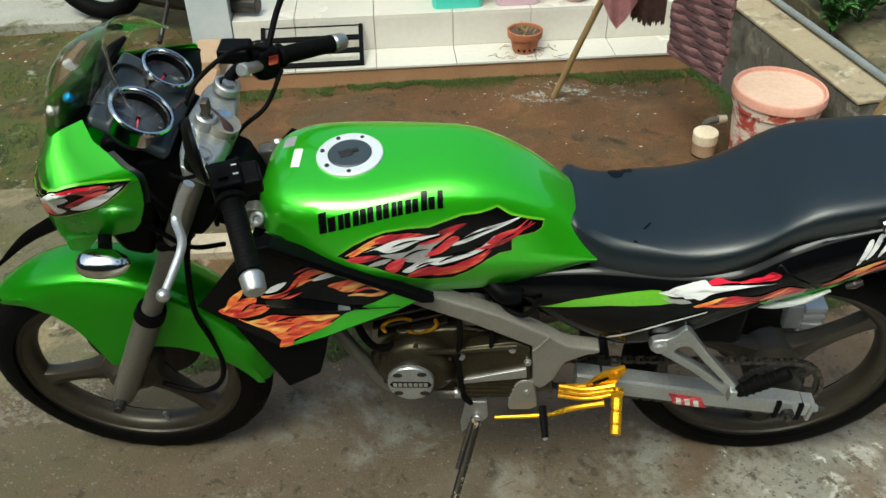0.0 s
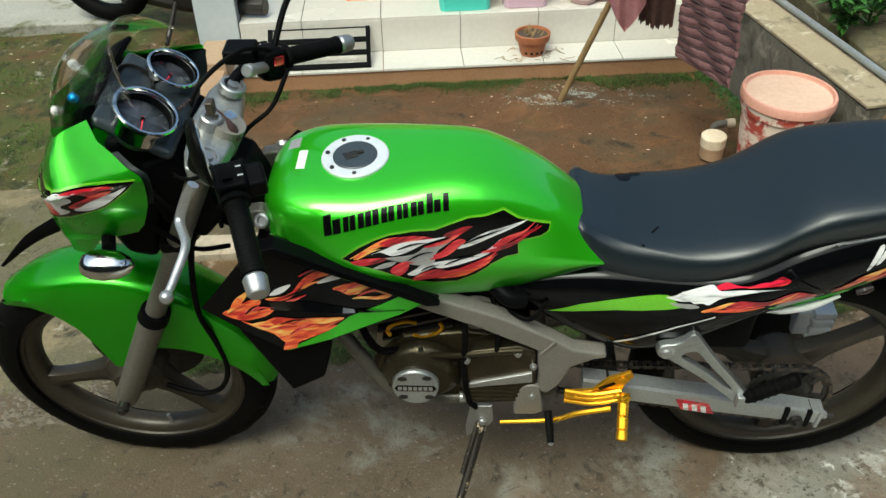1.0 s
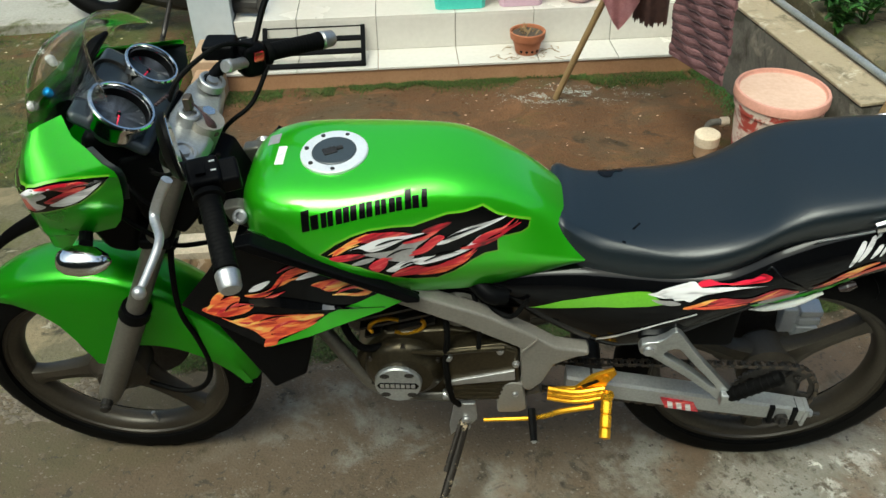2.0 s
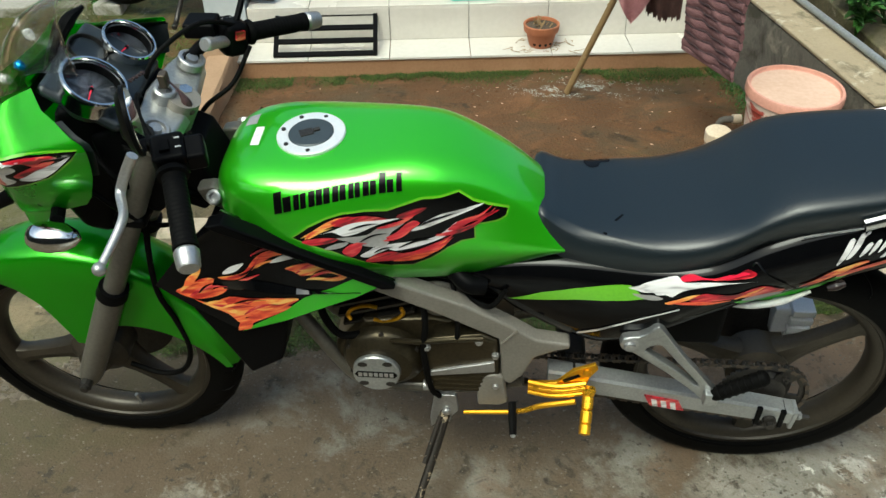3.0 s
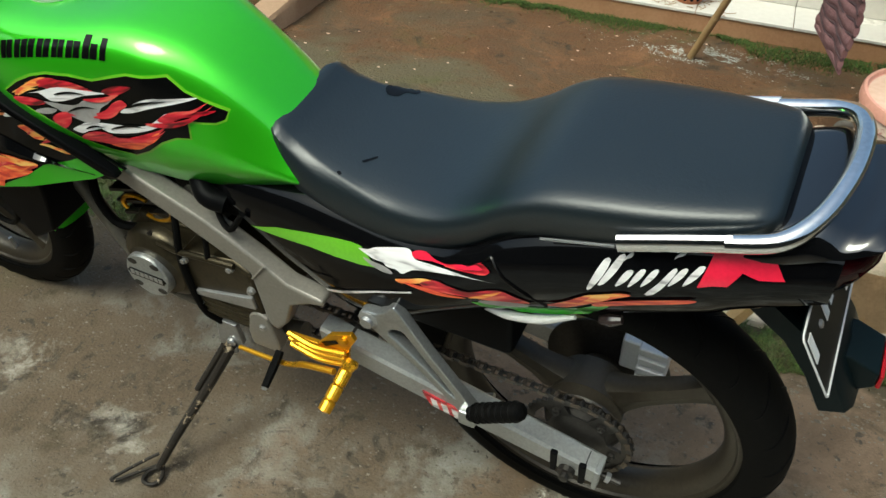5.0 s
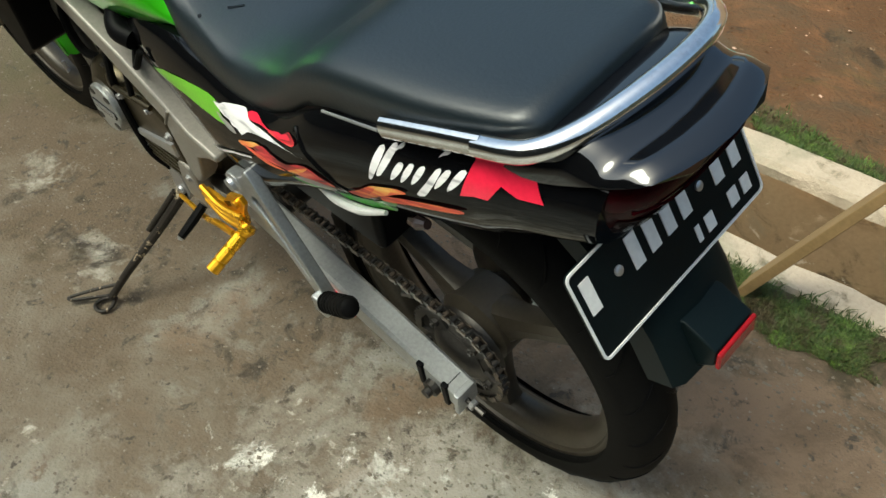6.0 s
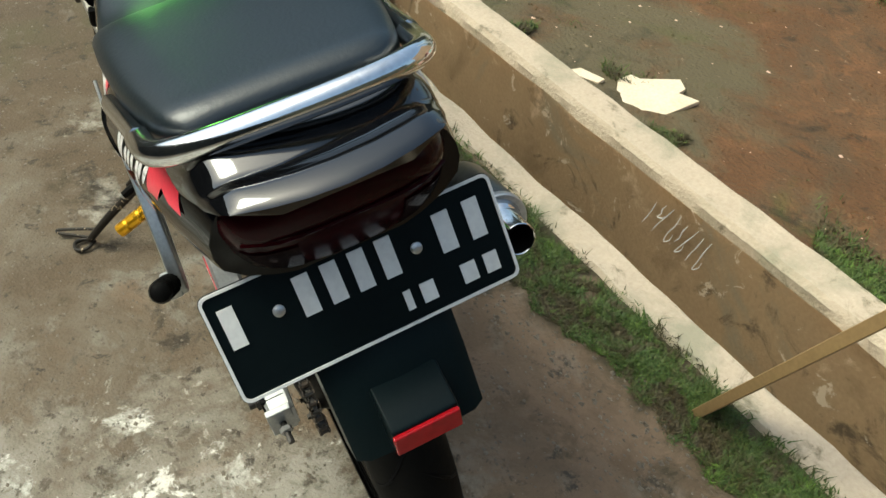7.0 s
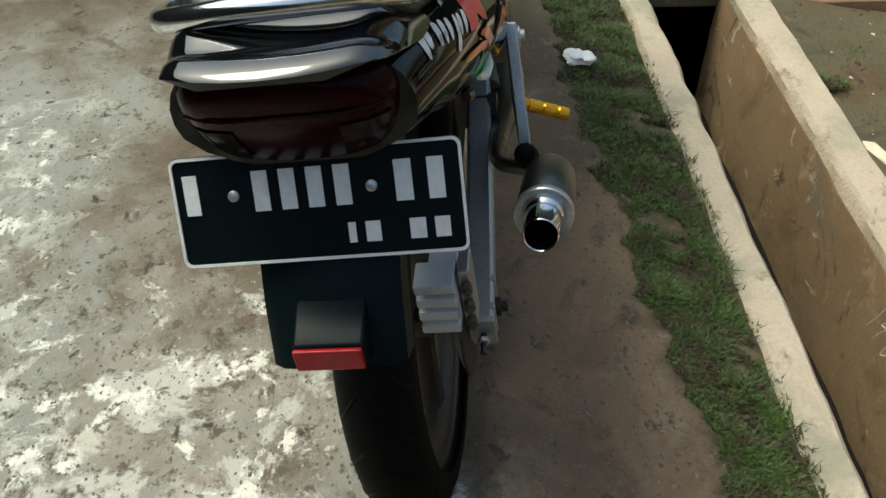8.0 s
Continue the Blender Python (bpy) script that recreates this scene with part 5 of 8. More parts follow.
# side cowls with flames
SHROUD = [(-0.536, 0.652), (-0.456, 0.751), (-0.383, 0.825), (-0.352, 0.807), (-0.224, 0.736), (-0.097, 0.672), (-0.17, 0.633), (-0.278, 0.596), (-0.385, 0.560), (-0.457, 0.605)]
SHROUD_FLAMES = [
    ("yellow", [(-0.479, 0.659), (-0.470, 0.678), (-0.452, 0.693), (-0.441, 0.699), (-0.448, 0.683), (-0.458, 0.670), (-0.469, 0.658)]),
    ("orange", [(-0.497, 0.645), (-0.476, 0.659), (-0.453, 0.673), (-0.436, 0.680), (-0.420, 0.678), (-0.429, 0.656), (-0.407, 0.663), (-0.391, 0.668), (-0.409, 0.647), (-0.437, 0.636), (-0.464, 0.633)]),
    ("orange", [(-0.412, 0.683), (-0.383, 0.688), (-0.361, 0.699), (-0.342, 0.724), (-0.320, 0.741), (-0.289, 0.748), (-0.264, 0.743), (-0.306, 0.732), (-0.327, 0.718), (-0.350, 0.699), (-0.373, 0.681), (-0.400, 0.678)]),
    ("yellow", [(-0.349, 0.707), (-0.322, 0.721), (-0.296, 0.726), (-0.323, 0.716), (-0.339, 0.706)]),
    ("white", [(-0.314, 0.718), (-0.301, 0.729), (-0.274, 0.740), (-0.259, 0.737), (-0.270, 0.729), (-0.297, 0.721)]),
    ("white", [(-0.403, 0.691), (-0.391, 0.704), (-0.369, 0.714), (-0.361, 0.714), (-0.376, 0.699), (-0.390, 0.692)]),
    ("red", [(-0.399, 0.663), (-0.379, 0.676), (-0.357, 0.686), (-0.335, 0.693), (-0.358, 0.679), (-0.380, 0.665)]),
    ("orange", [(-0.288, 0.707), (-0.267, 0.715), (-0.241, 0.721), (-0.215, 0.732), (-0.195, 0.722), (-0.170, 0.711), (-0.186, 0.704), (-0.171, 0.696), (-0.187, 0.686), (-0.207, 0.695), (-0.228, 0.694), (-0.259, 0.691), (-0.273, 0.700)]),
    ("yellow", [(-0.254, 0.682), (-0.239, 0.687), (-0.208, 0.685), (-0.177, 0.693), (-0.188, 0.680), (-0.209, 0.677), (-0.234, 0.681)]),
    ("yellow", [(-0.236, 0.717), (-0.215, 0.731), (-0.197, 0.722), (-0.216, 0.712)]),
    ("orange", [(-0.464, 0.633), (-0.434, 0.625), (-0.399, 0.641), (-0.358, 0.639), (-0.315, 0.642), (-0.271, 0.640), (-0.291, 0.625), (-0.318, 0.610), (-0.347, 0.596), (-0.373, 0.596), (-0.386, 0.582), (-0.405, 0.602), (-0.435, 0.616)]),
    ("yellow", [(-0.445, 0.623), (-0.411, 0.633), (-0.402, 0.620), (-0.388, 0.610), (-0.399, 0.604)]),
    ("yellow", [(-0.369, 0.634), (-0.326, 0.639), (-0.272, 0.639), (-0.306, 0.629), (-0.349, 0.621)]),
    ("orange", [(-0.392, 0.566), (-0.383, 0.588), (-0.368, 0.596), (-0.340, 0.607), (-0.307, 0.621), (-0.285, 0.624), (-0.313, 0.607), (-0.353, 0.588), (-0.370, 0.577), (-0.366, 0.571), (-0.383, 0.566)]),
]
for side in (-1, 1):
    bm = panel(SHROUD, lambda x, z: side * shroud_half(x, z), 0.005)
    cowl = part("side_cowl", bm, cowl_black, bike, "black side cowl with orange flame graphics", smooth=50)
    sticker("green_edge", [(-0.385, 0.5615), (-0.278, 0.5975), (-0.17, 0.6345), (-0.100, 0.672), (-0.150, 0.690), (-0.205, 0.662), (-0.262, 0.640), (-0.300, 0.612), (-0.36, 0.578)], shroud_half, side, 0.0006, "green", cowl)
    bm = bmesh.new()
    rows = []
    for q in range(13):
        t = q / 12
        x = -0.405 + 0.245 * t
        zt, zm, zl = 0.6745 + 0.012 * math.sin(math.pi * min(1, t * 1.6)) - 0.030 * t, 0.6655 - 0.0185 * t, 0.6585 - 0.0115 * t
        rise = 0.006 * math.sin(math.pi * t) ** 0.8 if 0 < t < 1 else 0
        rows.append([(x, side * (shroud_half(x, zt) + 0.0018), zt), (x, side * (shroud_half(x, zm) + 0.0022 + rise), zm), (x, side * (shroud_half(x, zl) + 0.0018), zl)])
    loft(bm, rows, cap=False, closed=False)
    part("crease", bm, black_paint, cowl, smooth=20)
    for k, (ink, shape) in enumerate(SHROUD_FLAMES):
        sticker("flame", smooth_loop(shape, 3), shroud_half, side, 0.0010 + 0.00012 * k, ink, cowl, 0.009)
    for k, (ink, x0, z0, x1, z1, w, bend) in enumerate((
            ("red", -0.470, 0.640, -0.395, 0.664, 0.006, 0.12), ("yellow", -0.488, 0.646, -0.438, 0.672, 0.005, 0.15), ("black", -0.452, 0.648, -0.418, 0.672, 0.003, 0.10), ("red", -0.430, 0.622, -0.345, 0.640, 0.006, -0.10), ("yellow", -0.420, 0.612, -0.350, 0.622, 0.005, 0.12),
            ("black", -0.392, 0.626, -0.330, 0.637, 0.003, 0.08), ("red", -0.375, 0.603, -0.300, 0.628, 0.005, 0.12), ("yellow", -0.350, 0.616, -0.282, 0.637, 0.005, -0.10), ("red", -0.395, 0.684, -0.330, 0.732, 0.005, -0.14), ("black", -0.372, 0.690, -0.338, 0.718, 0.003, -0.1),
            ("red", -0.270, 0.698, -0.205, 0.718, 0.005, 0.12), ("yellow", -0.262, 0.704, -0.212, 0.724, 0.004, -0.12), ("red", -0.245, 0.688, -0.184, 0.700, 0.004, 0.10), ("black", -0.240, 0.696, -0.192, 0.706, 0.0025, 0.08), ("red", -0.345, 0.735, -0.275, 0.752, 0.004, 0.10))):
        sticker("flame_lick", tongue(x0, z0, x1, z1, w, bend), shroud_half, side, 0.0030 + 0.00008 * k, ink, cowl, 0.009)
    bm = bmesh.new()
    tube(bm, [(-0.455, side * 0.168, 0.754), (-0.40, side * 0.160, 0.792), (-0.362, side * 0.153, 0.80), (-0.34, side * 0.156, 0.765)], 0.003, 8)
    part("cowl_rib", bm, cowl_black, cowl)
    # dark air scoop below it
    bm = bmesh.new()
    o = [(-0.478, 0.600), (-0.385, 0.566), (-0.300, 0.585), (-0.312, 0.520), (-0.330, 0.455), (-0.400, 0.408), (-0.425, 0.470)]
    loft(bm, [[(x, side * 0.085, z) for x, z in o], [(x, side * 0.172, z) for x, z in o]])
    part("air_scoop", bm, black_plastic, bike, bevel=0.006)

# radiator and cylinder between the cowls, dark
bm = bmesh.new()
box(bm, (-0.43, -0.11, 0.50), (-0.39, 0.11, 0.76))
rad = part("radiator", bm, black_plastic, bike, bevel=0.003)
for i in range(10):
    bm = bmesh.new()
    box(bm, (-0.433, -0.10, 0.515 + i * 0.024), (-0.388, 0.10, 0.519 + i * 0.024))
    part("cooling_fin", bm, steel, rad)

# seat
SEAT = [  # x, top, shoulder, bottom, half width
    (0.138, 0.770, 0.765, 0.735, 0.070), (0.150, 0.792, 0.786, 0.728, 0.092), (0.185, 0.776, 0.765, 0.705, 0.108), (0.230, 0.762, 0.744, 0.690, 0.120), (0.290, 0.757, 0.728, 0.680, 0.130),
    (0.360, 0.759, 0.722, 0.680, 0.137), (0.430, 0.774, 0.742, 0.705, 0.139), (0.480, 0.800, 0.772, 0.735, 0.139), (0.520, 0.832, 0.806, 0.768, 0.138), (0.560, 0.855, 0.826, 0.788, 0.137),
    (0.620, 0.869, 0.840, 0.803, 0.135), (0.700, 0.881, 0.854, 0.820, 0.128), (0.770, 0.891, 0.868, 0.838, 0.1145), (0.805, 0.895, 0.876, 0.846, 0.103), (0.822, 0.886, 0.872, 0.850, 0.088)]
def seat_at(x):
    """Top, shoulder, bottom and half width of the seat at x, by a smooth curve through the table."""
    return smooth_row(SEAT, x)
SEAT_EDGE = [(0.138, 0.064), (0.157, 0.079), (0.195, 0.089), (0.244, 0.105), (0.296, 0.120), (0.340, 0.1315), (0.400, 0.139)]
def seat_ring(x):
    top, sh, low, w = seat_at(x)
    slack = max(0, w - smooth_row(SEAT_EDGE, x)[0]) if x < 0.40 else 0
    tight = min(1, slack / 0.012)
    half = []
    for k, q, flare in ((0.955, None, 0.0), (0.985, -0.65, 0.12), (1.0, -0.07, 0.42), (0.990, 0.30, 0.70), (0.955, 0.58, 0.88), (0.90, 0.76, 0.90), (0.80, 0.88, 0.85), (0.62, 0.95, 0.66), (0.32, 0.99, 0.34)):
        z = low if q is None else sh + q * ((sh - low) if q < -0.1 else (top - sh))
        if q is not None and q > 0.5:
            z += (top - z) * 0.55 * tight
        half.append((w * k - slack * flare, z))
    return [(x, y, z) for y, z in half] + [(x, 0, top)] + [(x, -y, z) for y, z in reversed(half)]
bm = bmesh.new()
loft(bm, [seat_ring(0.138 + 0.684 * i / 76) for i in range(77)])
seat = part("seat", bm, vinyl, bike, "stepped black vinyl seat with small scuffs", smooth=70)
seat_tree = BVHTree.FromPolygons([v.co.copy() for v in seat.data.vertices], [tuple(p.vertices) for p in seat.data.polygons])
def on_seat(outline, lift=0.0008):
    """A thin mark that lies on the seat's top, outline in x and y."""
    bm = fill(outline, 0.006)
    for v in bm.verts:
        x, y = v.co.x, v.co.z
        v.co = Vector((x, y, seat_tree.ray_cast(Vector((x, y, 1.2)), Vector((0, 0, -1)))[0].z + lift))
    return bm
part("scuff", on_seat([(0.283, -0.067), (0.287, -0.069), (0.301, -0.052), (0.298, -0.050)]), d_black, seat)
part("scuff", on_seat([(0.262, -0.100), (0.268, -0.103), (0.270, -0.099), (0.264, -0.096)]), d_black, seat)
part("worn_patch", on_seat(smooth_loop([(0.236, 0.090), (0.246, 0.076), (0.262, 0.080), (0.268, 0.094), (0.284, 0.098), (0.282, 0.110), (0.250, 0.112), (0.240, 0.104)], 3)), d_black, seat)
for side in (-1, 1):
    bm = bmesh.new()
    tube(bm, [(x, side * (seat_at(x)[3] * 0.94), seat_at(x)[2] + 0.001) for x in (0.16, 0.25, 0.36, 0.47, 0.56, 0.7, 0.81)], 0.0035, 6)
    part("seat_piping", bm, black_plastic, seat)

# tail panels
def tail_ring(x):
    top, low, w = tail_section(x)
    zs = [low + (top - low) * q for q in (0, 0.06, 0.18, 0.34, 0.5, 0.66, 0.82, 0.94, 1)]
    right = [(tail_half(x, z) * (0.93 if z == low or z == top else 1), z) for z in zs]
    return [(x, y, z) for y, z in right] + [(x, -y, z) for y, z in reversed(right)]
bm = bmesh.new()
loft(bm, [tail_ring(0.03 + 0.862 * i / 76) for i in range(77)])
tail = part("tail_cowl", bm, cowl_black, bike, "gloss black tail cowl with red and white graphics", smooth=60)
SIDE_FLAMES = [
    ("white", [(0.312, 0.672), (0.329, 0.677), (0.342, 0.685), (0.386, 0.701), (0.397, 0.699), (0.404, 0.694), (0.420, 0.696), (0.455, 0.703), (0.534, 0.719), (0.493, 0.710), (0.448, 0.695), (0.410, 0.682), (0.399, 0.676), (0.387, 0.666), (0.376, 0.668), (0.362, 0.665), (0.355, 0.669), (0.340, 0.667), (0.325, 0.669)]),
    ("silver", [(0.320, 0.662), (0.341, 0.663), (0.360, 0.664), (0.372, 0.659), (0.355, 0.654), (0.333, 0.656)]),
    ("pink", [(0.398, 0.701), (0.416, 0.708), (0.432, 0.706), (0.451, 0.708), (0.470, 0.717), (0.464, 0.712), (0.449, 0.706), (0.430, 0.702), (0.404, 0.695)]),
    ("red", [(0.448, 0.705), (0.470, 0.717), (0.486, 0.724), (0.501, 0.735), (0.516, 0.732), (0.509, 0.723), (0.491, 0.717), (0.473, 0.711)]),
    ("pink", [(0.461, 0.711), (0.474, 0.719), (0.484, 0.722), (0.496, 0.730), (0.506, 0.729), (0.491, 0.721), (0.478, 0.715)]),
    ("yellow", [(0.376, 0.652), (0.397, 0.663), (0.420, 0.675), (0.434, 0.677), (0.409, 0.661), (0.386, 0.650)]),
    ("red", [(0.417, 0.667), (0.439, 0.681), (0.459, 0.682), (0.489, 0.685), (0.516, 0.701), (0.534, 0.707), (0.552, 0.702), (0.571, 0.693), (0.526, 0.681), (0.490, 0.675), (0.445, 0.664), (0.421, 0.662)]),
    ("orange", [(0.390, 0.653), (0.421, 0.662), (0.453, 0.665), (0.486, 0.671), (0.453, 0.659), (0.421, 0.654)]),
    ("yellow", [(0.488, 0.673), (0.510, 0.690), (0.535, 0.707), (0.523, 0.693), (0.508, 0.681)]),
    ("silver", [(0.502, 0.672), (0.526, 0.683), (0.568, 0.690), (0.559, 0.675), (0.518, 0.668)]),
    ("orange", [(0.592, 0.699), (0.613, 0.717), (0.637, 0.740), (0.655, 0.750), (0.679, 0.761), (0.691, 0.761), (0.675, 0.750), (0.658, 0.736), (0.640, 0.722), (0.616, 0.702)]),
    ("yellow", [(0.632, 0.722), (0.641, 0.734), (0.650, 0.747), (0.668, 0.752), (0.662, 0.741), (0.649, 0.731)]),
    ("orange", [(0.652, 0.732), (0.691, 0.752), (0.755, 0.775), (0.755, 0.768), (0.690, 0.742), (0.652, 0.722)]),
]
def read_along(outline, side):
    """Turn the writing round on the right side, where it runs from the rear to the front."""
    return outline if side < 0 else [(1.4826 - x, z + 0.37 * (1.4826 - 2 * x)) for x, z in reversed(outline)]
for side in (-1, 1):
    sticker("green_wedge", [(0.102, 0.611), (0.163, 0.641), (0.218, 0.657), (0.269, 0.669), (0.299, 0.675), (0.316, 0.676), (0.323, 0.668), (0.345, 0.655), (0.315, 0.646), (0.271, 0.638), (0.227, 0.634)], tail_half, side, 0.0006, "lime", tail)
    for k, (ink, shape) in enumerate(SIDE_FLAMES):
        sticker("flame", smooth_loop(shape, 3), tail_half, side, 0.0010 + 0.00012 * k, ink, tail, 0.009)
    sticker("green_line", [(0.491, 0.664), (0.527, 0.672), (0.562, 0.675), (0.597, 0.682), (0.630, 0.702), (0.666, 0.735), (0.667, 0.725), (0.640, 0.677), (0.600, 0.658), (0.550, 0.642), (0.519, 0.644)], tail_half, side, 0.0007, "green", tail)
    sticker("web_line", [(0.235, 0.541), (0.342, 0.610), (0.402, 0.642), (0.403, 0.639), (0.342, 0.606), (0.234, 0.532)], tail_half, side, 0.0018, "white", tail, 0.008)
    # the model's name as plain slanted strokes and a red block
    for x, z, h, lean, wide, under in ((0.639, 0.753, 0.046, 0.012, 0.009, 0.000), (0.653, 0.765, 0.043, 0.014, 0.008, 0.002), (0.671, 0.770, 0.026, 0.009, 0.008, 0.0), (0.674, 0.803, 0.010, 0.004, 0.005, 0.0), (0.685, 0.774, 0.027, 0.009, 0.007, 0.0), (0.699, 0.779, 0.026, 0.009, 0.007, 0.0),
                                       (0.711, 0.768, 0.043, 0.016, 0.007, 0.006), (0.727, 0.820, 0.010, 0.006, 0.005, 0.0), (0.728, 0.789, 0.026, 0.010, 0.007, 0.0), (0.743, 0.794, 0.028, 0.011, 0.008, 0.0)):
        stroke = smooth_loop([(x - under, z), (x + wide * 0.6, z + 0.003), (x + wide + lean * 0.55, z + h * 0.55), (x + wide + lean, z + h), (x + lean + 0.001, z + h - 0.001), (x + lean * 0.4, z + h * 0.5)], 2)
        sticker("name_stroke", read_along(stroke, side), tail_half, side, 0.0009, "white", tail, 0.01)
    block = [(0.7585, 0.796), (0.771, 0.835), (0.767, 0.842), (0.790, 0.847), (0.822, 0.853), (0.830, 0.848), (0.829, 0.840), (0.812, 0.834), (0.8436, 0.826), (0.818, 0.822), (0.800, 0.826), (0.789, 0.806), (0.774, 0.803)]
    sticker("name_block", read_along(block, side), tail_half, side, 0.0010, "pink", tail, 0.01)
    # seam line between the panels, and the pale lower trim
    bm = bmesh.new()
    tube(bm, [(x, side * (tail_half(x, z) + 0.0003), z) for x, z in ((0.508, 0.741), (0.514, 0.747), (0.527, 0.736), (0.542, 0.726), (0.565, 0.712), (0.591, 0.689))], 0.0022, 6)
    part("panel_seam", bm, d_black, tail)
    bm = bmesh.new()
    tube(bm, [(0.50, side * 0.138, 0.628), (0.535, side * 0.140, 0.632), (0.58, side * 0.139, 0.644), (0.625, side * 0.135, 0.668)], [0.003, 0.0065, 0.0065, 0.003], 10)
    part("lower_trim", bm, white_paint, tail, "dull white lower trim strip")
    bm = bmesh.new()
    tube(bm, [(0.655, side * 0.125, 0.668), (0.668, side * 0.125, 0.674), (0.682, side * 0.124, 0.680)], [0.006, 0.009, 0.006], 10)
    part("reflector", bm, grey_lens, tail)

# tail spoiler, lamp, grab rail
bm = bmesh.new()
rings = []
for x, top, low, w, flat in ((0.795, 0.860, 0.836, 0.117, 0.086), (0.815, 0.872, 0.840, 0.115, 0.084), (0.835, 0.8820, 0.844, 0.113, 0.083), (0.850, 0.8875, 0.848, 0.111, 0.082), (0.858, 0.8898, 0.850, 0.110, 0.081), (0.865, 0.8904, 0.852, 0.109, 0.080), (0.872, 0.8894, 0.854, 0.108, 0.079), (0.885, 0.8858, 0.857, 0.106, 0.077), (0.896, 0.8826, 0.860, 0.104, 0.076),
                             (0.902, 0.8814, 0.862, 0.103, 0.075), (0.908, 0.8822, 0.864, 0.102, 0.0745), (0.917, 0.8862, 0.867, 0.100, 0.073), (0.922, 0.8878, 0.869, 0.098, 0.072), (0.927, 0.8880, 0.871, 0.096, 0.0715), (0.938, 0.8858, 0.876, 0.092, 0.070), (0.9445, 0.8838, 0.880, 0.088, 0.068), (0.947, 0.8820, 0.8805, 0.086, 0.066)):
    h = top - low
    d = w - flat
    half = [(w, low), (flat + 0.93 * d, low + 0.24 * h), (flat + 0.80 * d, low + 0.46 * h), (flat + 0.62 * d, low + 0.66 * h), (flat + 0.40 * d, low + 0.83 * h), (flat + 0.16 * d, low + 0.95 * h), (flat - 0.002, top), (flat - 0.012, top + 0.0004), (flat * 0.45, top + 0.0010)]
    back = 0.020 if x > 0.9 else 0.020 * max(0, (x - 0.84) / 0.06)
    r = [(x - back * (y / w) ** 2, -y, z) for y, z in half] + [(x, 0, top + 0.0014)] + [(x - back * (y / w) ** 2, y, z) for y, z in reversed(half)]
    rings.append(r + [(x - 0.004, w * 0.6, low - 0.004), (x - 0.004, -w * 0.6, low - 0.004)])
loft(bm, rings)
part("tail_spoiler", bm, black_paint, bike, "glossy black tail spoiler reflecting the sky", smooth=38)
bm = bmesh.new()
rings = []
def lens_x(x, q):
    """The lens face, nearly flat with rounded ends."""
    return x - 0.014 * q * q - 0.034 * abs(q) ** 9
for z, x, w in ((0.868, 0.928, 0.078), (0.860, 0.932, 0.088), (0.850, 0.932, 0.0975), (0.838, 0.930, 0.1010), (0.812, 0.921, 0.1005), (0.790, 0.910, 0.0955), (0.772, 0.899, 0.086), (0.762, 0.889, 0.076)):
    rings.append([(lens_x(x, q), w * q, z) for q in (-1, -0.98, -0.95, -0.9, -0.82, -0.7, -0.5, -0.25, 0, 0.25, 0.5, 0.7, 0.82, 0.9, 0.95, 0.98, 1)] + [(x - 0.085, w * 0.99, z), (x - 0.085, -w * 0.99, z)])
loft(bm, rings)
lamp = part("tail_lamp", bm, dark_red_lens, bike, "dark red tail lamp with smoked winkers", smooth=60)
for s in (-1, 1):
    bm = bmesh.new()
    rings = []
    for z, x, w in ((0.820, 0.9238, 0.1007), (0.806, 0.9180, 0.0990), (0.790, 0.910, 0.0955), (0.777, 0.9022, 0.0885)):
        rings.append([(lens_x(x, q) + 0.0016, s * w * q, z) for q in (0.46, 0.54, 0.62, 0.70, 0.78, 0.85, 0.90)])
    loft(bm, rings, cap=False, closed=False)
    bmesh.ops.solidify(bm, geom=bm.faces[:], thickness=0.001)
    part("winker_lens", bm, grey_lens, lamp, "smoked grey winker lens")
bm = bmesh.new()
tube(bm, [(lens_x(0.930, q) + 0.001, 0.101 * q, 0.838 - 0.004 * abs(q)) for q in (-0.86, -0.6, -0.4, -0.2, 0, 0.2, 0.4, 0.6, 0.86)], 0.0016, 6, 3)
part("lens_rib", bm, dark_red_lens, lamp)

bm = bmesh.new()
path = [(0.775, -0.1250, 0.8625), (0.805, -0.1225, 0.8725), (0.826, -0.1165, 0.8800), (0.844, -0.100, 0.8880), (0.860, -0.070, 0.8970), (0.872, -0.025, 0.9050), (0.877, 0.020, 0.9085), (0.875, 0.062, 0.9085), (0.864, 0.092, 0.9040), (0.842, 0.110, 0.8930), (0.812, 0.117, 0.8800), (0.780, 0.1215, 0.8680)]
tube(bm, path, 0.0112, 16)
rail = part("grab_rail", bm, chrome, bike, "chromed grab rail round the seat's rear")
for s in (-1, 1):
    bm = bmesh.new()
    tube(bm, [(0.664, s * 0.139, 0.829), (0.72, s * 0.132, 0.846), (0.782, s * 0.1245, 0.8645 if s < 0 else 0.8685)], 0.0125, 12, flat=0.7)
    part("rail_end", bm, chrome, rail, bevel=0)
    bm = bmesh.new()
    tube(bm, [(0.575, s * 0.148, 0.806), (0.662, s * 0.146, 0.829)], 0.0018, 6, 1)
    part("rail_strap", bm, alu, rail)

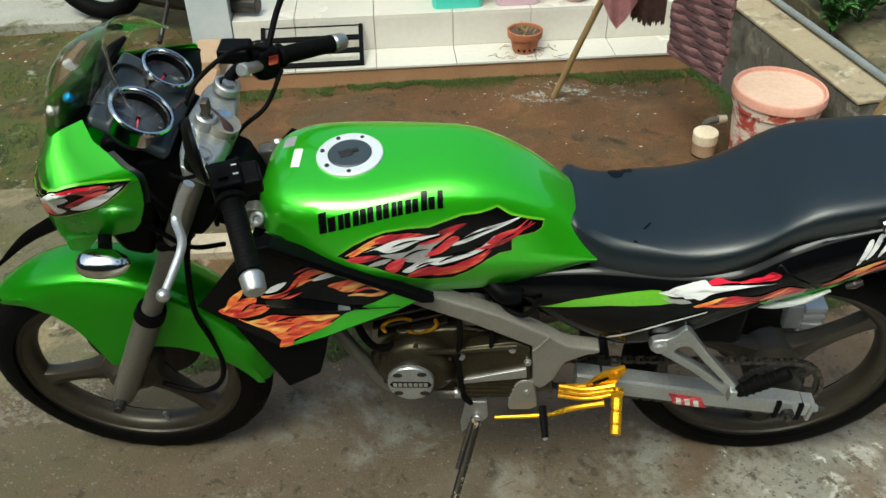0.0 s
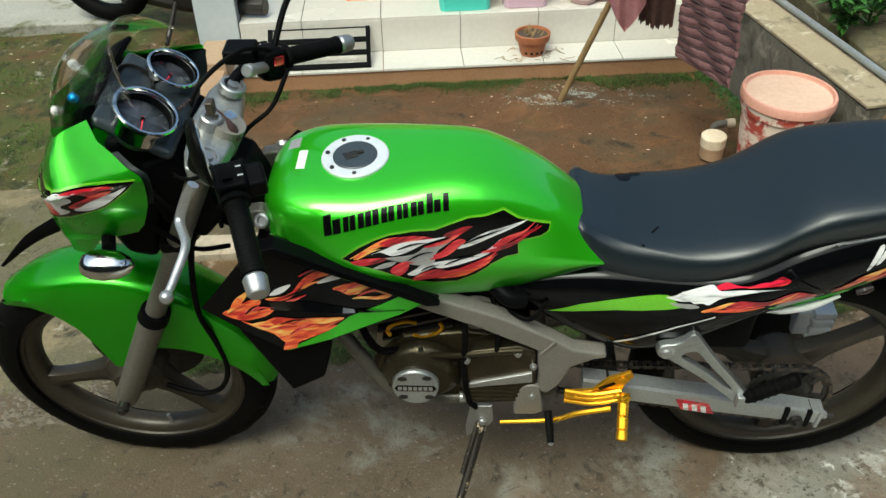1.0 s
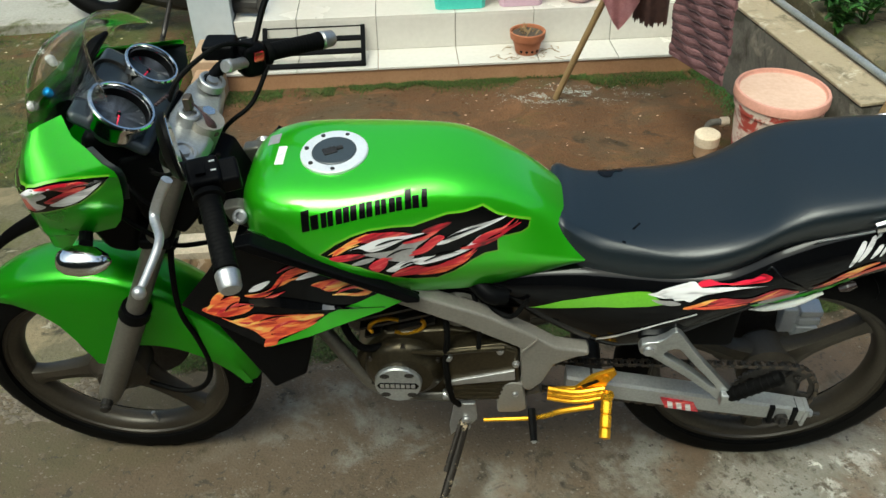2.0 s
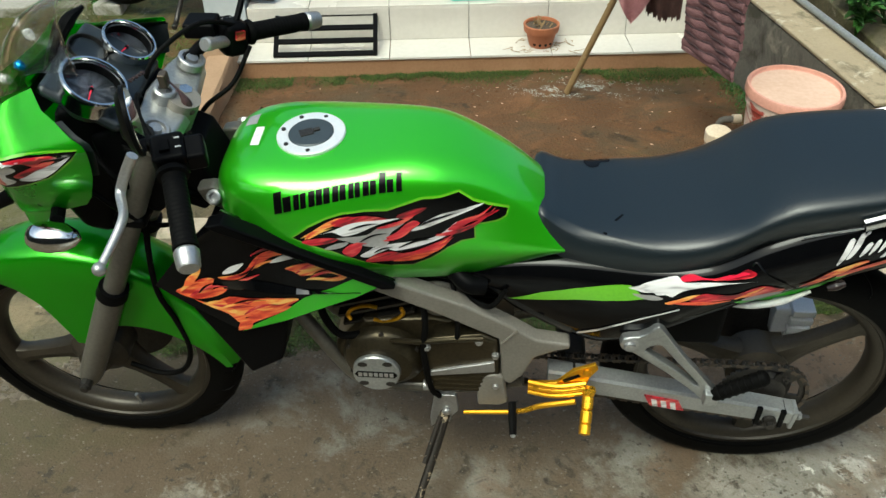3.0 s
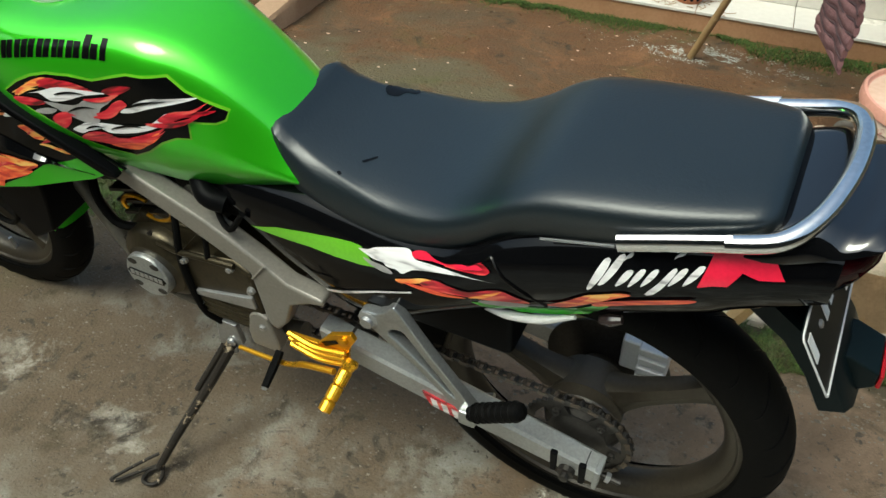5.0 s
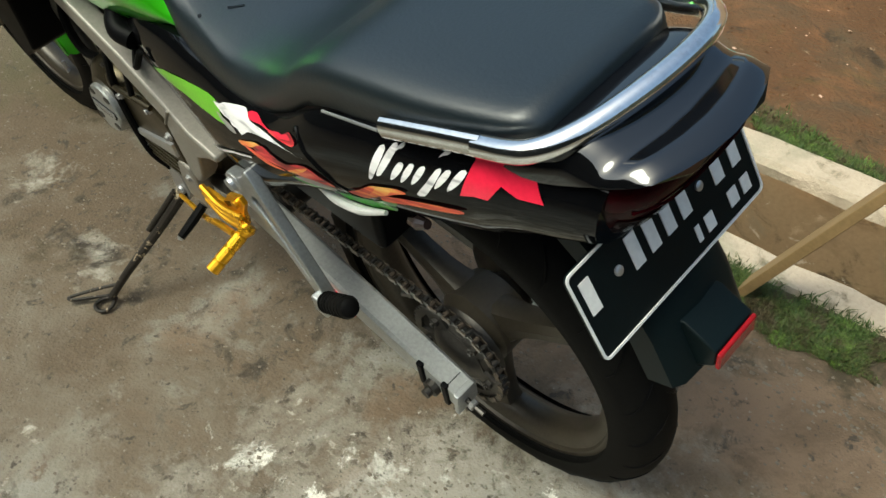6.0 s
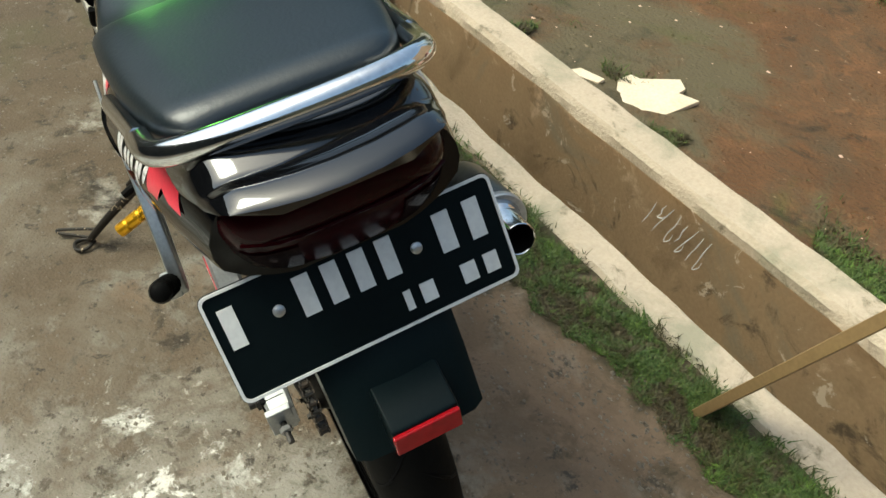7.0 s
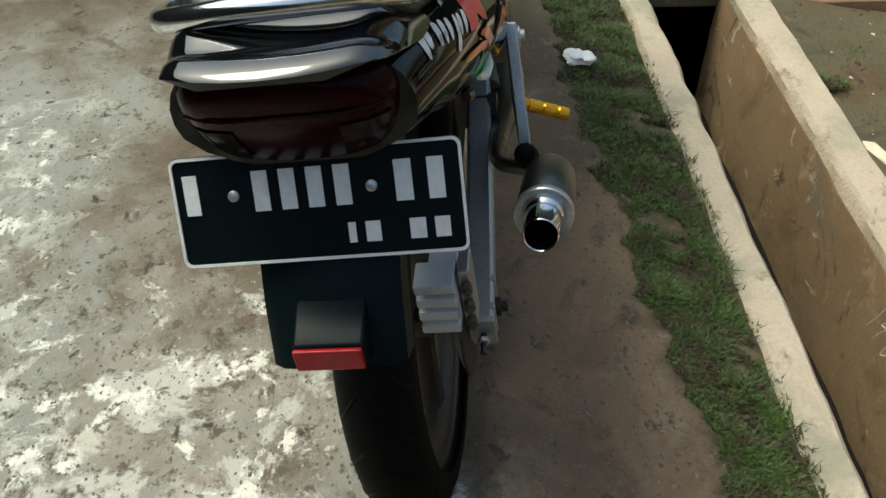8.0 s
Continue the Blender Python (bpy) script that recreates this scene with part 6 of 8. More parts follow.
# rear mudguard, number plate and reflector
bm = bmesh.new()
rings = []
for x, z, w in ((0.780, 0.760, 0.075), (0.850, 0.735, 0.074), (0.905, 0.690, 0.071), (0.945, 0.635, 0.070), (0.976, 0.576, 0.069)):
    rings.append([(x - 0.035, -w, z - 0.014), (x - 0.006, -w * 0.98, z - 0.002), (x + 0.002, -w * 0.8, z), (x + 0.006, 0, z + 0.002), (x + 0.002, w * 0.8, z), (x - 0.006, w * 0.98, z - 0.002), (x - 0.035, w, z - 0.014),
                  (x - 0.037, w * 0.94, z - 0.016), (x - 0.009, w * 0.8, z - 0.006), (x - 0.009, -w * 0.8, z - 0.006), (x - 0.037, -w * 0.94, z - 0.016)])
loft(bm, rings)
guard = part("rear_mudguard", bm, guard_plastic, bike, "dull black plastic rear mudguard")
bm = bmesh.new()
prism(bm, [(0.930, 0.636), (0.952, 0.640), (0.992, 0.624), (0.993, 0.598), (0.972, 0.578)], -0.033, 0.035)
part("reflector_housing", bm, guard_plastic, guard, bevel=0.003)
bm = bmesh.new()
prism(bm, [(0.9925, 0.623), (0.998, 0.6225), (0.9995, 0.597), (0.9935, 0.597)], -0.033, 0.034)
part("red_reflector", bm, red_lens, guard, "bright red rear reflector", bevel=0.002)

PLATE = Matrix.Translation((0.9035, 0.001, 0.722)) @ Matrix.Rotation(math.radians(-29.5), 4, "Y") @ Matrix.Rotation(math.radians(0.6), 4, "X")
def plate_card(w, h, r=0.008):
    out = []
    for cx, cy, a0 in ((w / 2 - r, h / 2 - r, 0), (-w / 2 + r, h / 2 - r, 90), (-w / 2 + r, -h / 2 + r, 180), (w / 2 - r, -h / 2 + r, 270)):
        out += [(cx + r * math.cos(radians(a0 + k * 22.5)), cy + r * math.sin(radians(a0 + k * 22.5))) for k in range(5)]
    return out
def on_plate(outline, x0, x1):
    bm = bmesh.new()
    loft(bm, [[PLATE @ Vector((x0, y, z)) for y, z in outline], [PLATE @ Vector((x1, y, z)) for y, z in outline]])
    return bm
plate = part("number_plate", on_plate(plate_card(0.277, 0.106), -0.001, 0.001), plate_black, bike, "black number plate with white border and plain white marks", bevel=0)
outer, inner = plate_card(0.276, 0.105), plate_card(0.2705, 0.0995, 0.006)
bm = bmesh.new()
vo = [[bm.verts.new(PLATE @ Vector((x, y, z))) for y, z in ring_] for x, ring_ in ((0.0009, outer), (0.0026, outer), (0.0026, inner), (0.0009, inner))]
for a, b in zip(vo, [*vo[1:], vo[0]]):
    for i in range(len(a)):
        bm.faces.new((a[i], a[(i + 1) % len(a)], b[(i + 1) % len(a)], b[i]))
part("plate_border", bm, white_paint, plate, "white painted raised border")
for y, w in ((-0.122, 0.018), (-0.054, 0.019), (-0.028, 0.019), (-0.002, 0.019), (0.024, 0.019), (0.081, 0.020), (0.111, 0.019)):
    part("plate_mark", on_plate([(y - w / 2 + 0.004, -0.002), (y + w / 2, -0.002), (y + w / 2, 0.036), (y - w / 2 + 0.004, 0.036)], 0.0009, 0.0022), white_paint, plate, bevel=0)
for y, w in ((0.030, 0.007), (0.050, 0.014), (0.092, 0.015), (0.115, 0.014)):
    part("plate_mark", on_plate([(y - w / 2, -0.038), (y + w / 2, -0.038), (y + w / 2, -0.019), (y - w / 2, -0.019)], 0.0009, 0.0022), white_paint, plate, bevel=0)
for y in (-0.079, 0.053):
    bm = bmesh.new()
    lathe(bm, [(0.0008, 0.0055), (0.003, 0.0055), (0.0042, 0.0035), (0.0042, 0.0003)], PLATE @ Vector((0, y, 0.014)), PLATE.to_3x3() @ Vector((1, 0, 0)), 14)
    part("plate_screw", bm, alu, plate)

# ---- wheels ----
def wheel(name, cx, cy, cz, R, half, label, first, valve_at):
    """Cast wheel with three broad ridged spokes and a grooved tyre; the axle runs along y."""
    o, ax = (cx, cy, cz), (0, 1, 0)
    bm = bmesh.new()
    rr = R - 0.072
    prof = [(-half * 0.70, rr + 0.008), (-half * 0.74, rr + 0.003), (-half * 0.72, rr - 0.004), (-half * 0.62, rr - 0.007), (-half * 0.58, rr - 0.016), (-half * 0.40, rr - 0.026), (-half * 0.2, rr - 0.030),
            (half * 0.2, rr - 0.030), (half * 0.40, rr - 0.026), (half * 0.58, rr - 0.016), (half * 0.62, rr - 0.007), (half * 0.72, rr - 0.004), (half * 0.74, rr + 0.003), (half * 0.70, rr + 0.008), (0, rr + 0.008)]
    lathe(bm, prof + [prof[0]], o, ax, 84)
    bmesh.ops.delete(bm, geom=[f for f in bm.faces if len(f.verts) > 4], context="FACES")
    w = part(name, bm, rim_paint, bike, label)
    bm = bmesh.new()
    tp = []
    for k in range(19):
        a = math.pi * (-0.5 + k / 18) * 1.14
        tp.append((half * math.sin(a) if abs(a) < 1.5 else math.copysign(half * 0.97, a), R - 0.054 + 0.054 * math.cos(a)))
    tp = [(-half * 0.70, rr + 0.002), (-half * 0.80, rr + 0.009), (-half * 0.83, rr + 0.008), (-half * 0.90, rr + 0.014), *tp, (half * 0.90, rr + 0.014), (half * 0.83, rr + 0.008), (half * 0.80, rr + 0.009), (half * 0.70, rr + 0.002)]
    lathe(bm, tp, o, ax, 112)
    bmesh.ops.delete(bm, geom=[f for f in bm.faces if len(f.verts) > 4], context="FACES")
    part("tyre", bm, rubber, w, "worn black road tyre", smooth=60)
    # swept tread grooves
    bm = bmesh.new()
    for i in range(26):
        a0 = 2 * math.pi * i / 26
        for s in (-1, 1):
            pts = []
            for q, swing in ((0.03, 0.0), (0.22, 0.05), (0.42, 0.115), (0.60, 0.155), (0.76, 0.165)):
                an = q * math.pi / 2
                rad = R - 0.054 + 0.054 * math.cos(an) - 0.0010
                aa = a0 - swing + (0.12 if s > 0 else 0)
                pts.append((cx + rad * math.cos(aa), cy + s * half * math.sin(an), cz + rad * math.sin(aa)))
            tube(bm, pts, [0.0012, 0.0026, 0.0026, 0.0022, 0.001], 5, 2)
    part("tread_groove", bm, black_plastic, w, smooth=0)
    bm = bmesh.new()
    lathe(bm, [(-0.062, 0.020), (-0.061, 0.034), (-0.048, 0.040), (-0.040, 0.052), (-0.030, 0.064), (0.030, 0.064), (0.040, 0.052), (0.048, 0.040), (0.061, 0.034), (0.062, 0.020)], o, ax, 40)
    part("hub", bm, rim_paint, w)
    for i in range(3):
        a = radians(first + 120 * i)
        out, u = Vector((math.cos(a), 0, math.sin(a))), Vector((-math.sin(a), 0, math.cos(a)))
        rings = []
        for rad, t, wd in ((0.045, 0.038, 0.030), (0.070, 0.027, 0.025), (0.100, 0.0200, 0.0215), (0.140, 0.0175, 0.0195), (0.180, 0.0175, 0.0185), (rr - 0.040, 0.020, 0.019), (rr - 0.024, 0.028, 0.021)):
            c = Vector(o) + out * rad
            rings.append([c + u * t * p + Vector((0, wd * q, 0)) for p, q in ((-1, -0.45), (-0.86, -0.80), (-0.50, -0.86), (0, -1), (0.50, -0.86), (0.86, -0.80), (1, -0.45), (1, 0.45), (0.86, 0.80), (0.50, 0.86), (0, 1), (-0.50, 0.86), (-0.86, 0.80), (-1, 0.45))])
        bm = bmesh.new()
        loft(bm, rings)
        part("spoke", bm, rim_paint, w, smooth=28)
    bm = bmesh.new()
    an = radians(valve_at)
    d = Vector((math.cos(an), 0, math.sin(an)))
    c = Vector((cx, cy - 0.012, cz))
    tube(bm, [c + d * (rr - 0.026), c + d * (rr - 0.040), c + d * (rr - 0.058)], [0.0058, 0.0042, 0.0048], 8, 2)
    part("valve", bm, alu, w)
    return w

WX, WY, WZ = -0.797, -0.020, 0.296
front = wheel("front_wheel", WX, WY, WZ, 0.315, 0.043, "bronze cast front wheel", -46, -82)
rear = wheel("rear_wheel", 0.631, -0.005, 0.312, 0.324, 0.050, "bronze cast rear wheel", 36, -150)

# rear sprocket, chain, drum
RX, RZ = 0.636, 0.298
bm = bmesh.new()
teeth = []
for i in range(86):
    a = 2 * math.pi * i / 86
    teeth.append((RX + (0.0865 if i % 2 else 0.092) * math.cos(a), RZ + (0.0865 if i % 2 else 0.092) * math.sin(a)))
windows = [[(RX + r * math.cos(a0 + da), RZ + r * math.sin(a0 + da)) for r, da in ((0.052, -0.30), (0.076, -0.38), (0.076, 0.0), (0.076, 0.38), (0.052, 0.30))] for a0 in (0.3 + k * math.pi / 2.5 for k in range(5))]
bm = pierced(teeth, windows, -0.080, -0.0745)
sprocket = part("sprocket", bm, steel, rear, "oily steel rear sprocket", smooth=20)
bm = bmesh.new()
lathe(bm, [(-0.090, 0.016), (-0.088, 0.030), (-0.082, 0.046), (-0.070, 0.058), (-0.05, 0.068)], (RX, 0, RZ), (0, 1, 0), 32)
part("sprocket_carrier", bm, steel, rear)
for k in range(5):
    a = 0.93 + k * math.pi / 2.5
    bm = bmesh.new()
    lathe(bm, [(0, 0.0075), (0.006, 0.0075), (0.007, 0.004), (0.011, 0.004), (0.011, 0.0004)], (RX + 0.064 * math.cos(a), -0.080, RZ + 0.064 * math.sin(a)), (0, -1, 0), 6)
    part("sprocket_bolt", bm, steel, sprocket, smooth=25)
bm = bmesh.new()
lathe(bm, [(0.055, 0.062), (0.075, 0.110), (0.079, 0.110), (0.080, 0.066)], (RX, 0, RZ), (0, 1, 0), 40)
part("brake_disc", bm, steel, rear)
bm = bmesh.new()
lathe(bm, [(-0.083, 0.012), (-0.083, 0.034), (-0.072, 0.034), (-0.072, 0.012)], (0.035, 0, 0.352), (0, 1, 0), 20)
chain = part("drive_chain", bm, steel, bike, "oily steel drive chain on its front sprocket")
run = []
fx, fz, fr, rx, rz, rr_ = 0.035, 0.352, 0.036, RX, RZ, 0.089
ang = math.atan2(rz - fz, rx - fx)
L = math.hypot(rx - fx, rz - fz)
tilt = math.asin((rr_ - fr) / L)
at_, ab_ = ang + math.pi / 2 + tilt, ang - math.pi / 2 - tilt
p_top = [(fx + fr * math.cos(at_), fz + fr * math.sin(at_)), (rx + rr_ * math.cos(at_), rz + rr_ * math.sin(at_))]
p_bot = [(rx + rr_ * math.cos(ab_), rz + rr_ * math.sin(ab_)), (fx + fr * math.cos(ab_), fz + fr * math.sin(ab_))]
PITCH = 0.0138
pts = [p_top[0], p_top[1]] + [(rx + rr_ * math.cos(at_ + (ab_ - at_) * k / 20), rz + rr_ * math.sin(at_ + (ab_ - at_) * k / 20)) for k in range(1, 20)] + p_bot
for a, b in zip(pts, pts[1:]):
    n = max(1, round(math.dist(a, b) / PITCH))
    run += [(a[0] + (b[0] - a[0]) * q / n, a[1] + (b[1] - a[1]) * q / n) for q in range(n)]
links = []
for wide in (0.0052, 0.0072):
    bm = bmesh.new()
    for s in (-1, 1):
        o = [(-0.0095, 0), (-0.0070, 0.0052), (-0.0020, 0.0038), (0.0020, 0.0038), (0.0070, 0.0052), (0.0095, 0), (0.0070, -0.0052), (0.0020, -0.0038), (-0.0020, -0.0038), (-0.0070, -0.0052)]
        prism(bm, o, s * wide - 0.0009, s * wide + 0.0009)
    lathe(bm, [(-0.0082, 0.0008), (-0.0082, 0.0026), (-0.0045, 0.0026), (-0.0045, 0.0042), (0.0045, 0.0042), (0.0045, 0.0026), (0.0082, 0.0026), (0.0082, 0.0008)], (-0.0069, 0, 0), (0, 1, 0), 8)
    bmesh.ops.recalc_face_normals(bm, faces=bm.faces[:])
    me = bpy.data.meshes.new("link")
    bm.to_mesh(me); bm.free()
    me.materials.append(steel if wide < 0.006 else brown_steel)
    links.append(me)
for k, ((a, b), (c, d)) in enumerate(zip(run, run[1:])):
    ob = new("link", links[k % 2])
    ob.parent = chain
    ob.matrix_basis = Matrix.Translation(((a + c) / 2, -0.0775, (b + d) / 2)) @ Matrix.Rotation(-math.atan2(d - b, c - a), 4, "Y")

# swingarm
for s in (-1, 1):
    bm = bmesh.new()
    rings = []
    for x, z, h, w in ((0.190, 0.372, 0.026, 0.015), (0.30, 0.354, 0.026, 0.016), (0.50, 0.322, 0.025, 0.016), (0.640, 0.300, 0.023, 0.015), (0.694, 0.292, 0.021, 0.014)):
        y = s * (0.108 + 0.012 * (x - 0.19) / 0.5 - (0.020 if s > 0 else 0))
        w += 0.004
        rings.append([(x + 0.17 * q * 0, y + p * w, z + q * h) for p, q in ((-1, -0.8), (-0.75, -1), (0.75, -1), (1, -0.8), (1, 0.8), (0.75, 1), (-0.75, 1), (-1, 0.8))])
    loft(bm, rings)
    arm = part("swingarm", bm, swing_alu, bike, "silver box-section swingarm", smooth=25)
    yo = s * (0.113 - s * 0.011)
    for q in (0.612, 0.660):
        bm = bmesh.new()
        loft(bm, [[(x, yo + p * 0.0178, z) for x, z in ((q, 0.328 - (q - 0.6) * 0.16), (q + 0.012, 0.327 - (q - 0.6) * 0.16), (q + 0.012, 0.274 - (q - 0.6) * 0.16), (q + 0.002, 0.274 - (q - 0.6) * 0.16))] for p in (-1, 1)])
        part("chain_adjuster", bm, black_plastic if s < 0 else alu, arm, bevel=0.002)
    bm = bmesh.new()
    loft(bm, [[(x, yo + p * 0.018, z) for x, z in ((0.686, 0.318), (0.696, 0.316), (0.692, 0.262), (0.684, 0.264))] for p in (-1, 1)])
    part("end_plate", bm, swing_alu, arm, "bare metal swingarm end plate", bevel=0.002)
    bm = bmesh.new()
    lathe(bm, [(0.0, 0.014), (0.010, 0.014), (0.011, 0.008), (0.020, 0.008), (0.020, 0.001)], (0.642, yo + s * 0.014, 0.288), (0, s, 0), 12)
    part("axle_nut", bm, steel, arm, smooth=25)
    bm = bmesh.new()
    tube(bm, [(0.690, yo, 0.288), (0.726, yo, 0.282)], 0.0045, 8, 1)
    part("adjuster_bolt", bm, steel, arm)
    bm = bmesh.new()
    lathe(bm, [(0, 0.009), (0.007, 0.009), (0.008, 0.005)], (0.702, yo, 0.286), (1, 0, -0.16), 6)
    part("lock_nut", bm, alu, arm, smooth=25)
    if s > 0:
        continue
    bm = bmesh.new()
    loft(bm, [[(x, s * 0.1312, z) for x, z in ((0.385, 0.346), (0.455, 0.332), (0.470, 0.300), (0.400, 0.314))], [(x, s * 0.1365, z) for x, z in ((0.385, 0.346), (0.455, 0.332), (0.470, 0.300), (0.400, 0.314))]])
    badge = part("maker_badge", bm, d_red, arm, "small red and white sticker")
    for i in range(3):
        bm = bmesh.new()
        x = 0.400 + i * 0.019
        loft(bm, [[(x, s * 0.1363, 0.336 - i * 0.004), (x + 0.011, s * 0.1363, 0.334 - i * 0.004), (x + 0.016, s * 0.1363, 0.312 - i * 0.004), (x + 0.005, s * 0.1363, 0.314 - i * 0.004)],
                  [(x, s * 0.1372, 0.336 - i * 0.004), (x + 0.011, s * 0.1372, 0.334 - i * 0.004), (x + 0.016, s * 0.1372, 0.312 - i * 0.004), (x + 0.005, s * 0.1372, 0.314 - i * 0.004)]])
        part("name_block", bm, d_white, arm)
bm = bmesh.new()
tube(bm, [(0.24, -0.12, 0.36), (0.24, 0.12, 0.36)], 0.03, 16, 1)
part("swingarm_pivot", bm, steel, bike)
bm = bmesh.new()
tube(bm, [(0.50, 0.0, 0.66), (0.36, 0.0, 0.42)], 0.034, 14, 1)
tube(bm, [(0.52, 0.0, 0.70), (0.32, 0.0, 0.38)], 0.018, 12, 1)
shock = part("shock_absorber", bm, steel, bike)
bm = bmesh.new()
for q in range(7):
    lathe(bm, [(-0.003, 0.038), (0.003, 0.038), (0.004, 0.034), (-0.004, 0.034)], Vector((0.50, 0, 0.66)).lerp(Vector((0.36, 0, 0.42)), (q + 0.5) / 7), (0.14, 0, 0.24), 16)
part("coil_spring", bm, alu, shock)
bm = bmesh.new()
box(bm, (0.660, 0.040, 0.352), (0.728, 0.082, 0.424))
caliper = part("rear_caliper", bm, ring_alu, bike, "finned silver rear brake caliper", bevel=0.004)
for i in range(4):
    bm = bmesh.new()
    box(bm, (0.690, 0.026, 0.342 + i * 0.025), (0.737, 0.080, 0.359 + i * 0.025))
    part("caliper_fin", bm, ring_alu, caliper, bevel=0.003)
bm = bmesh.new()
box(bm, (0.672, 0.084, 0.330), (0.722, 0.100, 0.442))
part("caliper_bracket", bm, alu, caliper, bevel=0.003)
for z in (0.352, 0.385, 0.418):
    bm = bmesh.new()
    lathe(bm, [(0, 0.008), (0.012, 0.008), (0.013, 0.005), (0.017, 0.005), (0.017, 0.0005)], (0.722, 0.094, z), (1, 0.1, 0), 6)
    part("caliper_bolt", bm, brown_steel, caliper, smooth=25)
# inner mudguard above the tyre, oil tank and cables seen through the wheel
bm = bmesh.new()
rings = []
for k in range(11):
    a = math.radians(84 + k * 7.0)
    r = 0.350
    rings.append([(0.631 + (r - abs(q) ** 3 * 0.03) * math.cos(a), 0.072 * q, 0.312 + (r - abs(q) ** 3 * 0.03) * math.sin(a)) for q in (-1, -0.8, -0.4, 0, 0.4, 0.8, 1)])
loft(bm, rings, cap=False, closed=False)
bmesh.ops.solidify(bm, geom=bm.faces[:], thickness=0.003)
part("inner_mudguard", bm, black_plastic, bike)
bm = bmesh.new()
box(bm, (0.30, -0.085, 0.45), (0.52, 0.085, 0.66))
part("battery_box", bm, black_plastic, bike, bevel=0.012)
bm = bmesh.new()
tube(bm, [(0.50, 0.05, 0.62), (0.53, 0.06, 0.58), (0.55, 0.055, 0.53)], 0.025, 12)
part("brake_reservoir", bm, black_plastic, bike)

# exhaust on the right
can_start, can_end = Vector((0.618, 0.212, 0.516)), Vector((0.757, 0.203, 0.564))
ex_dir = (can_end - can_start).normalized()
n = (can_end - can_start).length
bm = bmesh.new()
lathe(bm, [(-0.012, 0.014), (0.0, 0.020), (0.016, 0.029), (0.030, 0.0325), (0.08, 0.0335), (n - 0.006, 0.0335), (n, 0.030)], can_start, ex_dir, 28)
muffler = part("muffler", bm, silencer, bike, "dark grey muffler with a bright tip")
bm = bmesh.new()
lathe(bm, [(-0.004, 0.0345), (0.004, 0.0345), (0.006, 0.033), (0.004, 0.028)], can_end, ex_dir, 28)
part("end_ring", bm, alu, muffler, "bright end ring")
bm = bmesh.new()
lathe(bm, [(-0.006, 0.029), (0.003, 0.0275), (0.012, 0.022), (0.016, 0.0200), (0.060, 0.0200), (0.061, 0.0190), (0.060, 0.0180)], can_end, ex_dir, 28, cap=False)
part("muffler_tip", bm, chrome, muffler, "polished muffler tip")
bm = bmesh.new()
lathe(bm, [(0.0602, 0.0182), (0.012, 0.0178), (0.012, 0.0001)], can_end, ex_dir, 28, cap=False)
part("tip_bore", bm, soot, muffler)
bm = bmesh.new()
tube(bm, [(-0.26, 0.04, 0.52), (-0.30, 0.08, 0.40), (-0.24, 0.10, 0.30), (-0.05, 0.115, 0.28), (0.18, 0.125, 0.32), (0.34, 0.126, 0.37), (0.46, 0.132, 0.415), (0.55, 0.170, 0.470), (0.614, 0.211, 0.514)], [0.020, 0.026, 0.032, 0.034, 0.028, 0.016, 0.0115, 0.0105, 0.0105], 14)
part("exhaust_pipe", bm, silencer, muffler)

# pillion peg stays, cast open triangles
STAY = [(0.310, 0.544), (0.314, 0.560), (0.326, 0.566), (0.342, 0.568), (0.358, 0.580), (0.366, 0.594), (0.374, 0.599), (0.384, 0.590), (0.410, 0.551), (0.436, 0.516), (0.503, 0.434), (0.508, 0.416), (0.502, 0.402), (0.482, 0.404), (0.462, 0.424), (0.406, 0.472), (0.336, 0.524)]
GAP = [(0.366, 0.543), (0.382, 0.549), (0.392, 0.542), (0.420, 0.506), (0.466, 0.452), (0.461, 0.447), (0.420, 0.484), (0.380, 0.514), (0.360, 0.530)]
for s in (-1, 1):
    bm = pierced(STAY, [smooth_loop(GAP, 2)], s * 0.154, s * 0.172)
    for v in bm.verts:
        v.co.y += s * 0.10 * max(0, v.co.x - 0.37)
    stay = part("peg_stay", bm, cast_alu, bike, "cast silver pillion peg bracket", bevel=0.003)
    bm = bmesh.new()
    box(bm, (0.480, s * 0.186 - 0.011, 0.404), (0.508, s * 0.186 + 0.011, 0.438))
    part("peg_clevis", bm, cast_alu, stay, bevel=0.004)
    bm = bmesh.new()
    hinge = Vector((0.494, s * 0.186, 0.424))
    fold = Vector((0.084, s * 0.008, 0.074)).normalized() if s < 0 else Vector((0.106, -0.0075, 0.110)).normalized()
    long = 0 if s < 0 else 0.034
    lathe(bm, [(0, 0.009), (0.006, 0.0125), (0.012, 0.0135), (0.085, 0.0150), (0.108 + long, 0.0150), (0.114 + long, 0.0130), (0.117 + long, 0.008), (0.118 + long, 0.001)], hinge, fold, 16)
    peg = part("pillion_peg", bm, rubber, stay, "folded rubber pillion footpeg")
    for k in range(7 if s < 0 else 9):
        bm = bmesh.new()
        lathe(bm, [(-0.002, 0.0150), (0, 0.0162), (0.002, 0.0150)], hinge + fold * (0.02 + k * 0.014), fold, 14)
        part("peg_rib", bm, rubber, peg)
    bm = bmesh.new()
    lathe(bm, [(0, 0.0165), (0.005, 0.0165), (0.007, 0.011), (0.013, 0.010), (0.013, 0.001)], (0.328, s * 0.168, 0.548), (0, s, 0), 14)
    part("stay_bolt", bm, alu, stay)

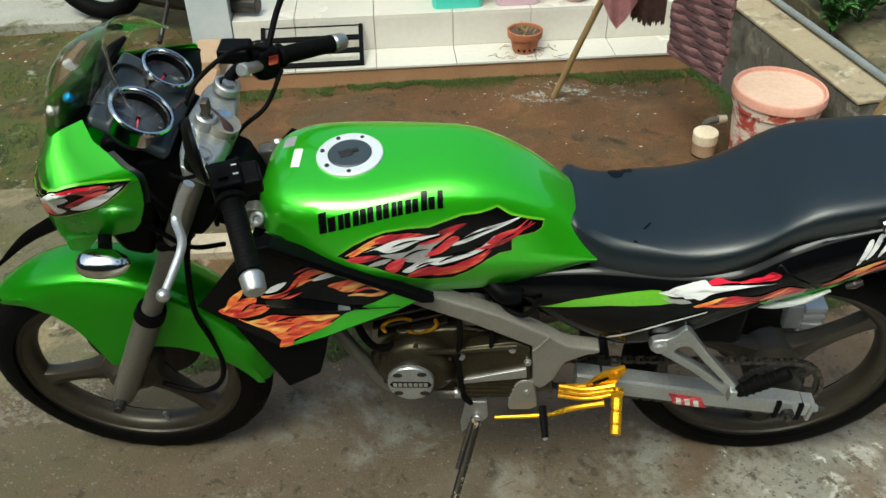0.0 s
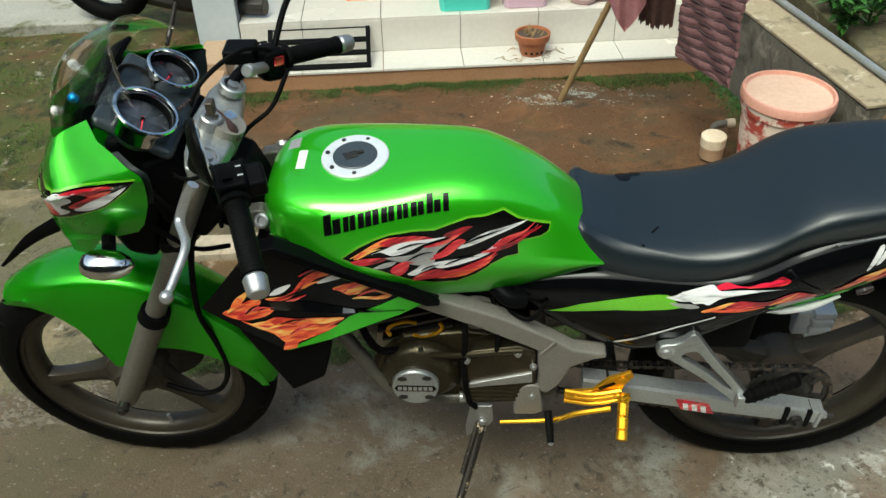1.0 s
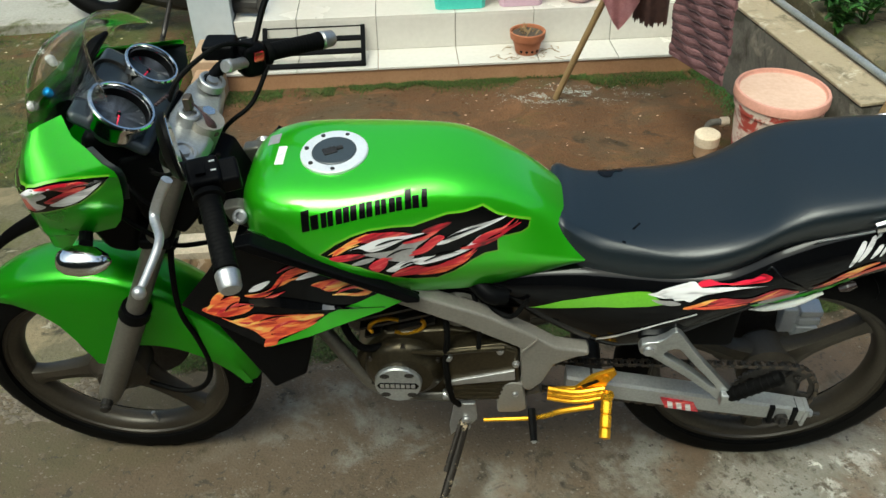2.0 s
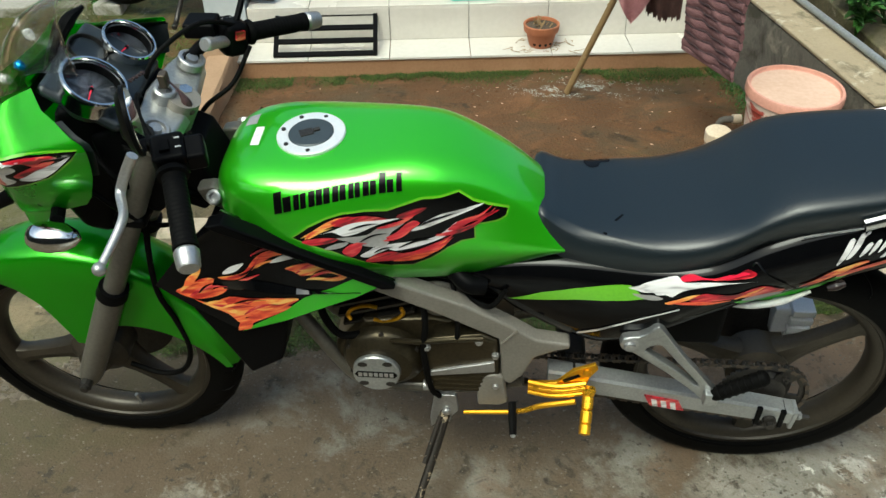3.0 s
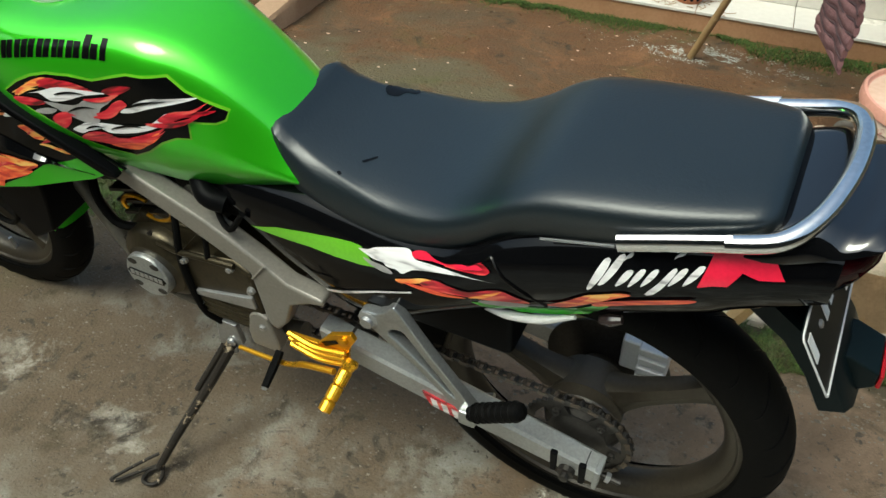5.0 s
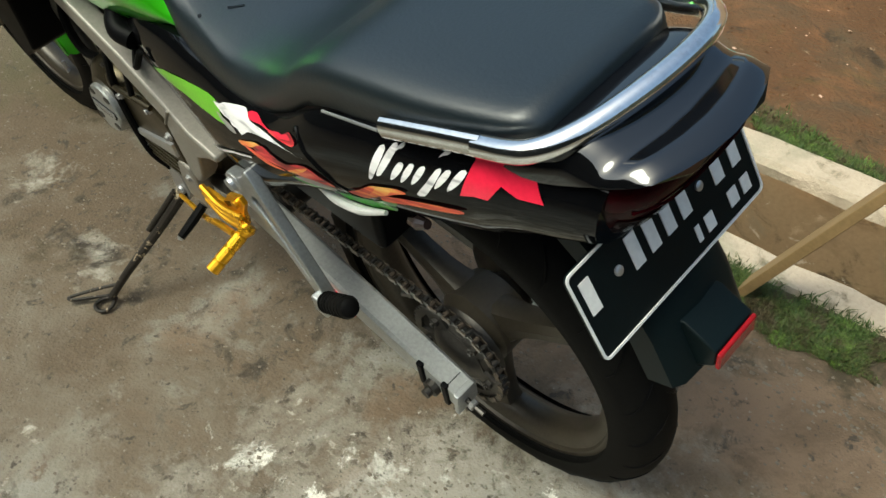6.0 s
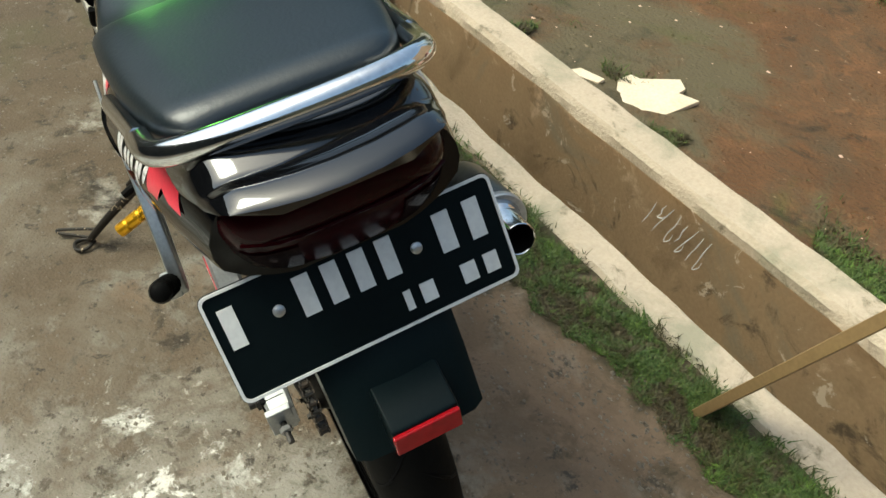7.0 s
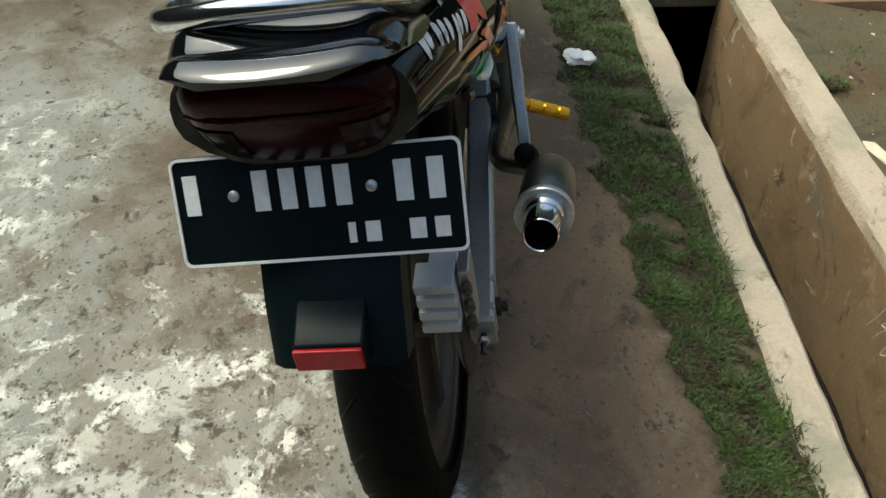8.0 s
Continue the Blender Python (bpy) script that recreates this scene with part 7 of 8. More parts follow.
# gold rear-set footrests
for s in (-1, 1):
    bm = bmesh.new()
    o = [(0.150, 0.395), (0.205, 0.400), (0.235, 0.440), (0.276, 0.462), (0.283, 0.448), (0.268, 0.420), (0.262, 0.385), (0.235, 0.372), (0.190, 0.368), (0.150, 0.372)]
    loft(bm, [[(x, s * 0.147, z) for x, z in o], [(x, s * 0.156, z) for x, z in o]])
    rearset = part("rear_set", bm, gold, bike, "gold anodised rear-set footrest", bevel=0.002)
    bm = bmesh.new()
    o = [(0.215, 0.412), (0.245, 0.432), (0.250, 0.426), (0.222, 0.404)]
    loft(bm, [[(x, s * 0.1565, z) for x, z in o], [(x, s * 0.1572, z) for x, z in o]])
    part("slot", bm, d_black, rearset)
    for z in (0.372, 0.389, 0.402):
        bm = bmesh.new()
        tube(bm, [(0.150, s * 0.158, z), (0.205, s * 0.163, z - 0.004), (0.262, s * 0.160, z + 0.006)], 0.0055, 8)
        part("arm", bm, gold, rearset)
    bm = bmesh.new()
    lathe(bm, [(0, 0.012), (0.008, 0.015), (0.02, 0.010), (0.022, 0.0115), (0.045, 0.0115), (0.046, 0.0095), (0.050, 0.0115), (0.072, 0.0115), (0.073, 0.0095), (0.077, 0.0115), (0.094, 0.0112), (0.097, 0.001)], (0.270, s * 0.155, 0.392), (-0.010, s * 0.088, -0.042), 14)
    part("footpeg", bm, gold, rearset, "knurled gold footpeg", smooth=25)
    for q in ((0.165, 0.388), (0.250, 0.395), (0.262, 0.440)):
        bm = bmesh.new()
        lathe(bm, [(0, 0.008), (0.007, 0.008), (0.008, 0.002)], (q[0], s * 0.156, q[1]), (0, s, 0), 12)
        part("bolt", bm, gold, rearset)
bm = bmesh.new()
tube(bm, [(0.022, -0.158, 0.289), (0.13, -0.168, 0.315), (0.180, -0.172, 0.345), (0.244, -0.176, 0.369)], [0.0042, 0.005, 0.006, 0.006], 8)
part("gear_linkage", bm, gold, bike, "gold gear change rod")
bm = bmesh.new()
tube(bm, [(0.120, -0.160, 0.335), (0.122, -0.190, 0.322), (0.124, -0.222, 0.310)], [0.008, 0.0085, 0.007], 8)
pedal = part("gear_pedal", bm, rubber, bike)
bm = bmesh.new()
lathe(bm, [(0, 0.006), (0.004, 0.004), (0.005, 0.001)], (0.124, -0.222, 0.310), (0.003, -0.03, -0.012), 10)
part("pedal_tip", bm, alu, pedal)

# side stand down to the road
bm = bmesh.new()
tube(bm, [(-0.014, -0.120, 0.270), (-0.038, -0.195, 0.200), (-0.074, -0.290, 0.118), (-0.092, -0.345, 0.068)], [0.0125, 0.0100, 0.0085, 0.0075], 10)
stand = part("side_stand", bm, stand_rust, bike, "rusty black side stand")
bm = bmesh.new()
tube(bm, [(-0.110, -0.322, 0.070), (-0.128, -0.350, 0.071), (-0.150, -0.386, 0.0705), (-0.160, -0.404, 0.0690), (-0.150, -0.400, 0.0665), (-0.122, -0.366, 0.064), (-0.102, -0.342, 0.062)], 0.0034, 8)
part("stand_prong", bm, stand_rust, stand)
bm = bmesh.new()
foot = [(-0.092, -0.338, 0.060), (-0.080, -0.356, 0.0590), (-0.082, -0.373, 0.0600), (-0.094, -0.380, 0.0605), (-0.109, -0.376, 0.0605), (-0.110, -0.356, 0.0590)]
tube(bm, [*foot, foot[0]], 0.0042, 8)
part("stand_foot", bm, stand_rust, stand)
bm = bmesh.new()
tube(bm, [(-0.028, -0.150, 0.258), (-0.046, -0.192, 0.216), (-0.058, -0.222, 0.188)], 0.006, 10)
part("stand_spring", bm, stand_rust, stand)
bm = bmesh.new()
prism(bm, [(-0.040, 0.316), (0.004, 0.316), (0.008, 0.262), (-0.010, 0.235), (-0.024, 0.262), (-0.034, 0.220), (-0.050, 0.200), (-0.052, 0.232)], -0.138, -0.126)
tube(bm, [(-0.065, -0.118, 0.322), (0.010, -0.118, 0.325)], 0.012, 12, 1)
for q in ((-0.016, 0.262), (-0.016, 0.240)):
    lathe(bm, [(0, 0.010), (0.006, 0.010), (0.008, 0.006), (0.008, 0.0005)], (q[0], -0.138, q[1]), (0, -1, 0), 12)
part("stand_bracket", bm, alu, bike, "bare metal stand bracket", bevel=0.002)

# ---- engine ----
bm = bmesh.new()
rings = []
for y, k in ((-0.105, 0.94), (-0.095, 1.0), (0.095, 1.0), (0.105, 0.94)):
    o = [(-0.250, 0.360), (-0.225, 0.320), (-0.150, 0.300), (0.02, 0.305), (0.10, 0.340), (0.12, 0.42), (0.08, 0.50), (-0.04, 0.52), (-0.18, 0.505), (-0.24, 0.43)]
    rings.append([(-0.07 + (x + 0.07) * k, y, 0.41 + (z - 0.41) * k) for x, z in o])
loft(bm, rings)
engine = part("engine", bm, engine_paint, bike, "bronze painted two-stroke engine", bevel=0.004)
bm = bmesh.new()
lathe(bm, [(0, 0.084), (0.018, 0.083), (0.028, 0.076), (0.035, 0.064), (0.040, 0.058), (0.040, 0.001)], (-0.140, -0.100, 0.408), (0.0, -1, -0.03), 40)
cover = part("magneto_cover", bm, engine_paint, bike, "round bronze engine cover")
bm = bmesh.new()
lathe(bm, [(0, 0.0485), (0.014, 0.0475), (0.017, 0.045), (0.017, 0.001)], (-0.153, -0.138, 0.398), (0.0, -1, 0.10), 40)
part("round_badge", bm, clamp_alu, cover, "round silver badge with a dark bar")
bn = Vector((0.0, -1, 0.10)).normalized(); bu = Vector((0, 0.10, 1)).normalized(); bx = Vector((1, 0, 0))
bc = Vector((-0.153, -0.138, 0.398)) + bn * 0.0172
def on_badge(outline, t=0.0012):
    bm = bmesh.new()
    loft(bm, [[bc + bx * p + bu * q for p, q in outline], [bc + bx * p + bu * q + bn * t for p, q in outline]])
    return bm
part("dark_bar", on_badge([(-0.043, 0), (-0.037, -0.008), (0.037, -0.008), (0.043, 0), (0.037, 0.008), (-0.037, 0.008)]), d_black, cover)
for i in range(7):
    x = -0.036 + i * 0.0105
    part("pale_mark", on_badge([(x, -0.005), (x + 0.008, -0.005), (x + 0.008, 0.005), (x, 0.005)], 0.002), alu, cover)
for p, q in ((-0.026, 0.027), (0.024, 0.030), (-0.026, -0.026), (0.028, -0.026)):
    part("oval_slot", on_badge([(p + 0.010 * math.cos(a), q + 0.006 * math.sin(a)) for a in (k * math.pi / 5 for k in range(10))], 0.0012), steel, cover)
bm = bmesh.new()
o = [(-0.055, 0.500), (0.055, 0.520), (0.088, 0.505), (0.094, 0.400), (0.085, 0.350), (-0.020, 0.335), (-0.058, 0.350)]
loft(bm, [[(x, -0.098, z) for x, z in o], [(x, -0.140, z) for x, z in o], [(x * 0.96, -0.146, 0.42 + (z - 0.42) * 0.93) for x, z in o]])
side_cover = part("sprocket_cover", bm, engine_paint, bike, bevel=0.004)
for i in range(4):
    bm = bmesh.new()
    box(bm, (-0.045, -0.149, 0.352 + i * 0.014), (0.062, -0.143, 0.357 + i * 0.014))
    part("cooling_rib", bm, engine_paint, side_cover)
bm = bmesh.new()
loft(bm, [[(x, y, z) for x, z in ((-0.046, 0.398), (-0.044, 0.412), (0.082, 0.450), (0.084, 0.420))] for y in (-0.143, -0.152)])
part("bright_strip", bm, alu, side_cover, "polished edge strip", bevel=0.002)
for x, z in ((-0.048, 0.485), (0.052, 0.508), (0.084, 0.468), (0.086, 0.372), (-0.048, 0.372)):
    bm = bmesh.new()
    lathe(bm, [(0, 0.0075), (0.005, 0.0075), (0.0055, 0.005), (0.009, 0.005), (0.009, 0.0005)], (x, -0.146, z), (0, -1, 0), 10)
    part("case_bolt", bm, alu, side_cover, smooth=25)
for k in range(5):
    a = math.radians(30 + 60 * k)
    bm = bmesh.new()
    lathe(bm, [(0, 0.006), (0.007, 0.006), (0.008, 0.003), (0.008, 0.0005)], (-0.140 + 0.077 * math.cos(a), -0.120, 0.408 + 0.077 * math.sin(a)), (0, -1, 0), 10)
    part("cover_bolt", bm, steel, cover, smooth=25)
bm = bmesh.new()
tube(bm, [(-0.120, -0.13, 0.478), (-0.06, -0.148, 0.500), (0.0, -0.150, 0.512), (0.06, -0.147, 0.515)], 0.0055, 8)
part("case_seam", bm, engine_paint, engine)
# cylinder with fins leaning forward, and a gold emblem
bm = bmesh.new()
cyl = Matrix.Translation((-0.165, 0, 0.56)) @ Matrix.Rotation(math.radians(-18), 4, "Y")
box(bm, (-0.065, -0.085, -0.08), (0.065, 0.085, 0.10), cyl)
head = part("cylinder", bm, black_plastic, bike, bevel=0.006)
for i in range(6):
    bm = bmesh.new()
    box(bm, (-0.075, -0.098, -0.060 + i * 0.026), (0.075, 0.098, -0.054 + i * 0.026), cyl)
    part("fin", bm, steel, head)
bm = bmesh.new()
tube(bm, [cyl @ Vector((0.035 * math.cos(a) - 0.02, -0.101, 0.022 * math.sin(a) - 0.035)) for a in (0.5, 1.2, 2.0, 2.8, 3.5)], 0.0042, 6)
tube(bm, [cyl @ Vector((0.035 * math.cos(a) + 0.022, -0.101, 0.022 * math.sin(a) - 0.045)) for a in (3.6, 4.3, 5.1, 5.9, 6.6)], 0.0042, 6)
part("gold_emblem", bm, gold, head, "gold swirl emblem")
bm = bmesh.new()
lathe(bm, [(0, 0.03), (0.01, 0.042), (0.045, 0.042), (0.055, 0.03)], (-0.03, -0.055, 0.56), (0.1, -0.6, 0.2), 18)
part("carburettor", bm, frame_paint, engine, "grey carburettor body")
for k, pts in enumerate(([(-0.06, -0.11, 0.62), (-0.05, -0.14, 0.55), (-0.055, -0.150, 0.47), (-0.045, -0.150, 0.36), (-0.03, -0.135, 0.31)],
                         [(0.0, -0.10, 0.62), (0.012, -0.135, 0.58), (0.010, -0.15, 0.51)],
                         [(-0.27, -0.06, 0.62), (-0.255, -0.11, 0.54), (-0.225, -0.12, 0.48), (-0.18, -0.11, 0.47)],
                         [(0.02, -0.11, 0.60), (0.07, -0.14, 0.60), (0.10, -0.135, 0.640)])):
    bm = bmesh.new()
    tube(bm, pts, (0.0065, 0.005, 0.008, 0.005)[k], 8)
    part("hose", bm, rubber, engine)
for s in (-1, 1):
    bm = bmesh.new()
    tube(bm, [(-0.345, s * 0.09, 0.60), (-0.30, s * 0.095, 0.50), (-0.24, s * 0.10, 0.38), (-0.205, s * 0.10, 0.325), (-0.14, s * 0.10, 0.300), (0.02, s * 0.10, 0.305), (0.14, s * 0.105, 0.34)], 0.015, 12)
    part("frame_tube", bm, fork_paint, bike, "grey-brown frame down tube")
bm = bmesh.new()
o = [(0.060, 0.392), (0.070, 0.404), (0.085, 0.408), (0.100, 0.400), (0.106, 0.360), (0.112, 0.318), (0.095, 0.306), (0.050, 0.305), (0.048, 0.345)]
loft(bm, [[(x, y, z) for x, z in o] for y in (-0.125, -0.150)])
part("case_bracket", bm, frame_paint, engine, "rough cast grey bracket", bevel=0.005)
bm = bmesh.new()
tube(bm, [(0.00, -0.10, 0.66), (0.03, -0.125, 0.645), (0.06, -0.12, 0.635)], 0.018, 12)
tube(bm, [(-0.04, -0.08, 0.64), (0.04, -0.08, 0.62), (0.10, -0.09, 0.60)], 0.02, 12)
part("intake_hose", bm, black_plastic, engine)
bm = bmesh.new()
box(bm, (-0.08, -0.09, 0.56), (0.26, 0.09, 0.67))
part("air_box", bm, black_plastic, bike, bevel=0.015)

# ---- front end: fork, mudguard, fairing, instruments, bars ----
AX = Vector((-0.797, 0, 0.290)); TOP = Vector((-0.478, 0, 0.950))
def along(t, y=0.0):
    p = AX.lerp(TOP, t)
    return Vector((p.x, y, p.z))
for s in (-1, 1):
    y = s * 0.104
    bm = bmesh.new()
    tube(bm, [along(-0.03, y), along(0.02, y), along(0.2, y), along(0.385, y), along(0.40, y)], [0.020, 0.026, 0.027, 0.0275, 0.030], 18, 4)
    leg = part("fork_leg", bm, fork_paint, bike, "bronze-grey fork leg")
    bm = bmesh.new()
    tube(bm, [along(0.395, y), along(0.43, y)], [0.031, 0.029], 18, 1)
    part("dust_seal", bm, black_plastic, leg)
    bm = bmesh.new()
    tube(bm, [along(0.42, y), along(0.99, y)], 0.0205, 18, 1)
    part("fork_tube", bm, fork_paint, leg)
    bm = bmesh.new()
    lathe(bm, [(-0.004, 0.0245), (0.010, 0.0245), (0.012, 0.0220), (0.012, 0.0175), (0.006, 0.0165), (0.006, 0.0115), (0.013, 0.0105), (0.014, 0.001)], along(1.0, y), TOP - AX, 24)
    part("fork_cap", bm, alu, leg, "dull metal fork cap", smooth=30)
    bm = bmesh.new()
    lathe(bm, [(0, 0.013), (0.016, 0.013), (0.018, 0.009), (0.024, 0.009), (0.024, 0.001)], along(0.0, y + s * 0.024), (0, s, 0), 12)
    part("axle_nut", bm, steel, leg, smooth=25)
# mudguard
bm = bmesh.new()
rings = []
SKIRT = [(128, 0.312), (118, 0.288), (110, 0.252), (104, 0.205), (99, 0.125), (94, 0.080), (84, 0.078), (72, 0.115), (58, 0.165), (40, 0.212), (20, 0.262), (2, 0.300)]
def skirt_low(deg):
    for (a, ra), (b, rb) in zip(SKIRT, SKIRT[1:]):
        if deg >= b:
            return ra + (rb - ra) * (a - deg) / (a - b)
    return SKIRT[-1][1]
for k in range(64):
    deg = 128 - k * 2
    a = math.radians(deg)
    r = 0.330 + 0.006 * math.sin(math.radians(max(0, min(180, deg * 1.3))))
    low = min(skirt_low(deg), r - 0.02)
    w = 0.064 - 0.022 * max(0, (deg - 100) / 28) ** 2 - 0.006 * max(0, (20 - deg) / 20)
    half = [(1.10, low - r), (1.10, (low - r) * 0.75), (1.08, (low - r) * 0.5), (1.04, (low - r) * 0.25 - 0.012), (0.97, -0.020), (0.86, -0.008), (0.6, -0.002), (0.3, 0.001)]
    prof = [(-q, h) for q, h in half] + [(0, 0.003)] + [(q, h) for q, h in reversed(half)]
    rings.append([(WX + (r + h) * math.cos(a), WY + w * q, WZ + (r + h) * math.sin(a)) for q, h in prof])
loft(bm, rings, cap=False, closed=False)
bmesh.ops.solidify(bm, geom=bm.faces[:], thickness=0.003)
part("front_mudguard", bm, green, bike, "glossy lime green front mudguard", smooth=60)
# brake on the right, cable on the left
bm = bmesh.new()
lathe(bm, [(0.068, 0.075), (0.068, 0.135), (0.072, 0.135), (0.072, 0.075)], (WX, WY, WZ), (0, 1, 0), 48)
part("brake_disc", bm, steel, front)
bm = bmesh.new()
box(bm, (-0.685, 0.055, 0.31), (-0.635, 0.095, 0.40))
part("brake_caliper", bm, gold, bike, "gold brake caliper", bevel=0.008)
bm = bmesh.new()
tube(bm, [(-0.52, -0.05, 0.86), (-0.55, -0.09, 0.75), (-0.566, -0.10, 0.67), (-0.578, -0.10, 0.56), (-0.568, -0.09, 0.464), (-0.560, -0.09, 0.388), (-0.575, -0.088, 0.324), (-0.607, -0.085, 0.284), (-0.655, -0.08, 0.270), (-0.72, -0.07, 0.285)], 0.006, 8)
part("brake_hose", bm, rubber, bike)

# half fairing
def mirrored(pts, n=4):
    """A smooth line from the left rear edge round the nose to the right, from points of one half (x, half width, z)."""
    left = [(x, -y, z) for x, y, z in pts]
    right = [(x, y, z - 0.5 * max(0, z - 0.985)) for x, y, z in reversed(pts[:-1])]
    return curve(left + right, n)
SCREEN_LINE = [(-0.64, 0.126, 1.046), (-0.678, 0.131, 1.03), (-0.703, 0.129, 1.016), (-0.760, 0, 0.970)]
FAIR = [SCREEN_LINE,
        [(-0.622, 0.151, 1.023), (-0.677, 0.153, 1.007), (-0.714, 0.154, 0.988), (-0.778, 0, 0.935)],
        [(-0.598, 0.166, 1.012), (-0.665, 0.169, 0.993), (-0.714, 0.168, 0.973), (-0.788, 0, 0.916)],
        [(-0.572, 0.185, 0.998), (-0.653, 0.186, 0.977), (-0.714, 0.182, 0.959), (-0.800, 0, 0.898)],
        [(-0.55, 0.196, 0.99), (-0.646, 0.196, 0.969), (-0.717, 0.191, 0.949), (-0.810, 0, 0.884)],
        [(-0.546, 0.199, 0.982), (-0.644, 0.199, 0.962), (-0.719, 0.193, 0.942), (-0.814, 0, 0.875)],
        [(-0.548, 0.195, 0.974), (-0.646, 0.194, 0.953), (-0.723, 0.182, 0.93), (-0.812, 0, 0.864)],
        [(-0.55, 0.195, 0.95), (-0.649, 0.191, 0.929), (-0.733, 0.169, 0.903), (-0.816, 0, 0.847)],
        [(-0.556, 0.191, 0.925), (-0.654, 0.186, 0.905), (-0.744, 0.155, 0.875), (-0.820, 0, 0.827)],
        [(-0.567, 0.185, 0.9), (-0.663, 0.178, 0.877), (-0.757, 0.138, 0.844), (-0.822, 0, 0.802)],
        [(-0.58, 0.178, 0.872), (-0.676, 0.167, 0.849), (-0.766, 0.122, 0.809), (-0.822, 0, 0.777)],
        [(-0.6, 0.168, 0.846), (-0.69, 0.153, 0.819), (-0.774, 0.107, 0.776), (-0.820, 0, 0.752)],
        [(-0.69, 0.14, 0.798), (-0.735, 0.122, 0.782), (-0.782, 0.088, 0.752), (-0.816, 0, 0.732)],
        [(-0.728, 0.121, 0.748), (-0.755, 0.108, 0.738), (-0.786, 0.078, 0.722), (-0.810, 0, 0.712)]]
bm = bmesh.new()
loft(bm, [mirrored(r) for r in FAIR], cap=False, closed=False)
bmesh.ops.solidify(bm, geom=bm.faces[:], thickness=0.004)
fairing = part("front_fairing", bm, green, bike, "glossy lime green headlamp fairing", smooth=30)
bm = bmesh.new()
loft(bm, [[Vector((p.x + 0.007, p.y * 0.95, p.z - 0.003)) for p in mirrored(r)] for r in FAIR[2:9]], cap=False, closed=False)
bmesh.ops.solidify(bm, geom=bm.faces[:], thickness=0.002)
part("cockpit_trim", bm, dash_plastic, bike, "black inner cockpit trim", smooth=50)
fair_tree = BVHTree.FromPolygons([v.co.copy() for v in fairing.data.vertices], [tuple(p.vertices) for p in fairing.data.polygons])
def fair_sticker(name, outline, side, lift, ink, parent):
    bm = fill(outline, 0.008)
    for v in bm.verts:
        hit = fair_tree.ray_cast(Vector((v.co.x, side * 0.5, v.co.z)), Vector((0, -side, 0)))
        v.co.y = (hit[0].y if hit[0] else side * 0.09) + side * lift
    return part(name, bm, INK[ink], parent)
for side in (-1, 1):
    F2 = [(-0.772, 0.925), (-0.740, 0.946), (-0.702, 0.961), (-0.650, 0.969), (-0.605, 0.977), (-0.559, 0.983), (-0.577, 0.964), (-0.602, 0.943), (-0.628, 0.923), (-0.667, 0.904), (-0.718, 0.885), (-0.752, 0.868), (-0.776, 0.858), (-0.780, 0.892)]
    fair_sticker("flame_border", grown(F2, 0.003), side, 0.0008, "lime", fairing)
    fair_sticker("flame_field", F2, side, 0.0014, "black", fairing)
    for k, (ink, shape) in enumerate((
            ("white", [(-0.772, 0.882), (-0.707, 0.952), (-0.683, 0.962), (-0.655, 0.963), (-0.680, 0.950), (-0.675, 0.938), (-0.705, 0.922), (-0.688, 0.910), (-0.721, 0.890), (-0.772, 0.871)]),
            ("red", [(-0.683, 0.962), (-0.645, 0.967), (-0.606, 0.973), (-0.596, 0.968), (-0.623, 0.960), (-0.645, 0.947), (-0.661, 0.957), (-0.677, 0.959)]),
            ("white", [(-0.681, 0.914), (-0.648, 0.937), (-0.619, 0.950), (-0.594, 0.961), (-0.574, 0.972), (-0.595, 0.952), (-0.623, 0.930), (-0.655, 0.913)]),
            ("red", [(-0.685, 0.925), (-0.650, 0.944), (-0.625, 0.957), (-0.603, 0.961), (-0.619, 0.950), (-0.644, 0.937), (-0.674, 0.919)]),
            ("red", [(-0.772, 0.876), (-0.722, 0.923), (-0.720, 0.909), (-0.712, 0.897), (-0.740, 0.883)]))):
        fair_sticker("flame", smooth_loop(shape, 3), side, 0.0020 + 0.0002 * k, ink, fairing)
# inner black lamp housing
bm = bmesh.new()
prism(bm, [(-0.71, 0.79), (-0.68, 0.71), (-0.625, 0.70), (-0.60, 0.78), (-0.545, 0.93), (-0.545, 0.985), (-0.65, 0.975)], -0.088, 0.088)
part("lamp_housing", bm, black_plastic, bike, bevel=0.015)
# wiring and bracket clutter behind the fairing
for k, pts in enumerate(([(-0.60, -0.10, 0.90), (-0.56, -0.12, 0.86), (-0.53, -0.09, 0.80), (-0.55, -0.05, 0.74)], [(-0.58, -0.06, 0.95), (-0.53, -0.10, 0.90), (-0.50, -0.07, 0.82), (-0.44, -0.06, 0.76)],
                         [(-0.62, -0.12, 0.84), (-0.57, -0.13, 0.80), (-0.54, -0.10, 0.74), (-0.50, -0.05, 0.70)], [(-0.41, -0.12, 0.965), (-0.45, -0.14, 0.90), (-0.46, -0.10, 0.82), (-0.42, -0.05, 0.76)],
                         [(-0.42, -0.16, 0.985), (-0.50, -0.13, 0.93), (-0.56, -0.08, 0.90)])):
    bm = bmesh.new()
    tube(bm, pts, 0.006 - 0.0006 * k, 8)
    part("wiring_loom", bm, rubber, bike)
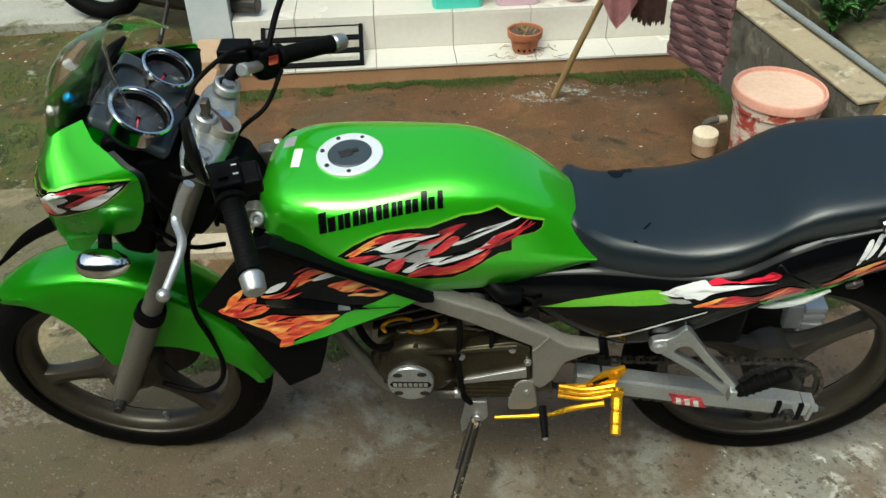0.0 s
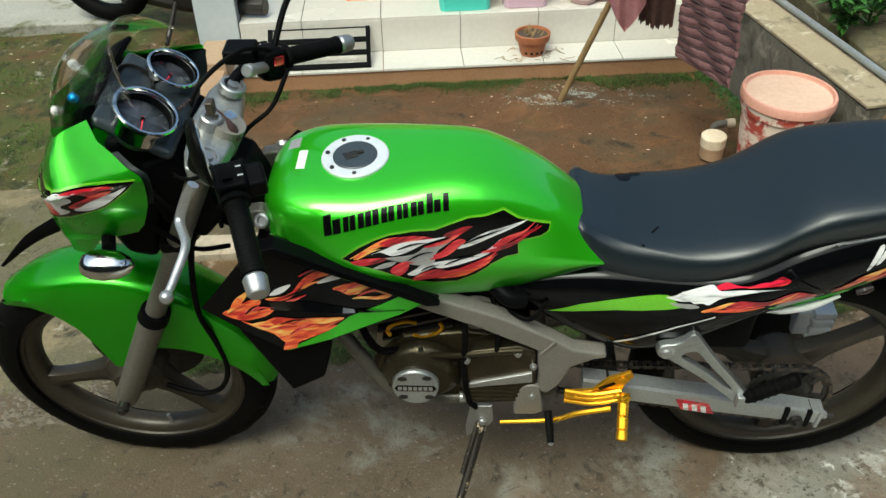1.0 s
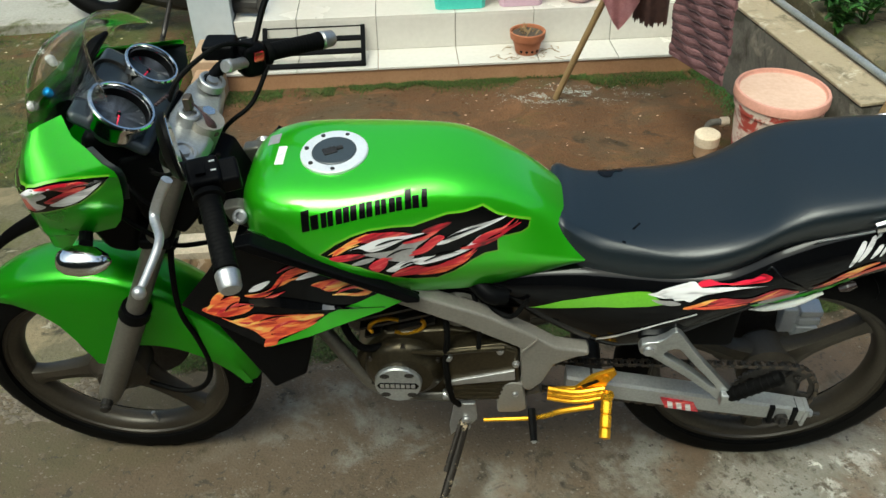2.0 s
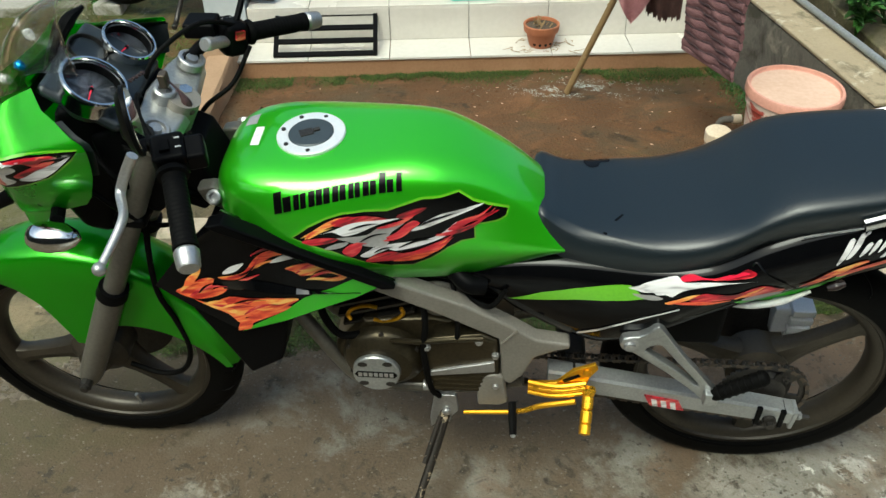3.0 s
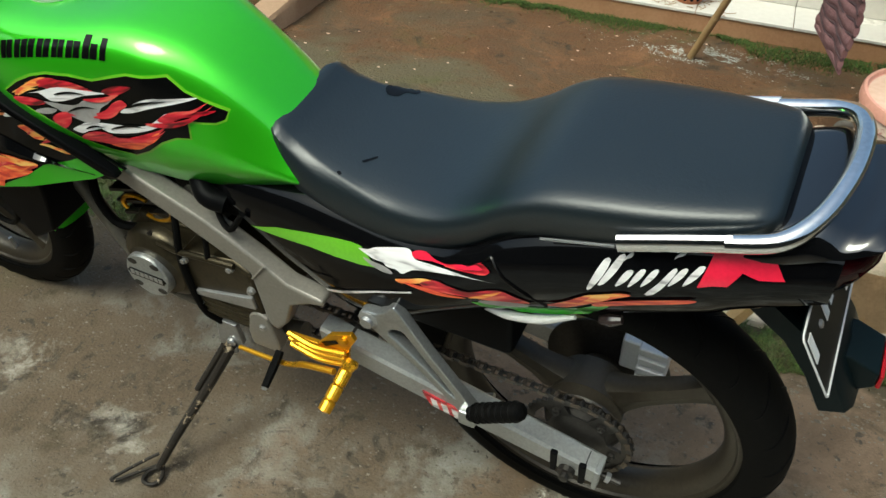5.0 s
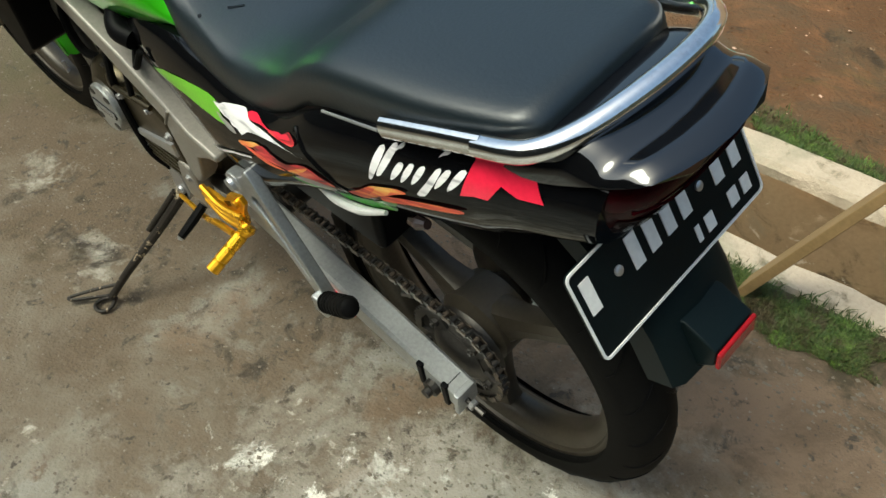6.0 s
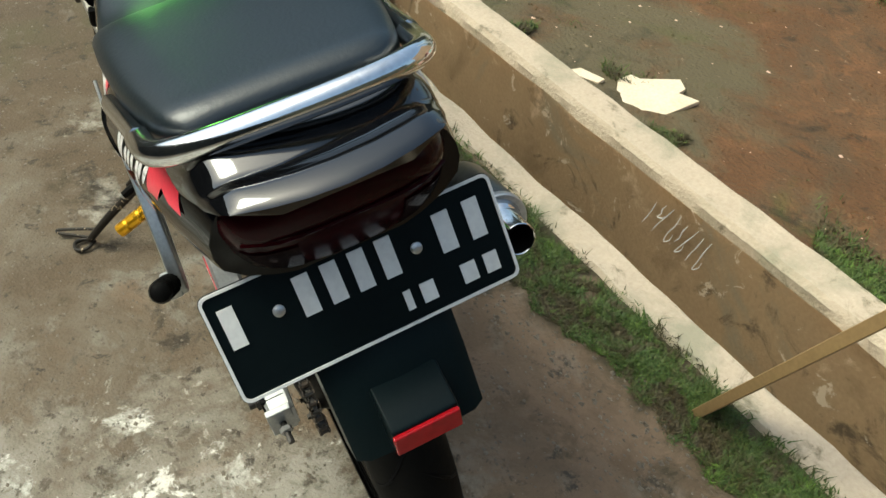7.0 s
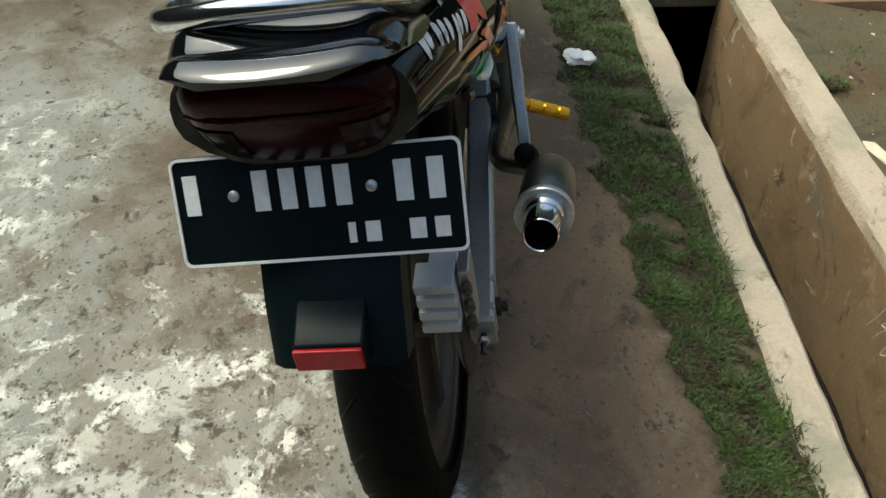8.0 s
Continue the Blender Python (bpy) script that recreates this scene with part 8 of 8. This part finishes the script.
# windscreen, a clear double-curved bubble on the fairing's top
bm = bmesh.new()
rings = []
for t in (0, 0.2, 0.4, 0.6, 0.8, 1.0):
    row = []
    for base in mirrored([(-0.636, 0.133, 1.050), (-0.688, 0.110, 1.020), (-0.736, 0.066, 0.985), (-0.760, 0, 0.970)]):
        q = max(-1, min(1, base.y / 0.133))
        topp = Vector((-0.562 - 0.050 * (1 - abs(q) ** 2.0), 0.118 * q, 1.066 + 0.072 * (1 - abs(q) ** 2.2)))
        p = (base + Vector((-0.003, 0, 0.002))).lerp(topp, t)
        p.x -= 0.030 * math.sin(math.pi * t); p.z += 0.024 * math.sin(math.pi * t) * (1 - 0.5 * abs(q))
        row.append(p)
    rings.append(row)
loft(bm, rings, cap=False, closed=False)
bmesh.ops.solidify(bm, geom=bm.faces[:], thickness=0.0025)
screen = part("windscreen", bm, clear, bike, "clear acrylic windscreen", smooth=60)
screen.visible_shadow = False
bm = bmesh.new()
tube(bm, rings[5][::2], 0.0022, 6, 3)
part("screen_edge", bm, clear, screen)
blue_bolt = surface("blue_anodised", (0.01, 0.28, 0.6), None, 0.3, 0.5)
for p, m in (((-0.672, -0.082, 1.057), blue_bolt), ((-0.720, -0.062, 1.018), white_paint), ((-0.720, 0.062, 1.018), white_paint)):
    bm = bmesh.new()
    lathe(bm, [(-0.010, 0.004), (-0.004, 0.0075), (0.004, 0.0075), (0.007, 0.004), (0.007, 0.0005)], p, (-0.45, -0.35 if p[1] < 0 else 0.35, 0.8), 14)
    part("screen_bolt", bm, m, screen, "blue anodised bolt" if m is blue_bolt else "white screen bolt")
# black screen bracket
bm = bmesh.new()
tube(bm, [(-0.66, -0.05, 1.00), (-0.645, -0.02, 1.045), (-0.625, 0.01, 1.082), (-0.61, 0.045, 1.090)], [0.007, 0.008, 0.012, 0.004], 10)
part("screen_bracket", bm, black_plastic, bike)

# instruments
DN = Vector((0.56, -0.03, 0.83)).normalized()
bm = bmesh.new()
box(bm, (-0.085, -0.105, -0.035), (0.055, 0.100, -0.012), Matrix.Translation((-0.562, -0.008, 1.005)) @ Matrix.Rotation(math.radians(34), 4, "Y"))
dash = part("instrument_panel", bm, dash_plastic, bike, "black instrument panel with chrome-ringed gauges", bevel=0.012)
def gauge(c, r, ring_mat, needle):
    c = Vector(c)
    bm = bmesh.new()
    lathe(bm, [(-0.060, r * 0.70), (-0.045, r * 0.96), (-0.026, r * 1.02), (-0.020, r * 1.02)], c, DN, 36)
    body = part("gauge", bm, dash_plastic, bike, smooth=40)
    bm = bmesh.new()
    lathe(bm, [(-0.036, r * 0.98), (-0.034, r * 1.05), (-0.008, r * 1.09), (-0.003, r * 1.13), (0.002, r * 1.13), (0.005, r * 1.09), (0.005, r * 1.02), (0.001, r * 0.97), (-0.004, r * 0.955)], c, DN, 52, False)
    part("gauge_ring", bm, ring_mat, body, smooth=28)
    bm = bmesh.new()
    lathe(bm, [(-0.003, r * 0.962), (-0.022, r * 0.94)], c, DN, 44, False)
    part("gauge_wall", bm, black_plastic, body)
    bm = bmesh.new()
    lathe(bm, [(-0.024, r * 0.95), (-0.020, r * 0.95), (-0.020, 0.0005)], c, DN, 36)
    part("gauge_face", bm, dial, body)
    u = Vector((0, 1, 0)); u = (u - DN * u.dot(DN)).normalized(); v = DN.cross(u)
    if needle is None:
        bm = bmesh.new()
        box(bm, (-r * 0.35, -r * 0.12, -0.0198), (r * 0.05, r * 0.12, -0.0188), Matrix.Translation(c) @ DN.to_track_quat("Z", "Y").to_matrix().to_4x4())
        part("dial_mark", bm, d_silver, body)
        return body
    for k in range(13):
        a = needle + radians(-130 + k * 260 / 12)
        d = u * math.cos(a) + v * -math.sin(a)
        bm = bmesh.new()
        tube(bm, [c + DN * -0.0195 + d * r * (0.74 if k % 2 == 0 else 0.80), c + DN * -0.0195 + d * r * 0.87], 0.0006, 4, 1)
        part("tick", bm, d_silver if k < 10 else d_red, body, smooth=0)
    bm = bmesh.new()
    d = u * math.cos(needle) + v * -math.sin(needle)
    tube(bm, [c + DN * -0.0165 - d * r * 0.12, c + DN * -0.0165 + d * r * 0.66], [0.0017, 0.0009], 6, 1)
    part("needle", bm, d_pink, body)
    bm = bmesh.new()
    lathe(bm, [(-0.020, 0.0035), (-0.015, 0.0035), (-0.014, 0.0025), (-0.014, 0.0003)], c, DN, 12)
    part("needle_hub", bm, black_plastic, body)
    return body
gauge((-0.566, -0.074, 1.024), 0.047, chrome, math.pi - 0.2)
gauge((-0.563, 0.072, 1.012), 0.041, chrome, math.pi + 0.15)
gauge((-0.613, 0.020, 1.026), 0.029, steel, None)
u = Vector((0, 1, 0)); v = DN.cross(u).normalized()
for k in range(5):
    bm = bmesh.new()
    c = Vector((-0.535, -0.030 + k * 0.012, 0.990 - 0.004 * k)) + DN * 0.010
    lathe(bm, [(0, 0.004), (0.003, 0.0035), (0.004, 0.0005)], c, DN, 10)
    part("indicator_lamp", bm, grey_lens, dash)

# triple clamp, ignition, bars
bm = bmesh.new()
o = [(-0.512, -0.128), (-0.470, -0.132), (-0.466, -0.10), (-0.460, -0.05), (-0.458, 0.0), (-0.460, 0.05), (-0.466, 0.10), (-0.470, 0.132), (-0.512, 0.128), (-0.522, 0.09), (-0.530, 0.0), (-0.522, -0.09)]
cl = Matrix.Translation((0.005, 0, 0.932))
loft(bm, [[cl @ Vector((x, y, -0.020 - (x + 0.478) * 0.45)) for x, y in o], [cl @ Vector((x, y, 0.006 - (x + 0.478) * 0.45)) for x, y in o]])
clamp = part("top_clamp", bm, clamp_alu, bike, "dull silver top fork clamp", bevel=0.006)
bm = bmesh.new()
lathe(bm, [(-0.03, 0.0195), (0.010, 0.0195), (0.013, 0.0165), (0.013, 0.0120), (0.006, 0.0110), (0.006, 0.001)], (-0.490, -0.008, 0.958), (0.41, 0, 0.91), 24)
lock = part("ignition_lock", bm, alu, bike, smooth=30)
bm = bmesh.new()
box(bm, (-0.492, -0.014, 0.972), (-0.478, 0.006, 0.998))
part("ignition_key", bm, brown_steel, lock, bevel=0.003)
bm = bmesh.new()
tube(bm, [(-0.480, -0.004, 0.986), (-0.462, -0.010, 0.968), (-0.452, -0.014, 0.948), (-0.446, -0.016, 0.926)], [0.0015, 0.002, 0.008, 0.006], 8)
part("key_fob", bm, fob_brown, lock, "worn brown leather key fob")
bm = bmesh.new()
lathe(bm, [(0, 0.018), (0.012, 0.018), (0.015, 0.012), (0.020, 0.012), (0.020, 0.001)], (-0.470, 0.02, 0.934), (0.41, 0, 0.91), 6)
part("stem_nut", bm, chrome, clamp, smooth=25)
bm = bmesh.new()
tube(bm, [(-0.60, 0, 0.69), (-0.46, 0, 0.95)], 0.03, 18, 1)
part("steering_head", bm, frame_paint, bike)
bm = bmesh.new()
box(bm, (-0.60, -0.125, 0.748), (-0.54, 0.125, 0.772))
part("lower_clamp", bm, black_plastic, bike, bevel=0.008)
for s in (-1, 1):
    bm = bmesh.new()
    o = [(-0.440, 0.826), (-0.410, 0.832), (-0.386, 0.818), (-0.376, 0.796), (-0.394, 0.776), (-0.430, 0.796)]
    loft(bm, [[(x, s * y, z) for x, z in o] for y in (0.070, 0.098)])
    part("frame_head", bm, fork_paint, bike, "bare alloy frame head plate", bevel=0.005)
bm = bmesh.new()
o = [(-0.600, 0.930), (-0.535, 0.952), (-0.492, 0.900), (-0.470, 0.820), (-0.520, 0.760), (-0.590, 0.800)]
loft(bm, [[(x, y, z) for x, z in o] for y in (-0.098, 0.098)])
part("steering_shroud", bm, black_plastic, bike, bevel=0.012)
bm = bmesh.new()
o = [(-0.500, 0.900), (-0.440, 0.870), (-0.415, 0.800), (-0.450, 0.740), (-0.520, 0.770)]
loft(bm, [[(x, y, z) for x, z in o] for y in (-0.06, 0.06)])
part("head_gusset", bm, black_plastic, bike, bevel=0.008)
for s in (-1, 1):
    bm = bmesh.new()
    lathe(bm, [(0, 0.0135), (0.008, 0.0135), (0.010, 0.0105), (0.010, 0.0075), (0.004, 0.0065), (0.004, 0.001)], (-0.405, s * 0.106, 0.8165), (-0.1, s * 0.8, 0.6), 20)
    part("frame_bolt", bm, alu, bike, smooth=30)
    # clip-on bar and grip
    if s < 0:
        a, b, c_, e = (-0.492, -0.100, 0.950), (-0.455, -0.170, 0.985), (-0.385, -0.262, 1.003), (-0.333, -0.398, 0.955)
    else:
        a, b, c_, e = (-0.485, 0.100, 0.950), (-0.460, 0.150, 0.962), (-0.400, 0.200, 0.955), (-0.293, 0.300, 0.927)
    A, B, C_, E_ = (Vector(p) for p in (a, b, c_, e))
    d = (E_ - C_).normalized()
    bm = bmesh.new()
    tube(bm, [A, B, C_, C_.lerp(E_, 0.5)], 0.012, 12)
    bar = part("handlebar", bm, black_plastic, bike)
    bm = bmesh.new()
    n = (E_ - C_).length - 0.022
    prof = [(0, 0.021), (0.006, 0.0235), (0.010, 0.0235), (0.012, 0.0175)]
    k = 0.016
    while k < n - 0.010:
        prof += [(k, 0.0172), (k + 0.002, 0.0163), (k + 0.004, 0.0172)]
        k += 0.007
    prof += [(n - 0.006, 0.0180), (n, 0.0180), (n, 0.001)]
    lathe(bm, prof, C_, d, 24)
    part("grip", bm, rubber, bar, "ribbed black rubber grip", smooth=50)
    bm = bmesh.new()
    lathe(bm, [(0, 0.0155), (0.004, 0.018), (0.026, 0.0165), (0.030, 0.014), (0.030, 0.001)], E_ - d * 0.020, d, 20)
    part("bar_end", bm, alu, bar, "bare aluminium bar end", smooth=30)
    bm = bmesh.new()
    m = Matrix.Translation(C_ - d * 0.026) @ d.to_track_quat("X", "Z").to_matrix().to_4x4()
    box(bm, (-0.026, -0.024, -0.024 if s < 0 else -0.036), (0.024, 0.026, 0.026 if s < 0 else 0.030), m)
    part("switch_pod", bm, black_plastic, bar, bevel=0.008 if s < 0 else 0.014)
    bm = bmesh.new()
    box(bm, *(((-0.008, -0.010, 0.026), (0.010, 0.004, 0.032)) if s < 0 else ((-0.008, -0.0285, 0.002), (0.010, -0.0235, 0.018))), m)
    part("switch", bm, d_red if s > 0 else black_plastic, bar, "red switch" if s > 0 else "")
    for q in (-0.012, 0.004):
        bm = bmesh.new()
        box(bm, (q, 0.012, 0.025), (q + 0.002, 0.020, 0.0275), m)
        part("switch_mark", bm, white_paint, bar)
    # lever
    P = C_ - d * 0.040 + Vector((-0.045, 0, -0.004))
    bm = bmesh.new()
    if s < 0:
        lv = [(-0.452, -0.236, 1.008), (-0.472, -0.238, 0.975), (-0.484, -0.250, 0.945), (-0.462, -0.300, 0.945), (-0.468, -0.345, 0.930), (-0.476, -0.382, 0.918)]
    else:
        lv = [P, P + d * 0.05 + Vector((-0.02, 0, 0)), P + d * 0.10 + Vector((-0.02, 0, 0)), P + d * 0.15 + Vector((-0.005, 0, 0))]
    tube(bm, lv, [0.009, 0.0085, 0.008, 0.007, 0.0065, 0.006], 10, flat=0.8)
    lever = part("lever", bm, alu if s < 0 else black_plastic, bar, "bare aluminium clutch lever" if s < 0 else "")
    bm = bmesh.new()
    bmesh.ops.create_uvsphere(bm, u_segments=14, v_segments=8, radius=0.0105, matrix=Matrix.Translation(lv[-1]))
    part("lever_ball", bm, alu if s < 0 else black_plastic, bar)
    bm = bmesh.new()
    box(bm, (-0.020, 0.020, -0.018), (0.022, 0.052, 0.018), m)
    part("lever_perch", bm, black_plastic, bar, bevel=0.006)
# right master cylinder and throttle tube
bm = bmesh.new()
box(bm, (-0.50, 0.150, 0.968), (-0.44, 0.200, 0.998))
part("brake_reservoir", bm, black_plastic, bike, bevel=0.006)
bm = bmesh.new()
lathe(bm, [(0, 0.008), (0.002, 0.0105), (0.078, 0.0105), (0.081, 0.0125), (0.096, 0.0125), (0.099, 0.010), (0.099, 0.001)], (-0.4185, 0.186, 0.948), (-0.025, -0.0885, 0.0426), 20)
part("throttle_cylinder", bm, alu, bike, "bare metal cylinder", smooth=30)
for k, pts in enumerate(([(-0.40, 0.19, 0.975), (-0.45, 0.12, 1.02), (-0.51, 0.05, 1.00), (-0.54, 0.02, 0.95)], [(-0.39, 0.18, 0.94), (-0.42, 0.13, 0.89), (-0.47, 0.09, 0.86), (-0.50, 0.05, 0.80)],
                         [(-0.43, -0.20, 0.99), (-0.48, -0.13, 1.00), (-0.51, -0.06, 0.99), (-0.53, -0.01, 0.95)], [(-0.41, -0.21, 0.96), (-0.44, -0.15, 0.90), (-0.48, -0.10, 0.84), (-0.50, -0.06, 0.76)])):
    bm = bmesh.new()
    tube(bm, pts, 0.0045, 8)
    part("control_cable", bm, rubber, bike)
# mirrors
for s, c, base in ((-1, (-0.402, -0.292, 1.112), (-0.43, -0.22, 1.01)), (1, (-0.33, 0.265, 1.105), (-0.41, 0.190, 0.985))):
    c = Vector(c)
    nrm = Vector((0.92, -0.37 * s, 0.05)).normalized()
    bm = bmesh.new()
    tube(bm, [base, Vector(base).lerp(c, 0.5) + Vector((-0.015, s * 0.012, 0.005)), c - nrm * 0.012], 0.006, 8)
    stem = part("mirror", bm, black_plastic, bike, "black rear-view mirror on a thin stem")
    q = nrm.to_track_quat("Z", "Y").to_matrix().to_4x4()
    m = Matrix.Translation(c) @ q @ Matrix.Diagonal((1.12, 1.25, 1, 1))
    bm = bmesh.new()
    lathe(bm, [(-0.016, 0.010), (-0.012, 0.030), (-0.003, 0.040), (0.002, 0.040), (0.003, 0.037)], (0, 0, 0), (0, 0, 1), 32)
    bmesh.ops.transform(bm, matrix=m, verts=bm.verts)
    part("mirror_shell", bm, black_plastic, stem)
    bm = bmesh.new()
    lathe(bm, [(0.0025, 0.0368), (0.0038, 0.0362), (0.0038, 0.0002)], (0, 0, 0), (0, 0, 1), 32)
    bmesh.ops.transform(bm, matrix=m, verts=bm.verts)
    part("mirror_face", bm, mirror_glass, stem, "silvered mirror glass")
# front winkers
for s in (-1, 1):
    bm = bmesh.new()
    tube(bm, [(-0.675, s * 0.125, 0.815), (-0.650, s * 0.190, 0.826)], 0.012, 10, 1)
    wk = part("front_winker", bm, black_plastic, bike, "chromed front winker")
    bm = bmesh.new()
    rings = []
    for t, r in ((0, 0.006), (0.06, 0.020), (0.2, 0.028), (0.45, 0.031), (0.7, 0.027), (0.9, 0.016), (1, 0.003)):
        x = -0.690 + 0.092 * t
        rings.append([(x, s * (0.222 + 0.9 * r * math.cos(a)), 0.820 + r * 0.85 * math.sin(a)) for a in (2 * math.pi * i / 20 for i in range(20))])
    loft(bm, rings)
    part("winker_shell", bm, chrome, wk, smooth=60)
    bm = bmesh.new()
    tube(bm, [(-0.775, s * 0.095, 0.800), (-0.85, s * 0.095, 0.755), (-0.925, s * 0.10, 0.690)], [0.016, 0.011, 0.003], 8, flat=0.35)
    part("fairing_stay", bm, black_plastic, bike)

# bring the plan to its true size in metres
for ob in scene.objects:
    if ob.parent is None and ob.type in ("MESH", "EMPTY"):
        ob.matrix_basis = Matrix.Scale(SIZE, 4) @ ob.matrix_basis
